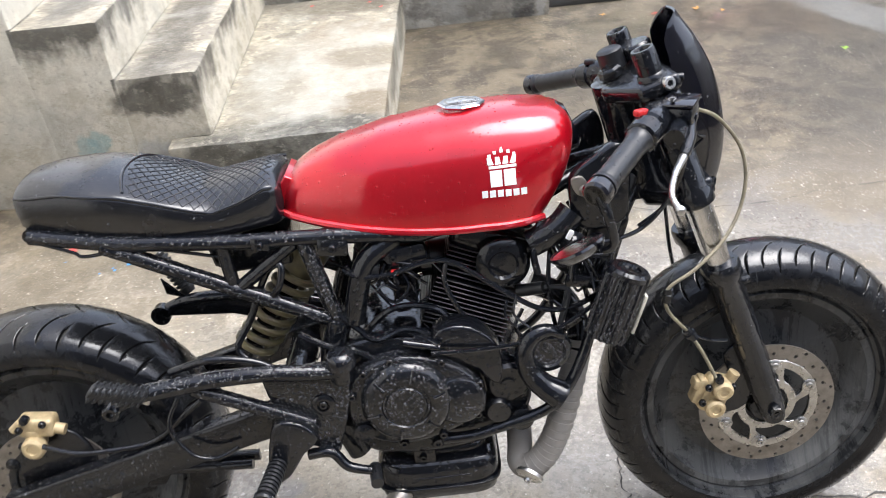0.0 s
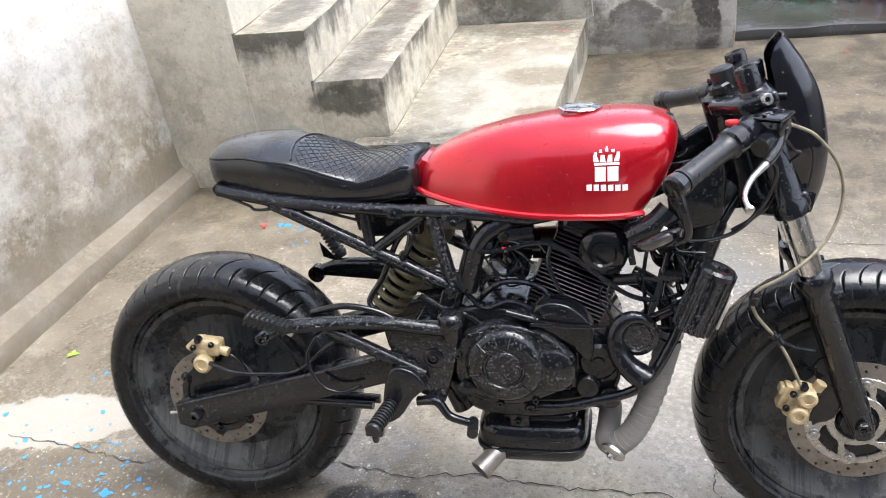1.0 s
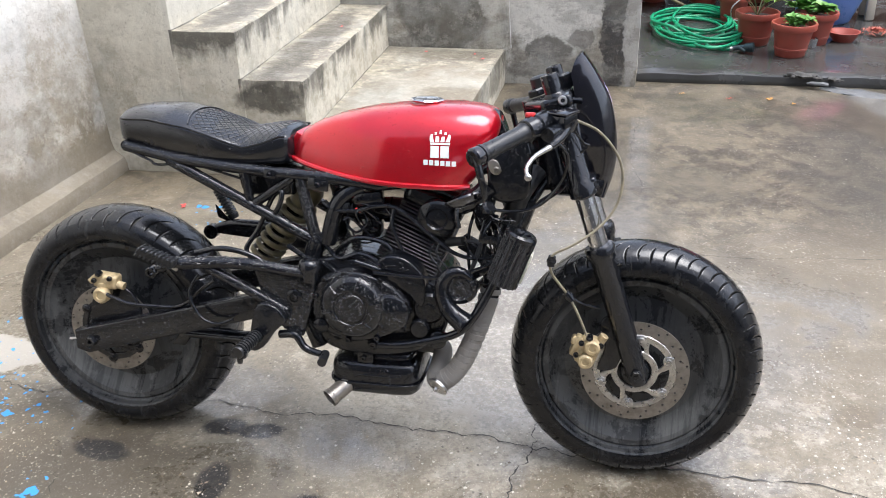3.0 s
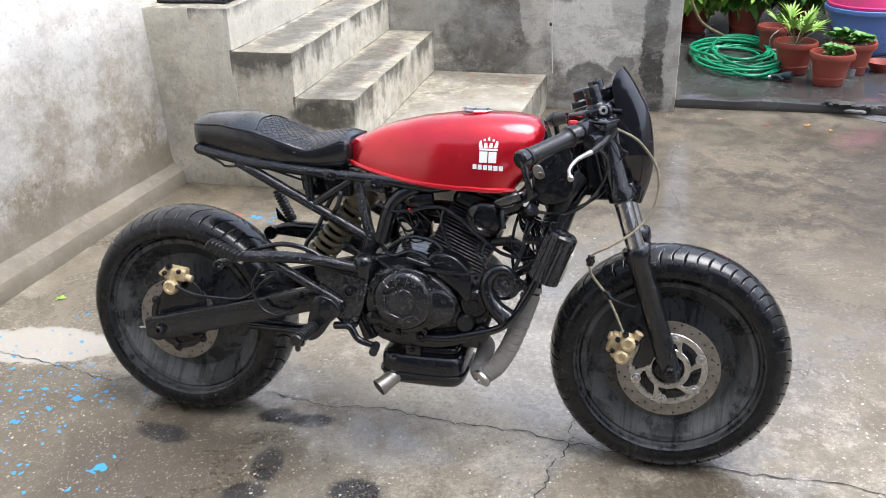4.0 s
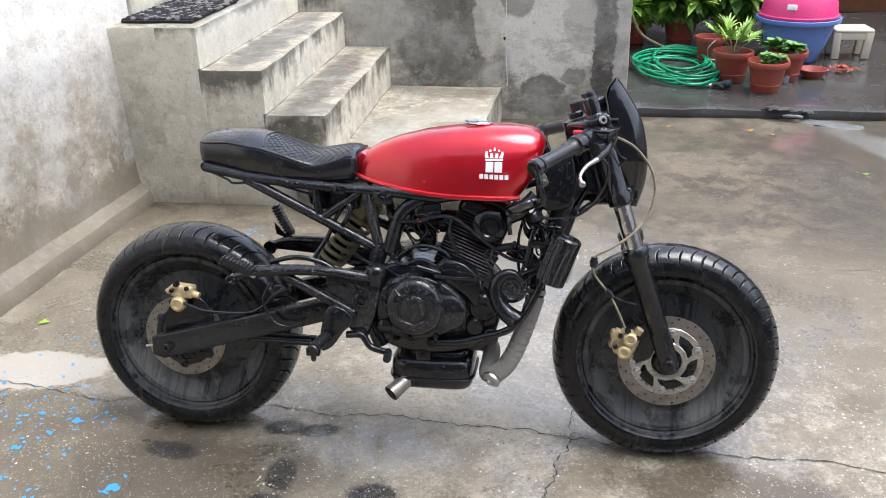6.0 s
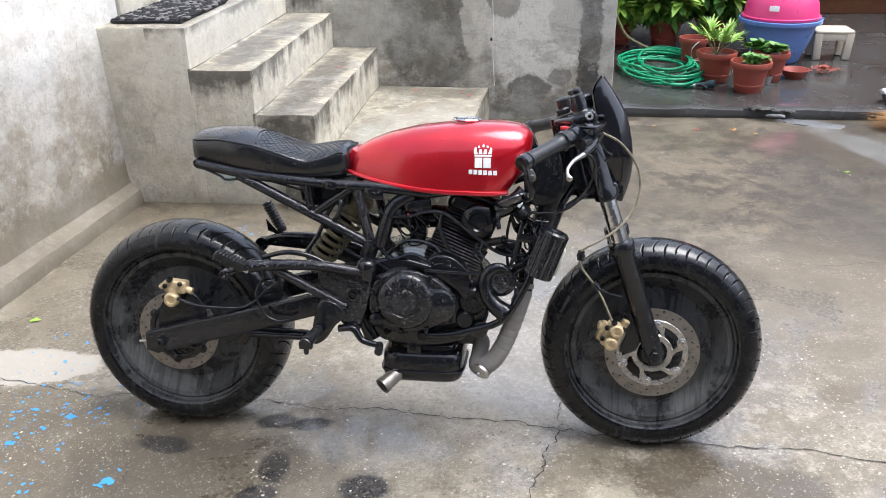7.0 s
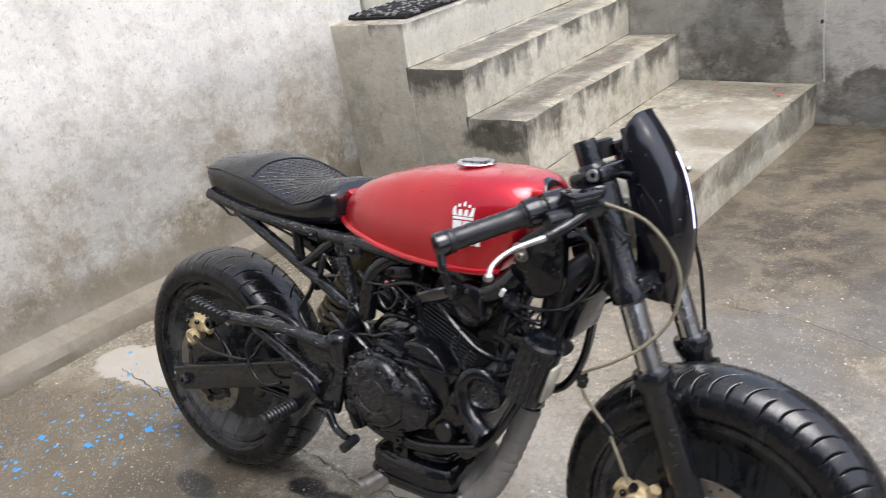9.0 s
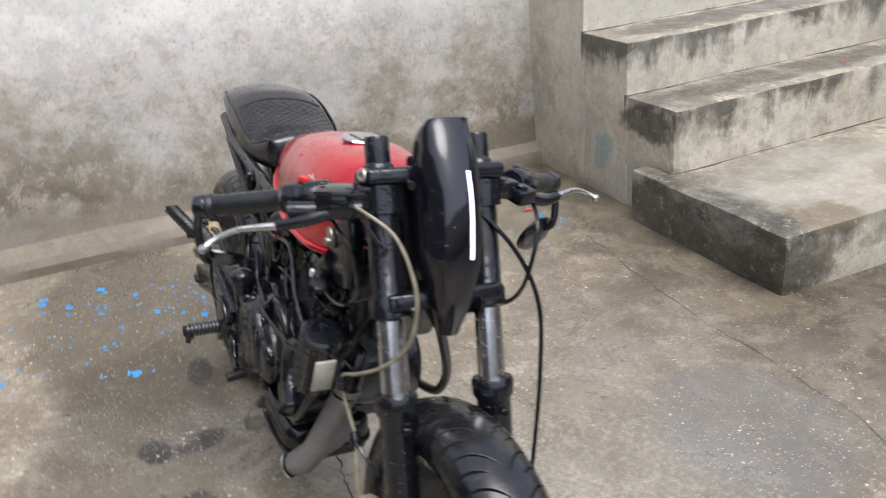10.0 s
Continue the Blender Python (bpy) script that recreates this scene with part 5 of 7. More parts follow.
# frame and rear bracing
def rod(name, pts, r=0.0125, mat=BLACK, label="", seg=14, sm=False):
    return part(name, tube(pts, r, seg, smooth=sm), mat, bike, label)


for s in (-1, 1):
    y = 0.108 * s
    rod("seat_rail", [(-0.425, y * 0.9, 0.768), (-0.286, y, 0.744), (-0.08, y, 0.724), (0.07, y, 0.718), (0.20, y, 0.705), (0.40, y * 0.6, 0.73), (0.55, 0.0, 0.78)], 0.0135, label="black welded upper frame rail")
    rod("seat_brace", [(-0.31, y, 0.742), (0.045, y, 0.563)], 0.0135, label="slanting welded frame brace")
    rod("frame_stub", [(-0.12, y, 0.726), (-0.114, y, 0.655)], 0.0115)
    rod("frame_stub", [(-0.100, y, 0.647), (-0.003, y, 0.714)], 0.0115)
    rod("frame_leg", [(0.013, y, 0.714), (0.048, y, 0.560)], 0.0135)
    rod("main_spar", [(0.075, y, 0.560), (0.105, y, 0.66), (0.16, y * 0.9, 0.70)], 0.019, sm=True)
    rod("main_spar", [(0.05, y, 0.565), (0.03, y, 0.50), (0.02, y * 1.1, 0.40), (0.05, y * 1.1, 0.30)], 0.022, sm=True)
    rod("downtube", [(0.58, s * 0.02, 0.72), (0.525, s * 0.065, 0.63), (0.481, s * 0.115, 0.514), (0.449, s * 0.140, 0.445), (0.417, s * 0.148, 0.394), (0.382, s * 0.150, 0.366), (0.317, s * 0.150, 0.345), (0.255, s * 0.150, 0.330), (0.195, s * 0.146, 0.326)], 0.0098, label="black engine cradle tube", sm=True)
part("cradle_boss", join(lathe([(-0.02, 0), (-0.02, 0.015), (0.012, 0.015), (0.016, 0.011), (0.016, 0)], (0.193, -0.140, 0.328), (0, -1, 0), 20), bolt((0.193, -0.156, 0.328), 0.010, (0, -1, 0), 0.008)), BLACKMETAL, bike)
rod("tail_loop", [(-0.425, -0.097, 0.768), (-0.435, 0, 0.772), (-0.425, 0.097, 0.768)], 0.0125, sm=True)
rod("tail_wire", [(-0.42, -0.105, 0.762), (-0.36, -0.108, 0.738), (-0.34, -0.108, 0.728), (-0.25, -0.108, 0.732), (-0.12, -0.106, 0.700)], 0.003, sm=True)
part("undertray", plate([(-0.16, 0.725), (-0.02, 0.715), (-0.02, 0.66), (-0.12, 0.655), (-0.15, 0.67)], -0.07, 0.07, 0.006), BLACK, bike, "dark tray under the seat")
part("frame_tab", join(box((0.03, 0.006, 0.022), pose(-0.055, -0.121, 0.722, 0, 5, 0), 0.003), bolt((-0.055, -0.124, 0.722), 0.006)), BLACK, bike)
part("frame_tab", join(box((0.05, 0.008, 0.03), pose(0.06, -0.119, 0.703, 0, 5, 0), 0.004), bolt((0.06, -0.123, 0.703), 0.007)), BLACK, bike)

# swingarm, shock
swing = part("swingarm", join(plate([(-0.592, 0.295), (-0.592, 0.245), (-0.56, 0.235), (-0.12, 0.362), (0.02, 0.40), (0.02, 0.455), (-0.12, 0.425)], -0.155, -0.122, 0.006),
                              plate([(-0.592, 0.295), (-0.592, 0.245), (-0.56, 0.235), (-0.12, 0.362), (0.02, 0.40), (0.02, 0.455), (-0.12, 0.425)], 0.122, 0.155, 0.006),
                              tube([(-0.06, -0.14, 0.40), (-0.06, 0.14, 0.40)], 0.03, 16, smooth=False)), BLACK, bike, "black box-section swingarm dotted with rain")
part("axle_nut", bolt((-0.545, -0.155, 0.272), 0.014, (0, -1, 0), 0.012), BLACKMETAL, swing)
part("adjuster_bolt", tube([(-0.592, -0.138, 0.268), (-0.618, -0.138, 0.264)], 0.0035, 8, smooth=False), ALU, swing)
part("torque_arm", plate([(-0.325, 0.30), (-0.30, 0.305), (-0.14, 0.300), (-0.14, 0.282), (-0.30, 0.285), (-0.325, 0.25), (-0.36, 0.25)], -0.095, -0.080, 0.004), BLACK, swing)


def coil(a, b, r, wire, turns):
    a, b = Vector(a), Vector(b)
    d = (b - a).normalized()
    u = d.orthogonal().normalized()
    v = d.cross(u)
    n = turns * 14
    return tube([a.lerp(b, i / n) + (u * math.cos(2 * math.pi * turns * i / n) + v * math.sin(2 * math.pi * turns * i / n)) * r for i in range(n + 1)], wire, 8, smooth=False)


shock = part("shock_absorber", tube([(-0.145, -0.02, 0.46), (0.0, -0.02, 0.66)], 0.018, 18, smooth=False), BLACKMETAL, bike)
part("spring", coil((-0.128, -0.02, 0.480), (-0.015, -0.02, 0.625), 0.034, 0.0068, 8), SPRING, shock, "dirty yellow shock spring")
part("shock_reservoir", lathe([(0, 0), (0, 0.03), (0.02, 0.034), (0.05, 0.034), (0.06, 0.028), (0.06, 0)], (-0.02, -0.02, 0.625), (0.6, 0, 0.8), 24), SPRING, shock)
rod("loop_hose", [(-0.08, -0.09, 0.60), (-0.04, -0.12, 0.64), (-0.03, -0.115, 0.68), (-0.06, -0.10, 0.66), (-0.10, -0.10, 0.58), (-0.13, -0.11, 0.53), (-0.10, -0.12, 0.50)], 0.006, sm=True)

# right footrest bracket with the rear peg, plate, pedal
Y = -0.165
brk = part("footrest_bracket", join(
    tube([(-0.272, -0.200, 0.515), (-0.17, -0.190, 0.521), (-0.08, -0.185, 0.520), (-0.015, -0.180, 0.511), (0.045, -0.174, 0.502)], [0.016, 0.0145, 0.014, 0.014, 0.012], 14),
    tube([(-0.195, -0.188, 0.507), (-0.111, -0.180, 0.460), (-0.012, -0.172, 0.405)], 0.0125, 14, smooth=False),
    plate([(-0.088, 0.502), (-0.04, 0.512), (0.053, 0.515), (0.061, 0.480), (0.045, 0.403), (0.024, 0.340), (-0.022, 0.356), (-0.058, 0.405), (-0.080, 0.462)], Y - 0.006, Y + 0.014, 0.005)), BLACK, bike, "black cast footrest bracket wet with rain")
part("pivot_bolt", join(lathe([(0, 0.02), (0.004, 0.02), (0.006, 0.017), (0.006, 0.011), (0.001, 0.010), (0.001, 0)], (0.009, Y - 0.006, 0.440), (0, -1, 0), 24), bolt((0.009, Y - 0.006, 0.440), 0.008, (0, -1, 0), 0.006)), BLACKMETAL, brk, "swingarm pivot bolt")


def peg(a, b, parent, label=""):
    a, b = Vector(a), Vector(b)
    d = b - a
    L = d.length
    prof = [(0, 0), (0, 0.012)]
    for k in range(9):
        prof += [(0.01 + (L - 0.014) * k / 9, 0.0165), (0.01 + (L - 0.014) * (k + 0.6) / 9, 0.0165), (0.01 + (L - 0.014) * (k + 0.7) / 9, 0.012), (0.01 + (L - 0.014) * (k + 0.9) / 9, 0.012)]
    prof += [(L, 0.016), (L + 0.004, 0.014), (L + 0.004, 0)]
    return part("footpeg", lathe(prof, a, d, 14), GRIP, parent, label)




def block_peg(a, b, parent, label):
    """A flat-topped rubber peg with two rows of studs, from its hinge to its rounded end."""
    a, b = Vector(a), Vector(b)
    d = (b - a).normalized()
    side = Vector((0, 1, 0))
    up = d.cross(side).normalized()
    if up.z < 0:
        up = -up
    L = (b - a).length
    m = Matrix((d, side, up)).transposed().to_4x4()
    m.translation = a.lerp(b, 0.5)
    pieces = [box((L, 0.030, 0.026), m, 0.009, 3)]
    for k in range(9):
        for q in (-0.008, 0.008):
            pieces.append(box((L * 0.065, 0.010, 0.005), m @ pose(L * (-0.42 + 0.105 * k), q, 0.013), 0.002, 1))
            pieces.append(box((L * 0.065, 0.005, 0.010), m @ pose(L * (-0.42 + 0.105 * k), -0.015, q), 0.002, 1))
    return part("footpeg", join(*pieces), GRIP, parent, label)


block_peg((-0.262, -0.210, 0.515), (-0.328, -0.258, 0.566), brk, "folded studded rear footpeg")
part("peg_boss", join(lathe([(-0.010, 0.006), (-0.010, 0.011), (-0.007, 0.014), (0.012, 0.014), (0.012, 0.006)], (-0.325, -0.212, 0.494), (0, 1, 0), 24, True), tube([(-0.318, -0.205, 0.498), (-0.272, -0.200, 0.514)], 0.010, 10, smooth=False)), BLACKMETAL, brk, "bare ring of the missing silencer mount")
part("peg_tab", box((0.022, 0.012, 0.02), pose(-0.268, Y - 0.042, 0.512, 0, 30, 0), 0.003), ALU, brk, "scratched bare metal peg hinge")
foot = part("peg_bracket", plate(smooth_outline([(-0.074, 0.426), (-0.031, 0.422), (-0.006, 0.389), (-0.034, 0.360), (-0.066, 0.316), (-0.098, 0.306), (-0.095, 0.364)], 3), Y - 0.034, Y - 0.008, 0.006), BLACKMETAL, brk)
peg((-0.080, Y - 0.02, 0.345), (-0.096, -0.272, 0.335), brk, "ribbed black rider footpeg")
part("peg_feeler", join(bolt((-0.096, -0.265, 0.320), 0.007, (0, 0, -1), 0.016), box((0.036, 0.02, 0.022), pose(-0.096, -0.264, 0.330, 0, 0, 0), 0.004)), BLACKMETAL, brk)
pedal = part("brake_pedal", tube([(-0.03, Y - 0.012, 0.345), (0.01, Y - 0.016, 0.348), (0.035, Y - 0.02, 0.318), (0.075, Y - 0.025, 0.308)], [0.010, 0.010, 0.009, 0.008], 10), BLACK, brk, "black brake pedal")
part("pedal_pad", tube([(0.078, Y - 0.005, 0.300), (0.084, Y - 0.05, 0.298)], 0.011, 12, smooth=False), GRIP, pedal)
part("pushrod", tube([(-0.31, -0.10, 0.287), (-0.15, -0.11, 0.288)], 0.009, 12, smooth=False), BLACK, brk)
for pts, r in (([(-0.49, -0.15, 0.400), (-0.43, -0.16, 0.385), (-0.36, -0.15, 0.378), (-0.31, -0.14, 0.378), (-0.27, -0.14, 0.40), (-0.24, -0.15, 0.43), (-0.20, -0.15, 0.46)], 0.005),
               ([(-0.235, -0.16, 0.475), (-0.255, -0.175, 0.43), (-0.23, -0.18, 0.375), (-0.19, -0.178, 0.358), (-0.15, -0.17, 0.37)], 0.0042),
               ([(-0.23, -0.175, 0.535), (-0.16, -0.18, 0.553), (-0.09, -0.178, 0.54), (-0.03, -0.175, 0.505), (0.02, -0.172, 0.495)], 0.0065)):
    part("rear_brake_line", tube(pts, r, 10), BLACK, brk, "thin black brake line")
part("fluid_reservoir", lathe([(0, 0), (0, 0.020), (0.026, 0.021), (0.028, 0.025), (0.044, 0.025), (0.051, 0.020), (0.054, 0.010), (0.054, 0)], (0.048, Y - 0.002, 0.486), (0.05, -0.1, 1), 28), BLACKMETAL, brk, "capped rear brake fluid pot")

# left footrest bracket, seen behind the shock
lb = part("left_bracket", join(tube([(-0.345, 0.16, 0.485), (-0.27, 0.16, 0.505), (-0.12, 0.155, 0.50), (0.02, 0.15, 0.46)], [0.012, 0.014, 0.013, 0.012], 12), plate([(-0.33, 0.478), (-0.29, 0.512), (-0.08, 0.512), (0.03, 0.48), (0.03, 0.33), (-0.05, 0.42), (-0.20, 0.468)], 0.148, 0.162, 0.004)), BLACK, bike)
peg((-0.285, 0.175, 0.515), (-0.335, 0.185, 0.600), lb, "folded ribbed rear footpeg")
part("peg_fin", plate([(-0.29, 0.505), (-0.335, 0.555), (-0.33, 0.52)], 0.165, 0.17, 0.001), BLACK, lb)
part("peg_boss", lathe([(-0.012, 0), (-0.012, 0.02), (0.012, 0.02), (0.012, 0.01), (0.004, 0.009), (0.004, 0)], (-0.345, 0.155, 0.482), (0, -1, 0), 22), BLACK, lb)
peg((-0.06, 0.18, 0.335), (-0.07, 0.285, 0.325), lb, "ribbed black rider footpeg")

# ---- engine
eng = part("crankcase", join(
    plate(smooth_outline([(0.03, 0.50), (0.02, 0.40), (0.06, 0.31), (0.16, 0.285), (0.28, 0.30), (0.36, 0.36), (0.355, 0.45), (0.28, 0.50), (0.16, 0.53), (0.08, 0.53)], 4), -0.13, 0.13, 0.012),
    box((0.16, 0.18, 0.06), pose(0.19, 0, 0.285), 0.012)), BLACKMETAL, bike, "black painted engine crankcase")
cover = part("clutch_cover", plate(smooth_outline([(0.045, 0.42), (0.065, 0.365), (0.13, 0.335), (0.20, 0.345), (0.26, 0.375), (0.285, 0.42), (0.255, 0.47), (0.19, 0.505), (0.12, 0.508), (0.065, 0.48)], 5), -0.165, -0.128, 0.010), BLACKMETAL, eng, "large black clutch cover beaded with rain")
part("clutch_dome", lathe([(0, 0.078), (0.010, 0.077), (0.020, 0.070), (0.024, 0.060), (0.024, 0.042), (0.0215, 0.040), (0.0215, 0.036), (0.024, 0.034), (0.025, 0)], (0.149, -0.163, 0.428), (0, -1, 0), 56), BLACKMETAL, cover, "domed round cover")
part("pump_dome", lathe([(0, 0.046), (0.008, 0.045), (0.014, 0.038), (0.015, 0)], (0.238, -0.163, 0.418), (0, -1, 0), 36), BLACKMETAL, cover)
for k in range(6):
    a = radians(60 * k + 15)
    part("cover_rib", tube([(0.149 + 0.048 * math.cos(a), -0.188, 0.428 + 0.048 * math.sin(a)), (0.149 + 0.070 * math.cos(a), -0.182, 0.428 + 0.070 * math.sin(a))], 0.0032, 8, smooth=False), BLACKMETAL, cover)
for x, z in ((0.058, 0.445), (0.075, 0.365), (0.135, 0.340), (0.205, 0.350), (0.268, 0.385), (0.276, 0.445), (0.215, 0.495), (0.13, 0.505), (0.082, 0.487)):
    part("cover_bolt", bolt((x, -0.163, z), 0.0075, (0, -1, 0), 0.008), BLACKMETAL, cover)
part("oil_filler", lathe([(0, 0.018), (0.008, 0.018), (0.01, 0.013), (0.012, 0.006), (0.012, 0)], (0.07, -0.163, 0.372), (0, -1, 0), 20), BLACKMETAL, cover)
part("cam_chain_cover", plate(smooth_outline([(0.20, 0.50), (0.26, 0.47), (0.31, 0.43), (0.315, 0.50), (0.27, 0.545), (0.215, 0.545)], 4), -0.150, -0.10, 0.006), BLACKMETAL, eng)
part("starter_motor", lathe([(-0.05, 0), (-0.05, 0.030), (-0.04, 0.036), (0.05, 0.038), (0.056, 0.032), (0.056, 0.012), (0.06, 0.012), (0.06, 0)], (0.325, -0.09, 0.425), (0, -1, 0), 32), BLACKMETAL, eng)
part("oil_filter_cap", lathe([(0, 0.024), (0.02, 0.024), (0.025, 0.02), (0.025, 0)], (0.305, -0.13, 0.375), (0, -1, 0), 24), BLACKMETAL, eng)
part("water_pump", lathe([(0, 0.022), (0.02, 0.022), (0.024, 0.016), (0.024, 0)], (0.345, -0.12, 0.345), (0, -1, 0), 20), BLACKMETAL, eng)

# cylinder leaning forward, with its fins
CA, CB = Vector((0.245, -0.0, 0.48)), Vector((0.325, 0.0, 0.665))
cd = (CB - CA).normalized()
tilt = math.degrees(math.atan2(cd.x, cd.z))
barrel = part("cylinder", tube([CA, CB], 0.060, 28, smooth=False), BLACKMETAL, eng, "air-cooled black cylinder")
fin0 = box((0.150, 0.176, 0.0030), None, 0.0012, 1)
fme = bpy.data.meshes.new("fin")
fin0.to_mesh(fme)
fin0.free()
fme.materials.append(GRIP)
for k in range(18):
    f = new("fin", fme)
    f.parent = barrel
    p = CA + cd * (0.028 + 0.0086 * k)
    f.matrix_basis = pose(p.x, p.y, p.z, 0, tilt, 0) @ Matrix.Diagonal((1.0 if k < 11 else 0.94, 1.0 if k < 11 else 0.92, 1, 1))
head = part("cylinder_head", join(box((0.15, 0.155, 0.055), pose(*(CA + cd * 0.195), 0, tilt, 0), 0.018, 3), box((0.13, 0.14, 0.03), pose(*(CA + cd * 0.225), 0, tilt, 0), 0.012, 3)), BLACKMETAL, eng)
part("head_cover", lathe([(0, 0.046), (0.012, 0.046), (0.018, 0.040), (0.020, 0.026), (0.016, 0.022), (0.018, 0)], CA + cd * 0.165 + Vector((0.025, -0.085, 0)), (0, -1, 0), 36), BLACKMETAL, head, "round camshaft cover")
part("spark_plug_cap", tube([CA + cd * 0.10 + Vector((0.075, -0.085, 0)), CA + cd * 0.115 + Vector((0.11, -0.11, 0))], 0.011, 12, smooth=False), GRIP, head)
part("plug_lead", tube([CA + cd * 0.115 + Vector((0.11, -0.11, 0)), (0.44, -0.12, 0.58), (0.42, -0.13, 0.52), (0.45, -0.11, 0.62), (0.47, -0.08, 0.70)], 0.0042, 8), GRIP, head)

# carburettor, airbox remains
carb = part("carburettor", join(lathe([(-0.05, 0.024), (-0.05, 0.03), (-0.03, 0.03), (-0.028, 0.024), (0.03, 0.024), (0.032, 0.031), (0.05, 0.031), (0.05, 0.0)], (0.165, -0.03, 0.625), (1, 0, 0.05), 24), lathe([(0, 0), (0, 0.026), (0.05, 0.029), (0.06, 0.022), (0.06, 0)], (0.165, -0.03, 0.625), (0, 0, 1), 20), box((0.045, 0.05, 0.05), pose(0.165, -0.03, 0.585), 0.008)), BLACKMETAL, bike, "grimy carburettor")
part("intake_rubber", tube([(0.20, -0.02, 0.625), (0.24, -0.01, 0.622)], 0.031, 18, smooth=False), GRIP, carb)
part("float_screw", bolt((0.15, -0.056, 0.60), 0.006), ALU, carb)
part("electrics_box", join(box((0.07, 0.03, 0.032), pose(0.175, -0.10, 0.672, 0, -8, 0), 0.006), bolt((0.155, -0.115, 0.672), 0.006)), BLACK, bike)
part("connector", box((0.03, 0.02, 0.018), pose(0.115, -0.11, 0.655, 0, 15, 0), 0.003), GRIP, bike)
part("red_connector", box((0.014, 0.01, 0.008), pose(0.155, -0.122, 0.648, 0, 10, 0), 0.002), REDPLASTIC, bike, "small red wire joint")

# wires round the engine
random.seed(4)
for pts, r in (([(0.07, -0.115, 0.66), (0.10, -0.122, 0.645), (0.155, -0.124, 0.648), (0.20, -0.122, 0.66), (0.25, -0.12, 0.655), (0.33, -0.135, 0.60), (0.39, -0.135, 0.56), (0.45, -0.12, 0.55), (0.51, -0.10, 0.57)], 0.0048),
               ([(0.20, -0.165, 0.513), (0.28, -0.16, 0.508), (0.36, -0.15, 0.508), (0.43, -0.135, 0.525), (0.49, -0.12, 0.555)], 0.0042),
               ([(0.24, -0.12, 0.655), (0.235, -0.125, 0.62), (0.25, -0.13, 0.58), (0.26, -0.13, 0.56)], 0.0045),
               ([(0.14, -0.11, 0.66), (0.125, -0.12, 0.62), (0.15, -0.125, 0.595), (0.175, -0.12, 0.62), (0.16, -0.11, 0.65)], 0.003),
               ([(0.05, -0.115, 0.58), (0.08, -0.12, 0.55), (0.11, -0.13, 0.53), (0.16, -0.13, 0.545), (0.20, -0.13, 0.53)], 0.0055),
               ([(0.08, -0.10, 0.52), (0.14, -0.11, 0.575), (0.21, -0.10, 0.565), (0.245, -0.11, 0.53)], 0.006),
               ([(-0.02, -0.12, 0.55), (0.03, -0.13, 0.525), (0.07, -0.14, 0.52), (0.10, -0.14, 0.50)], 0.006),
               ([(0.36, -0.13, 0.56), (0.345, -0.135, 0.53), (0.36, -0.14, 0.505), (0.37, -0.14, 0.47), (0.36, -0.13, 0.44)], 0.0035),
               ([(0.40, -0.10, 0.70), (0.385, -0.12, 0.66), (0.39, -0.125, 0.62)], 0.006),
               ([(0.43, -0.05, 0.68), (0.41, -0.10, 0.60), (0.42, -0.11, 0.50), (0.46, -0.08, 0.47)], 0.004),
               ([(0.46, -0.02, 0.70), (0.50, -0.09, 0.63), (0.47, -0.11, 0.57), (0.50, -0.08, 0.52)], 0.0035)):
    part("wire", tube(pts, r, 8, 6), BLACK, bike)
wr = random.Random(21)
for k in range(22):
    if k < 13:
        a, b = (wr.uniform(0.39, 0.47), wr.uniform(0.60, 0.69)), (wr.uniform(0.44, 0.54), wr.uniform(0.50, 0.64))
    else:
        a, b = (wr.uniform(0.07, 0.14), wr.uniform(0.62, 0.69)), (wr.uniform(0.14, 0.24), wr.uniform(0.54, 0.66))
    y0 = -wr.uniform(0.06, 0.125)
    pts = [(a[0] + (b[0] - a[0]) * t + wr.uniform(-0.02, 0.02), y0 + wr.uniform(-0.015, 0.015), a[1] + (b[1] - a[1]) * t + wr.uniform(-0.025, 0.025)) for t in (0.0, 0.25, 0.5, 0.75, 1.0)]
    part("wire", tube(pts, wr.choice((0.0019, 0.0024, 0.0032, 0.0042)), 7, 5), BLACK, bike)
for p, q in (((0.335, -0.14, 0.585), (0.345, -0.15, 0.50)), ((0.350, -0.14, 0.590), (0.366, -0.15, 0.505))):
    part("wire", tube([p, (p[0] - 0.006, p[1] - 0.008, 0.56), (q[0] + 0.004, q[1], 0.53), q], 0.0022, 7, 6), BLACK, bike)
rod("choke_spring", [(0.155, -0.155, 0.533), (0.215, -0.158, 0.518)], 0.007, BLACKMETAL)
part("clutch_arm", join(lathe([(0, 0.014), (0.03, 0.014), (0.034, 0.01), (0.034, 0)], (0.185, -0.13, 0.50), (0, -0.3, 1), 16), tube([(0.185, -0.135, 0.53), (0.215, -0.16, 0.525)], 0.006, 8, smooth=False)), BLACKMETAL, eng)

# tubular remains of the shrouds, side plate at the steering head
part("side_plate", plate(smooth_outline([(0.452, 0.772), (0.49, 0.805), (0.531, 0.826), (0.548, 0.79), (0.548, 0.74), (0.542, 0.698), (0.51, 0.681), (0.475, 0.682), (0.455, 0.705)], 4), -0.112, -0.085, 0.008), BLACK, bike, "curved black side panel")
part("side_plate", plate(smooth_outline([(0.452, 0.772), (0.49, 0.805), (0.531, 0.826), (0.548, 0.79), (0.548, 0.74), (0.542, 0.698), (0.51, 0.681), (0.475, 0.682), (0.455, 0.705)], 4), 0.085, 0.112, 0.008), BLACK, bike)
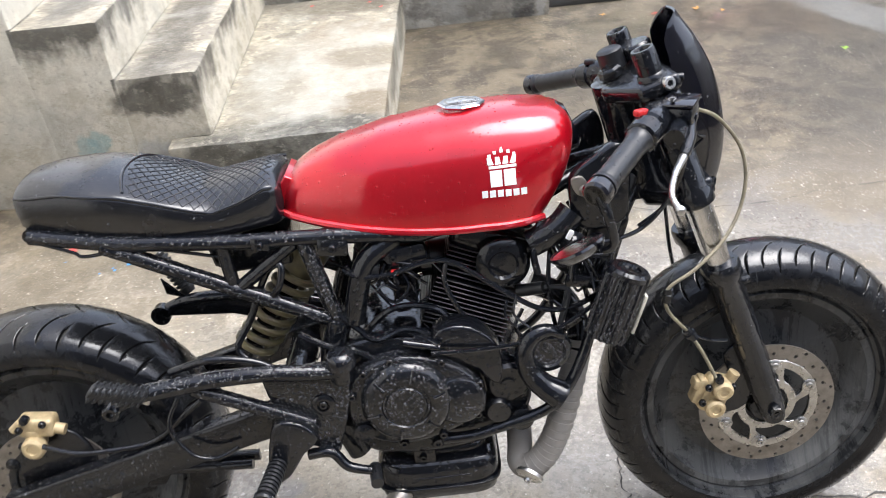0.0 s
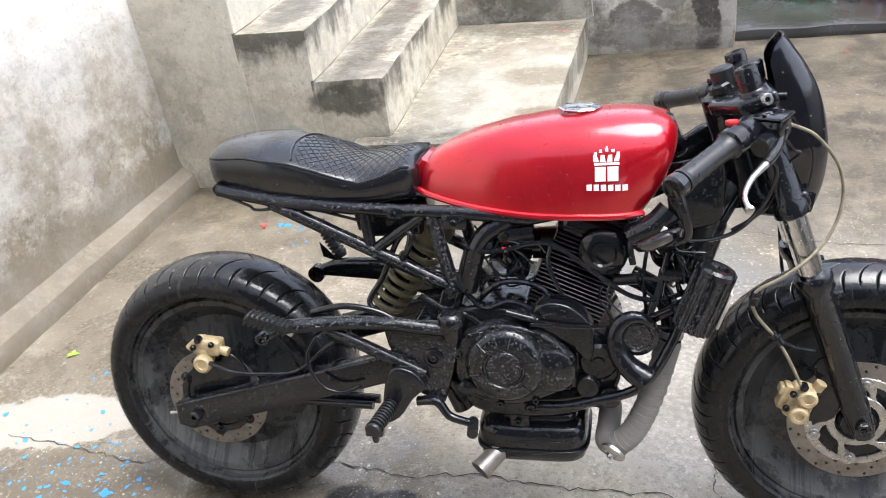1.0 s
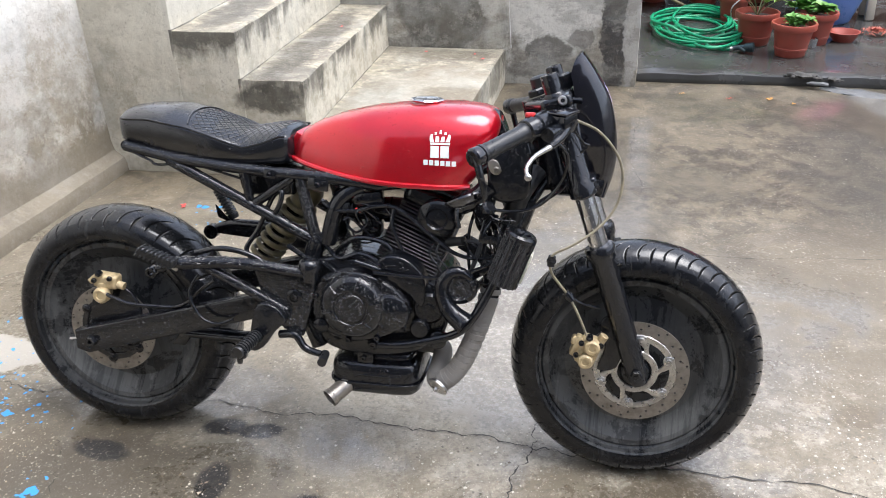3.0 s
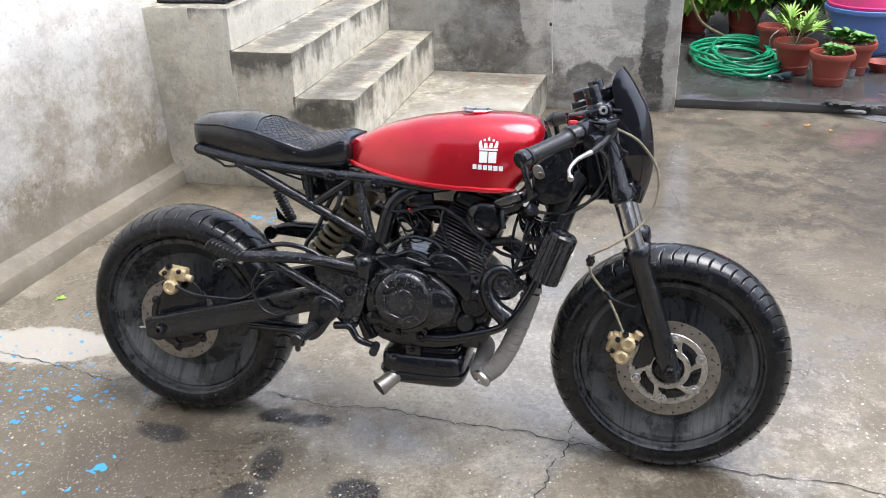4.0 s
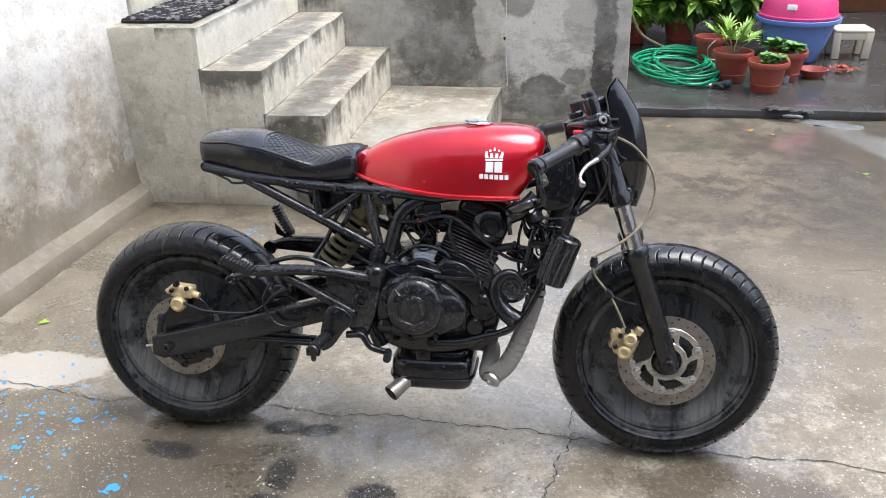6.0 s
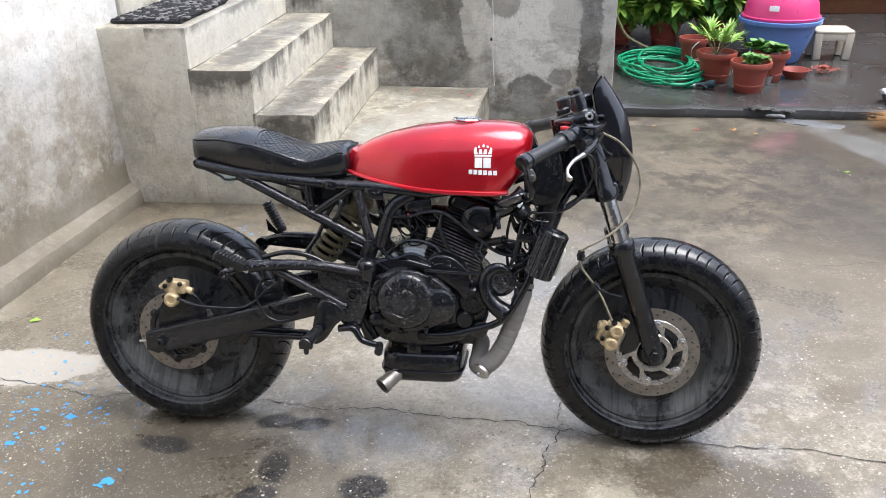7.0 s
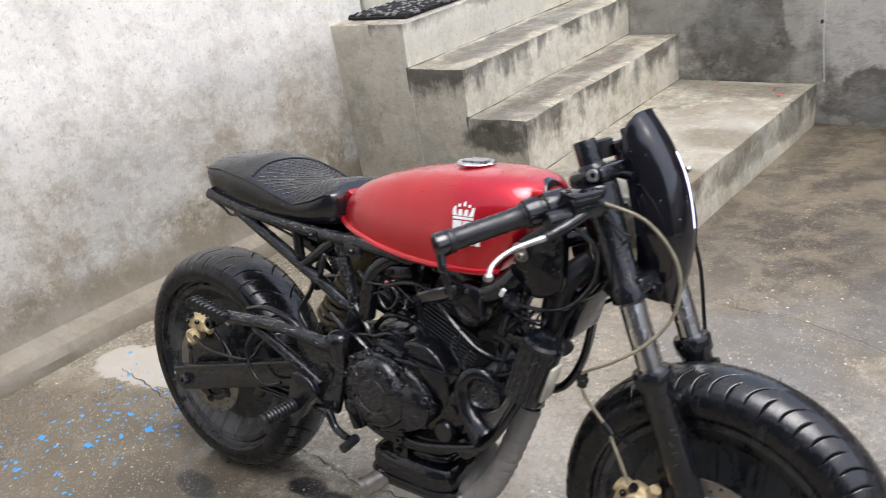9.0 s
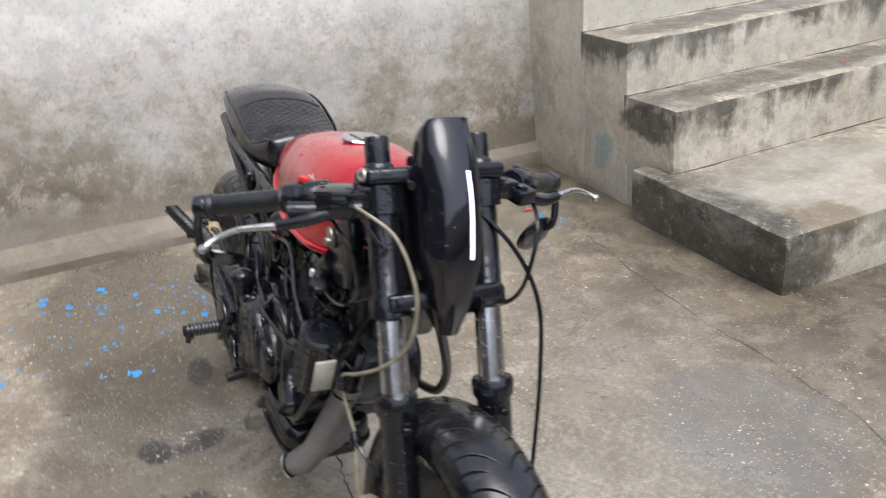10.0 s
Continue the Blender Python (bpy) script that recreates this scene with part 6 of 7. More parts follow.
part("panel_tab", join(plate(smooth_outline([(0.452, 0.775), (0.47, 0.778), (0.482, 0.755), (0.472, 0.745), (0.458, 0.752)], 3), -0.120, -0.113, 0.002), bolt((0.471, -0.12, 0.757), 0.008)), DISC, bike, "dull steel bolted tab")
part("air_scoop", tube([(0.385, -0.10, 0.665), (0.43, -0.105, 0.69), (0.455, -0.10, 0.715)], 0.024, 18), BLACK, bike)
part("indicator", join(lathe([(-0.02, 0.012), (-0.012, 0.018), (0.015, 0.018), (0.02, 0.012), (0.02, 0)], (0.45, -0.125, 0.665), (0.6, -0.4, 0.6), 18)), BLACK, bike)
# white chip that stands for a glint near the mirror
part("tie_clip", box((0.008, 0.006, 0.016), pose(0.443, -0.14, 0.690, 0, 30, 0), 0.001), WHITE, bike, "small white chip painted as a glint")
part("wiring_loom", tube([(0.56, -0.03, 0.74), (0.52, -0.07, 0.69), (0.50, -0.06, 0.60), (0.52, -0.04, 0.56)], [0.02, 0.025, 0.022, 0.015], 12), GRIP, bike)
part("coil_block", box((0.07, 0.12, 0.10), pose(0.515, 0, 0.64, 0, 18, 0), 0.012), BLACK, bike)

# regulator can on the right of the downtube
rc, rd = Vector((0.532, -0.150, 0.613)), Vector((-0.34, -0.02, -0.94)).normalized()
prof_can = []
bm = bmesh.new()
for j, t in enumerate((0.0, 0.112)):
    for k in range(72):
        a = 2 * math.pi * k / 72
        r = 0.034 + (0.003 if k % 4 < 2 else 0.0)
        u = Vector((0.94, 0, -0.34))
        v = Vector((0, 1, 0))
        bm.verts.new(rc + rd * t + u * (math.cos(a) * r) + v * (math.sin(a) * r))
bm.verts.ensure_lookup_table()
for k in range(72):
    bm.faces.new((bm.verts[k], bm.verts[(k + 1) % 72], bm.verts[72 + (k + 1) % 72], bm.verts[72 + k]))
bm.faces.new([bm.verts[k] for k in range(72)])
bm.faces.new([bm.verts[72 + k] for k in range(72)])
can = part("regulator", bm, BLACK, bike, "ribbed black canister with a pale front plate", angle=25)
part("can_lid", lathe([(0, 0.037), (-0.008, 0.037), (-0.013, 0.032), (-0.013, 0.02), (-0.009, 0.018), (-0.009, 0)], rc, rd, 32), BLACK, can)
part("front_plate", box((0.006, 0.036, 0.072), pose(rc.x + 0.016, rc.y, rc.z - 0.068, 0, 20, 0), 0.002), CREAM, can, "pale worn plate")
part("can_bracket", box((0.09, 0.016, 0.022), pose(0.480, -0.115, 0.592, 0, 8, 0), 0.005), BLACK, can)

# horn
horn = part("horn", lathe([(-0.01, 0), (-0.01, 0.036), (0.0, 0.041), (0.016, 0.041), (0.024, 0.037), (0.027, 0.028), (0.023, 0.025), (0.022, 0.015), (0.026, 0)], (0.396, -0.125, 0.482), (0.1, -1, 0), 36), BLACK, bike, "black snail horn")
part("horn_trumpet", tube([(0.424, -0.140, 0.505), (0.399, -0.145, 0.522), (0.372, -0.148, 0.515), (0.356, -0.150, 0.488), (0.363, -0.152, 0.450), (0.385, -0.156, 0.422), (0.410, -0.162, 0.405)], [0.008, 0.012, 0.015, 0.017, 0.019, 0.022, 0.026], 18), BLACK, horn, "curled trumpet of the horn")
part("horn_mouth", lathe([(0.0, 0.0), (0.001, 0.019), (0.004, 0.0245), (0.006, 0.026), (0.002, 0.027), (-0.004, 0.025)], (0.411, -0.1625, 0.404), (0.80, -0.17, -0.52), 24), BLACK, horn)
part("horn_bracket", box((0.05, 0.008, 0.016), pose(0.44, -0.11, 0.51, 0, -30, 0), 0.003), BLACK, horn)

# exhaust
exh = part("header_pipe", join(tube([(0.459, -0.078, 0.44), (0.440, -0.095, 0.38), (0.412, -0.115, 0.305), (0.385, -0.128, 0.26), (0.356, -0.135, 0.236)], 0.0235, 20),
                              tube([(0.356, -0.135, 0.236), (0.338, -0.115, 0.234), (0.342, -0.08, 0.255), (0.34, -0.04, 0.278), (0.30, -0.03, 0.285), (0.24, -0.03, 0.27)], 0.0235, 20)), WRAP, bike, "cloth-wrapped grey exhaust header")
part("header_top", tube([(0.385, -0.030, 0.56), (0.440, -0.042, 0.53), (0.462, -0.062, 0.485), (0.459, -0.078, 0.438)], 0.021, 18), BLACKMETAL, exh, "sooty black upper header")
hp = spline([(0.462, -0.07, 0.46), (0.440, -0.095, 0.38), (0.412, -0.115, 0.305), (0.385, -0.128, 0.26), (0.356, -0.135, 0.236)], 8)
for k in range(1, len(hp) - 1, 2):
    part("wrap_band", lathe([(-0.007, 0.0232), (-0.0065, 0.0243), (0.0055, 0.0252), (0.007, 0.0232)], hp[k], hp[k + 1] - hp[k - 1] + Vector((0.002, 0.002, 0)), 20), WRAP, exh)
part("header_end", join(lathe([(0, 0.026), (0.006, 0.026), (0.010, 0.02), (0.010, 0)], (0.352, -0.147, 0.231), (-0.5, -0.7, -0.5), 20), bolt((0.347, -0.154, 0.226), 0.007, (-0.5, -0.7, -0.5), 0.008)), ALU, exh, "bare bolted flange")


def rounded(cx, cy, sx, sy, z0, z1, bevel, power=5.0):
    """An upright-sided block with generously rounded corners in plan."""
    pts = []
    for k in range(48):
        a = 2 * math.pi * k / 48
        u, v = math.cos(a), math.sin(a)
        pts.append((sx * math.copysign(abs(u) ** (2 / power), u), sy * math.copysign(abs(v) ** (2 / power), v)))
    bm = plate(pts, 0.0, z1 - z0, bevel)
    bmesh.ops.transform(bm, matrix=pose(cx, cy, z0, 90, 0, 0), verts=bm.verts)
    return bm


muf = part("muffler", join(rounded(0.186, -0.040, 0.113, 0.098, 0.178, 0.270, 0.026), rounded(0.20, -0.04, 0.080, 0.075, 0.25, 0.287, 0.012)), BLACK, bike, "black underslung box muffler")
part("muffler_seam", rounded(0.186, -0.040, 0.118, 0.103, 0.209, 0.216, 0.002), BLACK, muf, "folded seam round the muffler")
part("muffler_rib", rounded(0.195, -0.040, 0.08, 0.1, 0.232, 0.238, 0.002), BLACK, muf)
part("tailpipe", lathe([(0, 0.021), (0.055, 0.0215), (0.056, 0.0235), (0.066, 0.0235), (0.066, 0.0205), (0.05, 0.0195)], (0.122, -0.118, 0.204), (-0.60, -0.68, -0.42), 28), DISC, muf, "bare steel tail pipe")
# black disc just inside the pipe, for the shade in its mouth
part("pipe_dark", lathe([(0.052, 0.0), (0.052, 0.0202), (0.048, 0.0202)], (0.122, -0.118, 0.204), (-0.60, -0.68, -0.42), 20), SHADE_BLACK, muf)
part("muffler_bracket", join(box((0.04, 0.006, 0.05), pose(0.165, -0.125, 0.275, 0, 0, 0), 0.003), bolt((0.162, -0.128, 0.278), 0.007)), BLACKMETAL, muf)


# rain drops standing on the wet paint
def drops(owner, count, seed, mat=RAIN, size=(0.0008, 0.0024)):
    me = owner.data
    me.calc_loop_triangles()
    tris = [(t.area, t) for t in me.loop_triangles if t.normal.z > -0.2 and t.normal.y < 0.55]
    if not tris:
        return
    r2 = random.Random(seed)
    picks = r2.choices([t for _, t in tris], [a for a, _ in tris], k=count)
    vs, fs = [], []
    for t in picks:
        a, b = r2.random(), r2.random()
        if a + b > 1:
            a, b = 1 - a, 1 - b
        p0, p1, p2 = (me.vertices[i].co for i in t.vertices)
        c = p0 + (p1 - p0) * a + (p2 - p0) * b
        n = t.normal.copy()
        u = n.orthogonal().normalized()
        v = n.cross(u)
        r = r2.uniform(*size) * (1.4 if r2.random() < 0.1 else 1.0)
        k0 = len(vs)
        for ring, (rr, hh) in enumerate(((1.0, 0.0), (0.75, 0.38))):
            for k in range(6):
                q = 2 * math.pi * k / 6
                vs.append(c + (u * math.cos(q) + v * math.sin(q)) * r * rr + n * r * hh)
        vs.append(c + n * r * 0.55)
        for k in range(6):
            k2 = (k + 1) % 6
            fs.append((k0 + k, k0 + k2, k0 + 6 + k2, k0 + 6 + k))
            fs.append((k0 + 6 + k, k0 + 6 + k2, k0 + 12))
    m2 = bpy.data.meshes.new("rain_film")
    m2.from_pydata(vs, [], fs)
    m2.materials.append(mat)
    for f in m2.polygons:
        f.use_smooth = True
    ob = new("rain_film", m2)
    ob.parent = owner if owner.parent is bike else owner.parent
    tagged(ob, kind="stuff")


drops(brk, 1500, 1)
drops(swing, 900, 2)
drops(cover, 620, 3)
for o in list(cover.children):
    if o.name.startswith("clutch_dome"):
        drops(o, 420, 4)
    if o.name.startswith("pump_dome"):
        drops(o, 90, 5)
drops(fair, 140, 6, RAIN, (0.0006, 0.0015))
drops(muf, 320, 7)
drops(eng, 620, 8)
drops(tank, 650, 9, RAINRED, (0.0006, 0.0015))
drops(seat, 200, 10)
for o in list(bike.children):
    if o.name.startswith(("seat_rail", "seat_brace", "frame_leg", "regulator", "horn")) and o.type == 'MESH':
        drops(o, 420, len(o.name))
    if o.name.startswith("fork_tube"):
        for q in list(o.children):
            if q.name.startswith("fork_slider"):
                drops(q, 120, 12, RAIN, (0.0006, 0.0015))


# ---------------------------------------------------------------- small things in the yard
def crack(pts, width, seed):
    """A ragged dark crack in the concrete."""
    rnd = random.Random(seed)
    P = spline([(x, y + 0.03 * math.exp(-((x - 0.15) / 1.05) ** 4 - (y / 0.65) ** 4), 0) for x, y in pts], 14)
    bm = bmesh.new()
    prev = None
    off = 0.0
    for i, p in enumerate(P):
        off = off * 0.7 + rnd.uniform(-1, 1) * 0.010
        d = (P[min(i + 1, len(P) - 1)] - P[max(i - 1, 0)]).normalized()
        n = Vector((-d.y, d.x, 0))
        w = width * 0.7 * rnd.uniform(0.2, 1.0)
        c = p + n * off
        cur = []
        for s in (-1, 1):
            q = c + n * s * w
            cur.append(bm.verts.new((q.x, q.y, ground_z(q.x, q.y) + 0.0022)))
        if prev:
            bm.faces.new((prev[0], prev[1], cur[1], cur[0]))
        prev = cur
    return bm


CRACKMAT = painted("crack_dirt", (0.03, 0.027, 0.022), 0.7, amount=0.3)
for i, (pts, w) in enumerate(((((-1.30, 0.06), (-1.05, 0.02), (-0.85, 0.0), (-0.60, 0.03)), 0.0028), (((-0.42, 0.03), (-0.17, 0.006), (0.10, 0.0), (0.35, -0.02), (0.57, -0.035), (0.72, -0.045), (1.05, -0.06), (1.38, -0.08), (1.9, -0.12)), 0.0035),
                              (((0.57, -0.03), (0.535, -0.15), (0.50, -0.27), (0.45, -0.42), (0.40, -0.62)), 0.004), (((0.565, -0.03), (0.585, 0.08), (0.60, 0.22)), 0.003),
                              (((-0.66, 1.30), (0.03, 1.213), (0.58, 1.22), (1.10, 1.09), (1.65, 1.15), (2.4, 1.25)), 0.0022), (((-0.70, -0.20), (-0.62, -0.32), (-0.60, -0.45)), 0.0016),
                              (((0.90, 1.62), (0.86, 2.1), (0.93, 2.7), (0.90, 3.05)), 0.0014))):
    tagged(finish("crack", crack(pts, w, i), CRACKMAT), "jagged dark crack in the wet concrete", "crack", "cracks in the yard", "structure")

BLUE = painted("blue_paint_fleck", (0.03, 0.24, 0.56), 0.4, amount=0.3, scale=80, grime=(0.1, 0.2, 0.3))


def fleck(bm, x, y, r, rnd):
    n = rnd.randint(6, 9)
    a0 = rnd.uniform(0, 6)
    st = rnd.uniform(0.45, 1.0)
    vs = []
    for k in range(n):
        a = 2 * math.pi * k / n
        q = r * rnd.uniform(0.5, 1.15)
        dx, dy = q * math.cos(a), q * st * math.sin(a)
        px, py = x + dx * math.cos(a0) - dy * math.sin(a0), y + dx * math.sin(a0) + dy * math.cos(a0)
        vs.append(bm.verts.new((px, py, ground_z(px, py) + 0.0018)))
    bm.faces.new(vs)


rnd = random.Random(11)
for x, y, r in ((-0.897, -0.105, 0.026), (-0.925, -0.10, 0.014), (-1.018, -0.084, 0.018), (-0.650, -0.365, 0.028), (-0.665, -0.385, 0.016), (-0.93, 1.245, 0.035), (-0.85, 1.25, 0.018), (-1.307, -0.60, 0.035), (-1.287, -0.40, 0.03), (-1.05, 0.30, 0.016), (-0.95, -0.17, 0.016), (-1.0, -0.25, 0.02), (-1.18, -0.30, 0.022), (-1.22, -0.52, 0.028), (-0.80, -0.75, 0.03), (-0.88, -0.78, 0.04), (-1.1, -0.42, 0.02)):
    bm = bmesh.new()
    for _ in range(4):
        fleck(bm, x + rnd.uniform(-r, r) * 0.7, y + rnd.uniform(-r, r) * 0.3, r * rnd.uniform(0.3, 0.65), rnd)
    tagged(finish("paint_fleck", bm, BLUE, smooth=False), "splash of bright blue paint on the concrete", "paint splash", "blue paint splashes", "structure")
bm = bmesh.new()
for _ in range(340):
    x, y = rnd.gauss(-1.05, 0.17), rnd.gauss(-0.22, 0.26)
    if x > -1.5 and math.hypot(x + 0.52, y) > 0.2:
        fleck(bm, x, y, 0.0015 + 0.0095 * rnd.random() ** 2.0, rnd)
for _ in range(18):
    fleck(bm, rnd.gauss(-0.85, 0.1), rnd.gauss(1.2, 0.08), rnd.uniform(0.003, 0.01), rnd)
tagged(finish("paint_spatter", bm, BLUE, smooth=False), "scattered small specks of blue paint", "paint specks", kind="stuff")


# fallen petals and leaves
def petal(x, y, z, size, mat, label, seed):
    r2 = random.Random(seed)
    bm = bmesh.new()
    for k in range(4):
        a = r2.uniform(0, 6.3)
        d = Vector((math.cos(a), math.sin(a), 0))
        n = Vector((-d.y, d.x, 0))
        o = Vector((x, y, z + 0.003))
        vs = [o, o + d * size * 0.5 + n * size * 0.3 + Vector((0, 0, size * 0.25)), o + d * size + Vector((0, 0, size * 0.15)), o + d * size * 0.5 - n * size * 0.3 + Vector((0, 0, size * 0.2))]
        bm.faces.new([bm.verts.new(v) for v in vs])
    return tagged(finish("petal", bm, mat), label, "petal", "fallen petals")


PINK = painted("fallen_petal", (0.62, 0.08, 0.07), 0.5, amount=0.2)
AMBER = painted("fallen_leaf", (0.60, 0.30, 0.06), 0.5, amount=0.2)
LIME = painted("green_leaf_bit", (0.30, 0.55, 0.05), 0.5, amount=0.1)
for i, (x, y, z, s) in enumerate(((-1.0, 1.235, 0, 0.022), (-0.66, 2.55, 0.447, 0.016), (-0.02, 2.95, 0.207, 0.02), (0.05, 2.86, 0.207, 0.018), (-0.3, 2.98, 0.207, 0.018), (1.40, 2.95, 0, 0.02), (-0.95, 2.3, 0.652, 0.012))):
    petal(x, y, z + (ground_z(x, y) if z == 0 else 0), s, PINK, "small fallen red petal", i)
for i, (x, y, s) in enumerate(((1.15, 3.02, 0.024), (1.62, 2.95, 0.026), (1.72, 2.88, 0.02))):
    petal(x, y, ground_z(x, y), s, AMBER, "small fallen orange leaf", 20 + i)
for i, (x, y, s) in enumerate(((-1.32, 0.42, 0.022), (2.05, 2.25, 0.02))):
    petal(x, y, ground_z(x, y), s, LIME, "small bright green leaf scrap", 30 + i)

# kerb crumbs and spilled cement at the edge of the garden floor
RUBBLE = painted("broken_cement", (0.045, 0.042, 0.037), 0.7, amount=0.6, scale=30, bump=0.8)
PALECEM = painted("spilled_cement", (0.11, 0.113, 0.112), 0.5, amount=0.7, scale=12, bump=0.5, grime=(0.09, 0.09, 0.09))


def lump(x, y, z, sx, sy, sz, seed, turn=0):
    bm = bmesh.new()
    bmesh.ops.create_icosphere(bm, subdivisions=3, radius=1.0)
    for v in bm.verts:
        v.co *= 1 + 0.28 * noise.noise(v.co * 1.7 + Vector((seed * 7.1, 0, 0))) + 0.1 * noise.noise(v.co * 5 + Vector((seed, 3, 0)))
        v.co.z = max(v.co.z, -0.35)
    bmesh.ops.transform(bm, matrix=pose(x, y, z, 0, 0, turn) @ Matrix.Diagonal((sx, sy, sz, 1)), verts=bm.verts)
    return bm


def heap(name, x, y, z, sx, sy, n, lo, hi, seed, turn, mat, label, category):
    """Crumbs scattered along a short line."""
    r3 = random.Random(seed)
    bits = []
    for k in range(n):
        u, v = r3.uniform(-1, 1), r3.uniform(-1, 1)
        s = r3.uniform(lo, hi) * (1.15 - 0.6 * abs(u))
        ca, sa = math.cos(radians(turn)), math.sin(radians(turn))
        bits.append(lump(x + u * sx * ca - v * sy * sa, y + u * sx * sa + v * sy * ca, z + s * 0.12, s * r3.uniform(0.8, 1.5), s * r3.uniform(0.6, 1.0), s * r3.uniform(0.35, 0.6), seed + k, r3.uniform(0, 180)))
    return tagged(finish(name, join(*bits), mat), label, category)


heap("rubble", 1.83, 3.22, 0.057, 0.10, 0.025, 16, 0.010, 0.034, 2, -12, RUBBLE, "dark crumbled cement lumps on the kerb edge", "rubble")
heap("rubble", 1.98, 3.20, 0.050, 0.06, 0.02, 9, 0.008, 0.022, 35, -20, RUBBLE, "dark crumbled cement lumps on the kerb edge", "rubble")
tagged(finish("cement_bit", lump(1.90, 3.17, 0.030, 0.060, 0.014, 0.014, 3, -8), PALECEM), "pale slab of broken cement beside the kerb", "rubble")
ramp = lump(2.10, 3.13, -0.003, 0.20, 0.07, 0.012, 8, -20)
bmesh.ops.subdivide_edges(ramp, edges=list(ramp.edges), cuts=1)
for v in ramp.verts:
    v.co += noise.noise_vector(v.co * 25) * 0.012 * (1 if v.co.z > 0 else 0)
tagged(finish("cement_spill", ramp, PALECEM), "rough ramp of spilled grey cement at the kerb", "cement")


# thin cord down the terrace wall
cord = tagged(finish("wall_cord", tube([(0.158, BACK - 0.010, 0.835), (0.166 + 0.002, BACK - 0.012, 0.62), (0.168 - 0.001, BACK - 0.010, 0.42), (0.176 + 0.003, BACK - 0.012, 0.212)], 0.0024, 6), painted("white_cord", (0.62, 0.61, 0.58), 0.6, amount=0.4, scale=30)), "thin white cord hanging down the stained terrace wall", "cord")
part("knot", lathe([(-0.012, 0), (-0.008, 0.006), (0.0, 0.0075), (0.008, 0.006), (0.012, 0)], (0.158, BACK - 0.014, 0.50), (0, 0, 1), 10), GRIP, cord, "dark knot of tape")


# ---- plants, pots, tubs
TERRA = painted("terracotta_plastic", (0.30, 0.058, 0.036), 0.4, amount=0.5, scale=12, grime=(0.2, 0.07, 0.05), bump=0.2)
SOIL = painted("dark_soil", (0.03, 0.022, 0.016), 0.9, amount=0.6, scale=40, bump=1.0)
LEAF = painted("palm_leaf_green", (0.25, 0.42, 0.065), 0.4, amount=0.5, scale=15, grime=(0.15, 0.30, 0.04), bump=0.1)
LEAF2 = painted("broad_leaf_green", (0.115, 0.28, 0.05), 0.4, amount=0.6, scale=12, grime=(0.07, 0.20, 0.035), bump=0.1)
LEAF3 = painted("shrub_leaf_green", (0.07, 0.17, 0.04), 0.45, amount=0.6, scale=10, grime=(0.02, 0.06, 0.015), bump=0.1)
STEM = painted("plant_stem", (0.12, 0.13, 0.05), 0.6, amount=0.5)


def pot(x, y, z, r, h, label, kind="flower_pot"):
    ob = empty(kind, pose(x, y, z), label, "plant pot" if kind == "flower_pot" else "potted plant")
    prof = [(0, 0), (0, r * 0.62), (0.008, r * 0.66), (h * 0.22, r * 0.71), (h * 0.23, r * 0.735), (h * 0.27, r * 0.735), (h * 0.28, r * 0.715), (h * 0.80, r * 0.87), (h * 0.81, r * 0.98), (h * 0.84, r), (h * 0.97, r * 1.01), (h, r * 0.985), (h, r * 0.90), (h * 0.83, r * 0.84), (h * 0.8, 0)]
    part("pot", lathe(prof, (0, 0, 0), (0, 0, 1), 40), TERRA, ob)
    part("soil", lathe([(h * 0.84, 0), (h * 0.86, r * 0.5), (h * 0.83, r * 0.83)], (0, 0, 0), (0, 0, 1), 28), SOIL, ob)
    return ob


def blade(bm, o, d, up, L, w, droop=0.25, n=5, fold=0.2):
    """One curved leaf."""
    d = d.normalized()
    side = d.cross(up).normalized()
    upv = side.cross(d).normalized()
    prev = None
    for i in range(n + 1):
        t = i / n
        c = o + d * L * t + upv * (fold * L * t - droop * L * t * t)
        ww = w * math.sin(math.pi * min(t * 0.9 + 0.08, 1.0)) ** 0.8
        cur = [bm.verts.new(c - side * ww + upv * ww * 0.25), bm.verts.new(c), bm.verts.new(c + side * ww + upv * ww * 0.25)]
        if prev:
            bm.faces.new((prev[0], prev[1], cur[1], cur[0]))
            bm.faces.new((prev[1], prev[2], cur[2], cur[1]))
        prev = cur


def fan_palm(ob, h, rnd):
    for k in range(9):
        a = 2 * math.pi * k / 9 + rnd.uniform(-0.3, 0.3)
        L = rnd.uniform(0.10, 0.20)
        el = rnd.uniform(0.5, 1.2)
        out = Vector((math.cos(a) * math.cos(el), math.sin(a) * math.cos(el), math.sin(el)))
        base = Vector((0, 0, h * 0.85))
        tip = base + out * L
        st = part("stem", tube([base, base + out * L * 0.5 + Vector((0, 0, 0.01)), tip], 0.003, 6, 4), STEM, ob)
        bm = bmesh.new()
        side = out.cross(Vector((0, 0, 1))).normalized()
        for j in range(11):
            b = -1.25 + 2.5 * j / 10
            d = out * math.cos(b) + side * math.sin(b)
            blade(bm, tip, d + Vector((0, 0, 0.15)), Vector((0, 0, 1)), rnd.uniform(0.11, 0.15), 0.009, 0.30, 4)
        part("leaf", bm, LEAF, st, smooth=False)


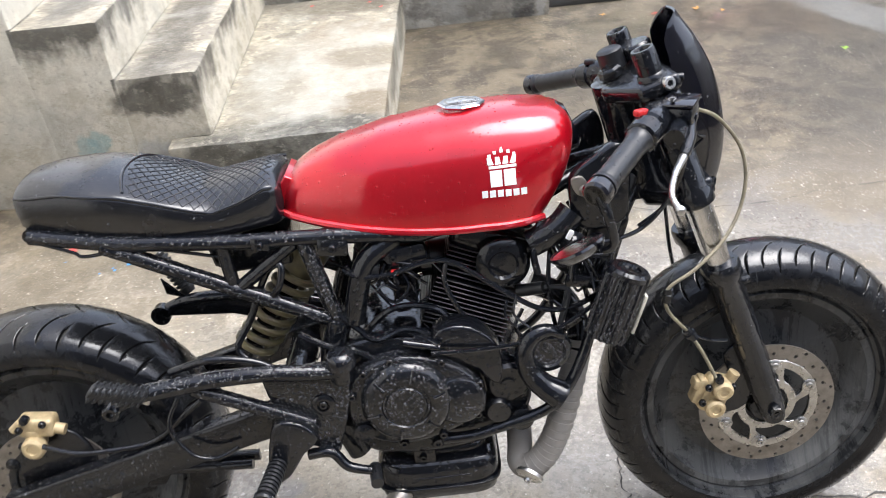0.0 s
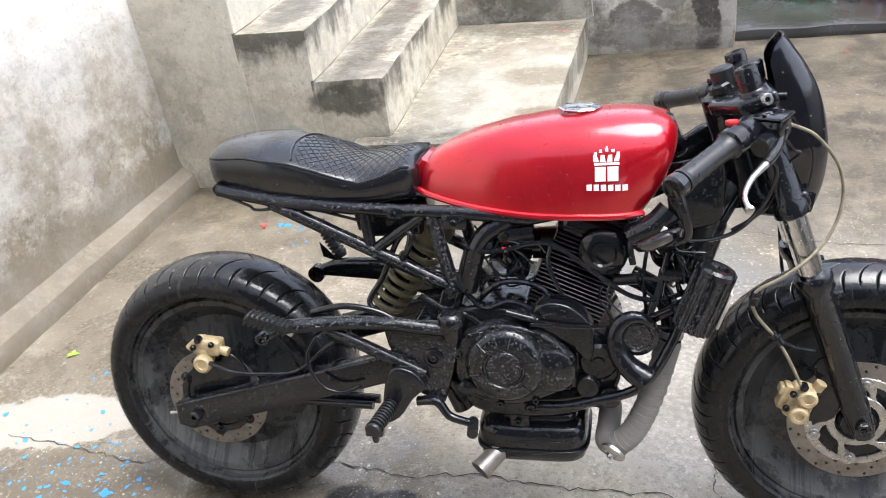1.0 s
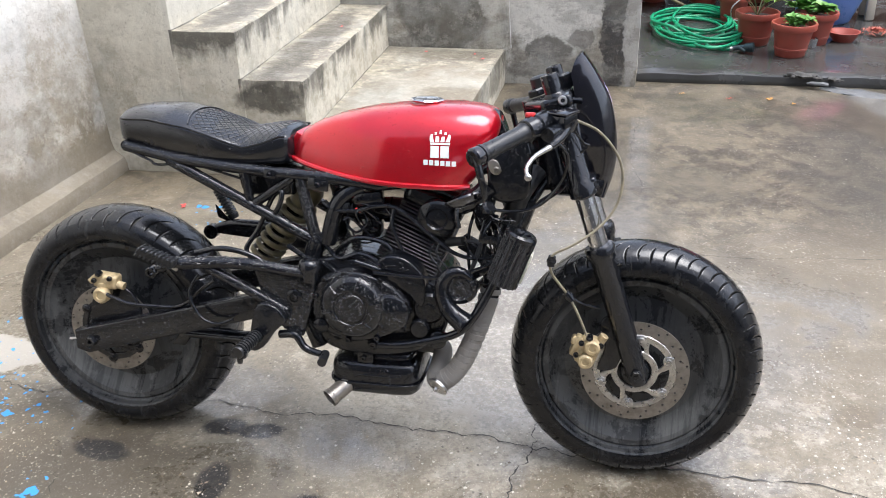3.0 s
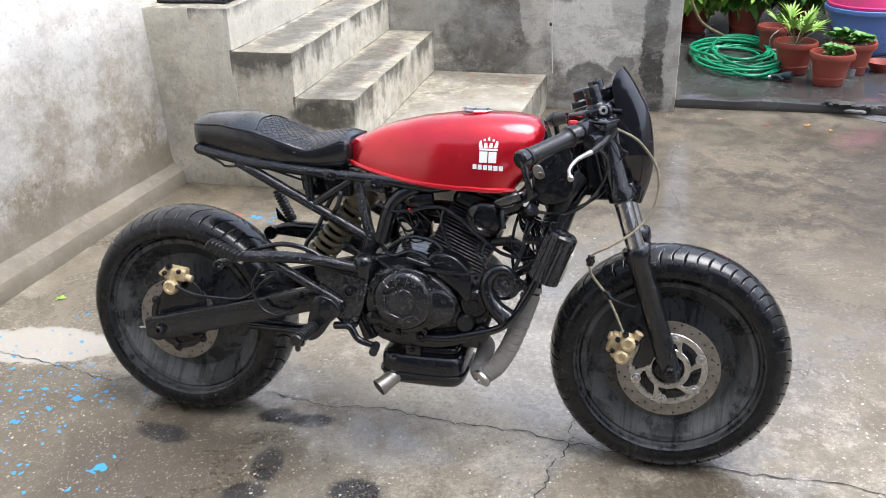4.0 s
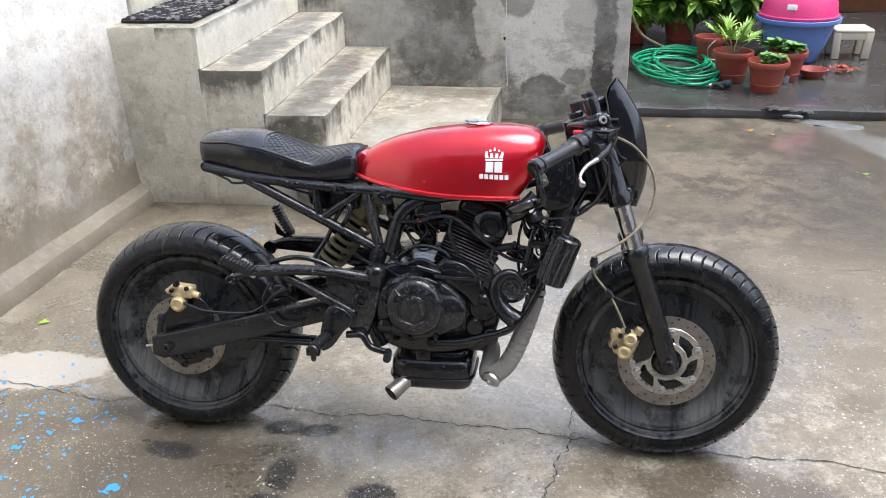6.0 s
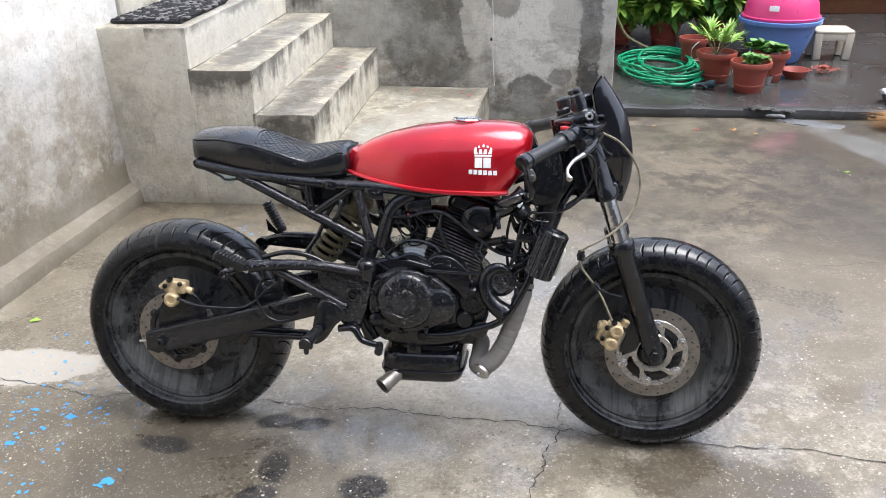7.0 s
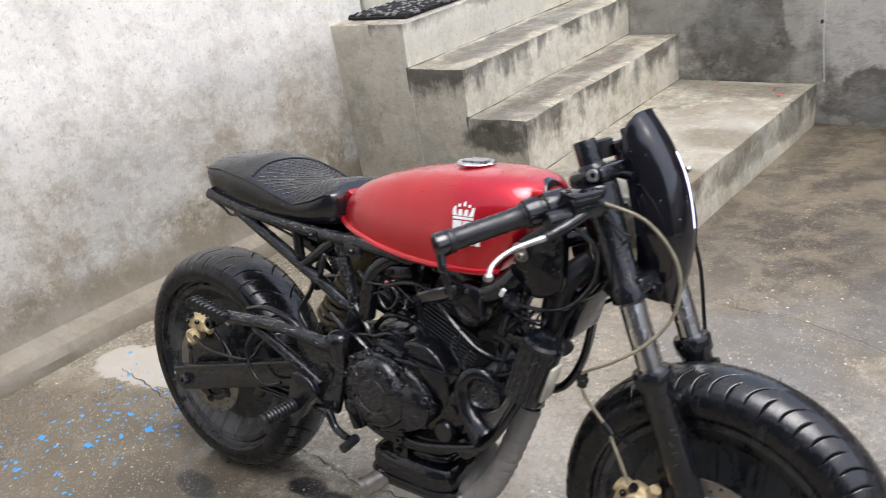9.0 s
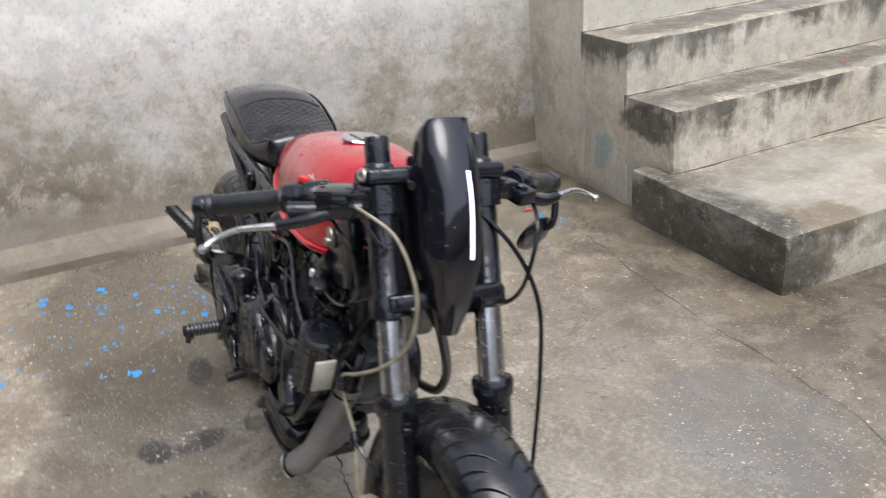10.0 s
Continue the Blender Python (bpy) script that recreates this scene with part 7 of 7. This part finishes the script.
def bushy(ob, base, rnd, stems, height, leaf_l, leaf_w, mat, spread=0.5, whorl=7, low=-0.1):
    """Upright stems, each ending in whorls of broad leaves."""
    for k in range(stems):
        a = rnd.uniform(0, 6.3)
        top = base + Vector((math.cos(a) * spread * height * rnd.uniform(0.2, 1), math.sin(a) * spread * height * rnd.uniform(0.2, 1), height * rnd.uniform(0.6, 1.05)))
        mid = base.lerp(top, 0.5) + Vector((rnd.uniform(-0.03, 0.03), rnd.uniform(-0.03, 0.03), 0.02))
        st = part("stem", tube([base, mid, top], [0.007, 0.005, 0.003], 6, 4), STEM, ob)
        bm = bmesh.new()
        P = spline([base, mid, top], 8)
        for p in P[5:]:
            for _ in range(whorl if p is P[-1] else 3):
                b, el = rnd.uniform(0, 6.3), rnd.uniform(low, 0.8)
                d = Vector((math.cos(b) * math.cos(el), math.sin(b) * math.cos(el), math.sin(el)))
                blade(bm, p, d, Vector((0, 0, 1)), leaf_l * rnd.uniform(0.6, 1.1), leaf_w * rnd.uniform(0.7, 1.1), rnd.uniform(0.1, 0.6), 4)
        part("foliage", bm, mat, st)


G = 0.062
rnd = random.Random(3)
p1 = pot(1.83, 3.66, G, 0.132, 0.20, "terracotta pot with a small green herb on wet floor", "potted_plant")
bushy(p1, Vector((0.01, 0, 0.17)), rnd, 14, 0.055, 0.045, 0.014, LEAF2, 1.6, 7)
p2 = pot(1.655, 3.93, G, 0.135, 0.205, "terracotta pot with a bright green fan palm", "potted_plant")
fan_palm(p2, 0.205, rnd)
p3 = pot(2.02, 3.97, G, 0.13, 0.20, "terracotta pot with round-leaved green seedlings", "potted_plant")
bushy(p3, Vector((-0.03, 0, 0.17)), rnd, 9, 0.07, 0.06, 0.03, LEAF2, 1.8, 5)
p4 = pot(1.58, 4.45, G, 0.11, 0.20, "small terracotta pot with a wire loop behind the palm")
part("wire_loop", tube([(0.02, -0.115, 0.19), (-0.03, -0.14, 0.14), (-0.02, -0.145, 0.07), (0.04, -0.12, 0.05)], 0.004, 8), ALU, p4, "grey looped cable")
for x, y, r, h, n, lab in ((1.45, 5.15, 0.15, 0.22, 16, "terracotta pot with a dense broad-leaved plant"), (1.85, 5.25, 0.155, 0.22, 15, "terracotta pot with a tall leafy shrub"), (1.08, 5.2, 0.14, 0.20, 12, "terracotta pot with a variegated shrub")):
    q = pot(x, y, G, r, h, lab, "potted_plant")
    bushy(q, Vector((0, -0.05, h * 0.8)), rnd, n, 0.24, 0.15, 0.034, LEAF if r < 0.145 else LEAF2, 1.5, 10, -0.9)
    bushy(q, Vector((0, 0, h * 0.8)), rnd, n, 0.52, 0.16, 0.036, LEAF2, 0.7, 10, -0.4)
    bushy(q, Vector((0, -0.06, h * 0.8)), rnd, 9, 0.36, 0.17, 0.036, LEAF, 1.0, 9, -0.3)
    bushy(q, Vector((0, 0.05, h * 0.8)), rnd, 14, 0.45, 0.15, 0.034, LEAF3, 1.2, 9, -0.9)
q = pot(2.30, 5.55, G, 0.17, 0.24, "terracotta pot with a dark tall shrub against the wall", "potted_plant")
bushy(q, Vector((0, 0, 0.2)), rnd, 18, 0.8, 0.10, 0.022, LEAF3, 0.55, 8)

# green garden hose with its spray gun
HOSE = painted("green_hose", (0.008, 0.26, 0.12), 0.3, amount=0.4, scale=10, grime=(0.006, 0.15, 0.07), bump=0.05)
hose = empty("garden_hose", pose(1.33, 4.22, G), "coiled bright green garden hose on wet floor", "hose")
pts = []
rnd = random.Random(8)
for k in range(11 * 12):
    a = 2 * math.pi * k / 12
    lap = k / 12
    cx, cy = 0.06 * math.sin(lap * 1.9), 0.10 * math.cos(lap * 1.3)
    rx, ry = 0.25 + 0.05 * math.sin(lap * 2.3), 0.40 + 0.12 * math.cos(lap * 1.7)
    pts.append((cx + rx * math.cos(a) + rnd.uniform(-0.01, 0.01), cy + ry * math.sin(a), 0.012 + 0.016 * (lap * 0.7 % 4) + rnd.uniform(0, 0.008)))
pts += [(0.10, -0.30, 0.04), (0.02, -0.42, 0.02), (0.10, -0.50, 0.012), (0.17, -0.50, 0.014)]
part("hose_coil", tube(pts, 0.0092, 10, 5), HOSE, hose)
part("spray_gun", join(tube([(0.17, -0.50, 0.02), (0.24, -0.51, 0.028)], [0.014, 0.018], 14, smooth=False), tube([(0.24, -0.51, 0.028), (0.29, -0.53, 0.035)], [0.024, 0.030], 18, smooth=False), tube([(0.20, -0.505, 0.03), (0.24, -0.55, 0.012)], 0.010, 10, smooth=False)), painted("spray_gun_plastic", (0.01, 0.03, 0.035), 0.35), hose, "black and teal spray gun")
part("hose_joint", tube([(0.155, -0.50, 0.014), (0.175, -0.50, 0.016)], 0.015, 12, smooth=False), ALU, hose)
OLDHOSE = painted("faded_yellow_hose", (0.28, 0.24, 0.12), 0.5, amount=0.5)
tagged(finish("thin_hose", tube([(0.96, 4.6, 0.55), (1.03, 4.75, 0.35), (1.12, 4.8, 0.2), (1.28, 4.75, 0.12), (1.45, 4.62, 0.08), (1.53, 4.5, 0.075)], 0.011, 10), OLDHOSE), "faded yellow hose hanging down to the wet floor", "hose")

# tubs, stool, bowls
BLUETUB = painted("blue_tub_plastic", (0.15, 0.27, 0.62), 0.35, amount=0.25, scale=6, grime=(0.10, 0.18, 0.42), bump=0.05)
PINKTUB = painted("pink_tub_plastic", (0.78, 0.06, 0.22), 0.35, amount=0.2, scale=6, grime=(0.5, 0.05, 0.15), bump=0.05)
tub = empty("wash_tub", pose(2.22, 4.62, G) @ Matrix.Diagonal((0.80, 0.80, 0.85, 1)), "large pale blue plastic wash tub", "tub")
part("tub_body", lathe([(0, 0), (0, 0.20), (0.012, 0.215), (0.20, 0.29), (0.33, 0.325), (0.345, 0.335), (0.352, 0.36), (0.338, 0.368), (0.345, 0.372), (0.372, 0.372), (0.376, 0.36), (0.36, 0.33), (0.30, 0.315), (0.02, 0.2), (0.02, 0)], (0, 0, 0), (0, 0, 1), 56), BLUETUB, tub)
pink = empty("wash_basin", pose(2.22, 4.62, G + 0.322) @ Matrix.Diagonal((0.80, 0.80, 0.85, 1)), "bright pink plastic basin turned over on the tub", "basin")
part("basin_body", lathe([(0.0, 0.33), (0.0, 0.348), (0.018, 0.352), (0.024, 0.335), (0.12, 0.318), (0.22, 0.27), (0.27, 0.20), (0.285, 0.17), (0.30, 0.165), (0.30, 0.155), (0.27, 0.15), (0.27, 0)], (0, 0, 0), (0, 0, 1), 56), PINKTUB, pink)
part("sticker", box((0.085, 0.003, 0.045), pose(-0.14, -0.296, 0.11, -14, 0, -25), 0.001), WHITE, pink, "white paper sticker")
CREAMPL = painted("cream_plastic", (0.62, 0.55, 0.42), 0.4, amount=0.3, scale=8, grime=(0.45, 0.42, 0.36))
stool = empty("stool", pose(2.63, 4.72, G) @ Matrix.Diagonal((0.86, 0.86, 0.88, 1)), "low cream plastic stool on wet floor", "stool")
part("seat", box((0.33, 0.26, 0.035), pose(0, 0, 0.235), 0.016, 3), CREAMPL, stool)
for sy in (-1, 1):
    part("apron", box((0.25, 0.022, 0.06), pose(0, sy * 0.112, 0.192), 0.008), CREAMPL, stool)
for sx in (-1, 1):
    for sy in (-1, 1):
        part("leg", box((0.07, 0.05, 0.23), pose(sx * 0.128, sy * 0.10, 0.115, sy * -3, sx * 3, 0), 0.012), CREAMPL, stool)
bowl = tagged(finish("clay_bowl", lathe([(0, 0), (0, 0.06), (0.01, 0.066), (0.055, 0.095), (0.062, 0.10), (0.062, 0.09), (0.015, 0.055), (0.012, 0)], (2.22, 4.04, G), (0, 0, 1), 36), TERRA), "shallow terracotta bowl on wet floor", "bowl")
tagged(finish("steel_cup", lathe([(0, 0), (0, 0.028), (0.055, 0.032), (0.06, 0.034), (0.06, 0.03), (0.006, 0.026), (0.006, 0)], (1.995, 3.852, G), (0, 0, 1), 28), CHROME), "small steel cup on wet floor", "cup")
tagged(finish("steel_bowl", lathe([(0, 0), (0, 0.05), (0.02, 0.085), (0.06, 0.11), (0.064, 0.115), (0.058, 0.106), (0.008, 0.045), (0.008, 0)], (2.69, 3.42, G), (0, 0, 1), 32), CHROME), "shiny steel bowl on wet floor", "bowl")
bm = bmesh.new()
rnd = random.Random(5)
for _ in range(160):
    a, r = rnd.uniform(0, 6.3), abs(rnd.gauss(0, 0.5))
    o = Vector((2.46 + 0.14 * r * math.cos(a), 4.22 + 0.09 * r * math.sin(a), G + 0.01 + 0.02 * max(0, 1 - r)))
    blade(bm, o, Vector((rnd.uniform(-1, 1), rnd.uniform(-1, 1), rnd.uniform(0, 0.5))), Vector((0, 0, 1)), 0.035, 0.006, 0.2, 2)
tagged(finish("petal_heap", bm, painted("dried_petals", (0.42, 0.09, 0.05), 0.6)), "small heap of dried reddish petals", "petals", kind="stuff")
broom = empty("broom", pose(2.62, 3.08, 0.02, 0, 0, 8), "straw broom lying on the wet yard", "broom")
STRAW = painted("broom_straw", (0.34, 0.17, 0.05), 0.7, amount=0.5, scale=40)
bm = bmesh.new()
for _ in range(170):
    y0, z0 = rnd.uniform(-0.02, 0.02), rnd.uniform(0.03, 0.05)
    blade(bm, Vector((0.12, y0, z0)), Vector((-1, rnd.uniform(-0.35, 0.35), rnd.uniform(-0.12, 0.25))), Vector((0, 0, 1)), rnd.uniform(0.28, 0.38), 0.0022, 0.12, 3, 0.0)
part("bristles", bm, STRAW, broom)
part("handle", tube([(0.10, 0, 0.04), (0.5, 0.02, 0.035)], 0.022, 12, smooth=False), STRAW, broom)

# brown door of the house
BROWN = painted("brown_door_paint", (0.20, 0.075, 0.03), 0.45, amount=0.5, scale=6, bump=0.2)
d2 = tagged(finish("door_2", slab(2.75, 4.2, 6.69, 6.745, G, 2.1, 0.006, 0.0, 0.6), BROWN), "brown wooden house door behind the tub", "door", kind="structure")
for x0 in (2.85, 3.55):
    part("door_panel", slab(x0, x0 + 0.55, 6.672, 6.69, 0.2, 1.9, 0.008, 0.0, 0.8), BROWN, d2)
part("door_frame", slab(2.66, 2.745, 6.67, 6.745, G, 2.15, 0.006, 0.0, 0.8), BROWN, d2)

# door mat on the landing: rows of woven tufts
MATD = painted("black_rag", (0.012, 0.012, 0.014), 0.9, amount=0.4, scale=60, bump=0.8)
MATL = painted("pale_rag", (0.17, 0.165, 0.16), 0.9, amount=0.5, scale=60, bump=0.8)
dm = tagged(finish("door_mat", slab(-1.50, -1.16, 1.68, 2.26, LEVEL[3] + 0.002, LEVEL[3] + 0.014, 0.004, 0.002, 0.1), MATD), "woven black and grey rag door mat on the landing", "door mat")
rnd = random.Random(9)
dark, pale = bmesh.new(), bmesh.new()
for i in range(16):
    for j in range(26):
        c = Vector((-1.49 + 0.0215 * i + (0.01 if j % 2 else 0), 1.695 + 0.0222 * j, LEVEL[3] + 0.016))
        bmt = pale if rnd.random() < 0.30 else dark
        m = pose(c.x, c.y, c.z, 0, 0, rnd.uniform(30, 60)) @ Matrix.Diagonal((0.015, 0.007, rnd.uniform(0.006, 0.011), 1))
        bmesh.ops.create_icosphere(bmt, subdivisions=1, radius=1.0, matrix=m)
tagged(part("rag_weave", dark, MATD, dm), kind="stuff")
tagged(part("pale_rag_weave", pale, MATL, dm), kind="stuff")

# bundles left on the terrace
T = 0.826
SACK = painted("grey_sack", (0.22, 0.22, 0.22), 0.8, amount=0.5, scale=14, bump=0.6)
DARKCL = painted("dark_cloth", (0.018, 0.018, 0.022), 0.85, amount=0.4, scale=14, bump=0.8)
BEIGE = painted("beige_cloth", (0.58, 0.50, 0.33), 0.8, amount=0.3, scale=14, bump=0.5)
BLUECL = painted("blue_plastic_sheet", (0.02, 0.07, 0.42), 0.4, amount=0.3, scale=10, bump=0.5)
MINT = painted("mint_plastic", (0.30, 0.55, 0.45), 0.4, amount=0.3, scale=10)
tagged(finish("cloth", lump(0.42, 3.30, T + 0.008, 0.34, 0.17, 0.035, 12), DARKCL), "crumpled dark cloth spread on the terrace edge", "cloth")
tagged(finish("sack", lump(0.36, 3.42, T + 0.075, 0.22, 0.17, 0.10, 15), SACK), "bulging grey sack lying on dark cloth", "sack")
tagged(finish("cloth_bundle", lump(0.63, 3.30, T + 0.045, 0.065, 0.06, 0.06, 17), BEIGE), "small beige cloth bundle beside the sack", "cloth")
tagged(finish("plastic_sheet", lump(0.74, 3.62, T + 0.03, 0.13, 0.16, 0.085, 19), BLUECL), "folded blue plastic sheet on the terrace", "sheet")
cr = empty("basin", pose(-1.25, 4.75, T), "mint green plastic basin holding red cloth", "basin")
part("basin_body", lathe([(0, 0), (0, 0.22), (0.10, 0.28), (0.11, 0.30), (0.10, 0.27), (0.01, 0.2), (0.01, 0)], (0, 0, 0), (0, 0, 1), 40), MINT, cr)
part("red_cloth", lump(0, 0, 0.08, 0.22, 0.2, 0.07, 21), PINK, cr, "crumpled red cloth")
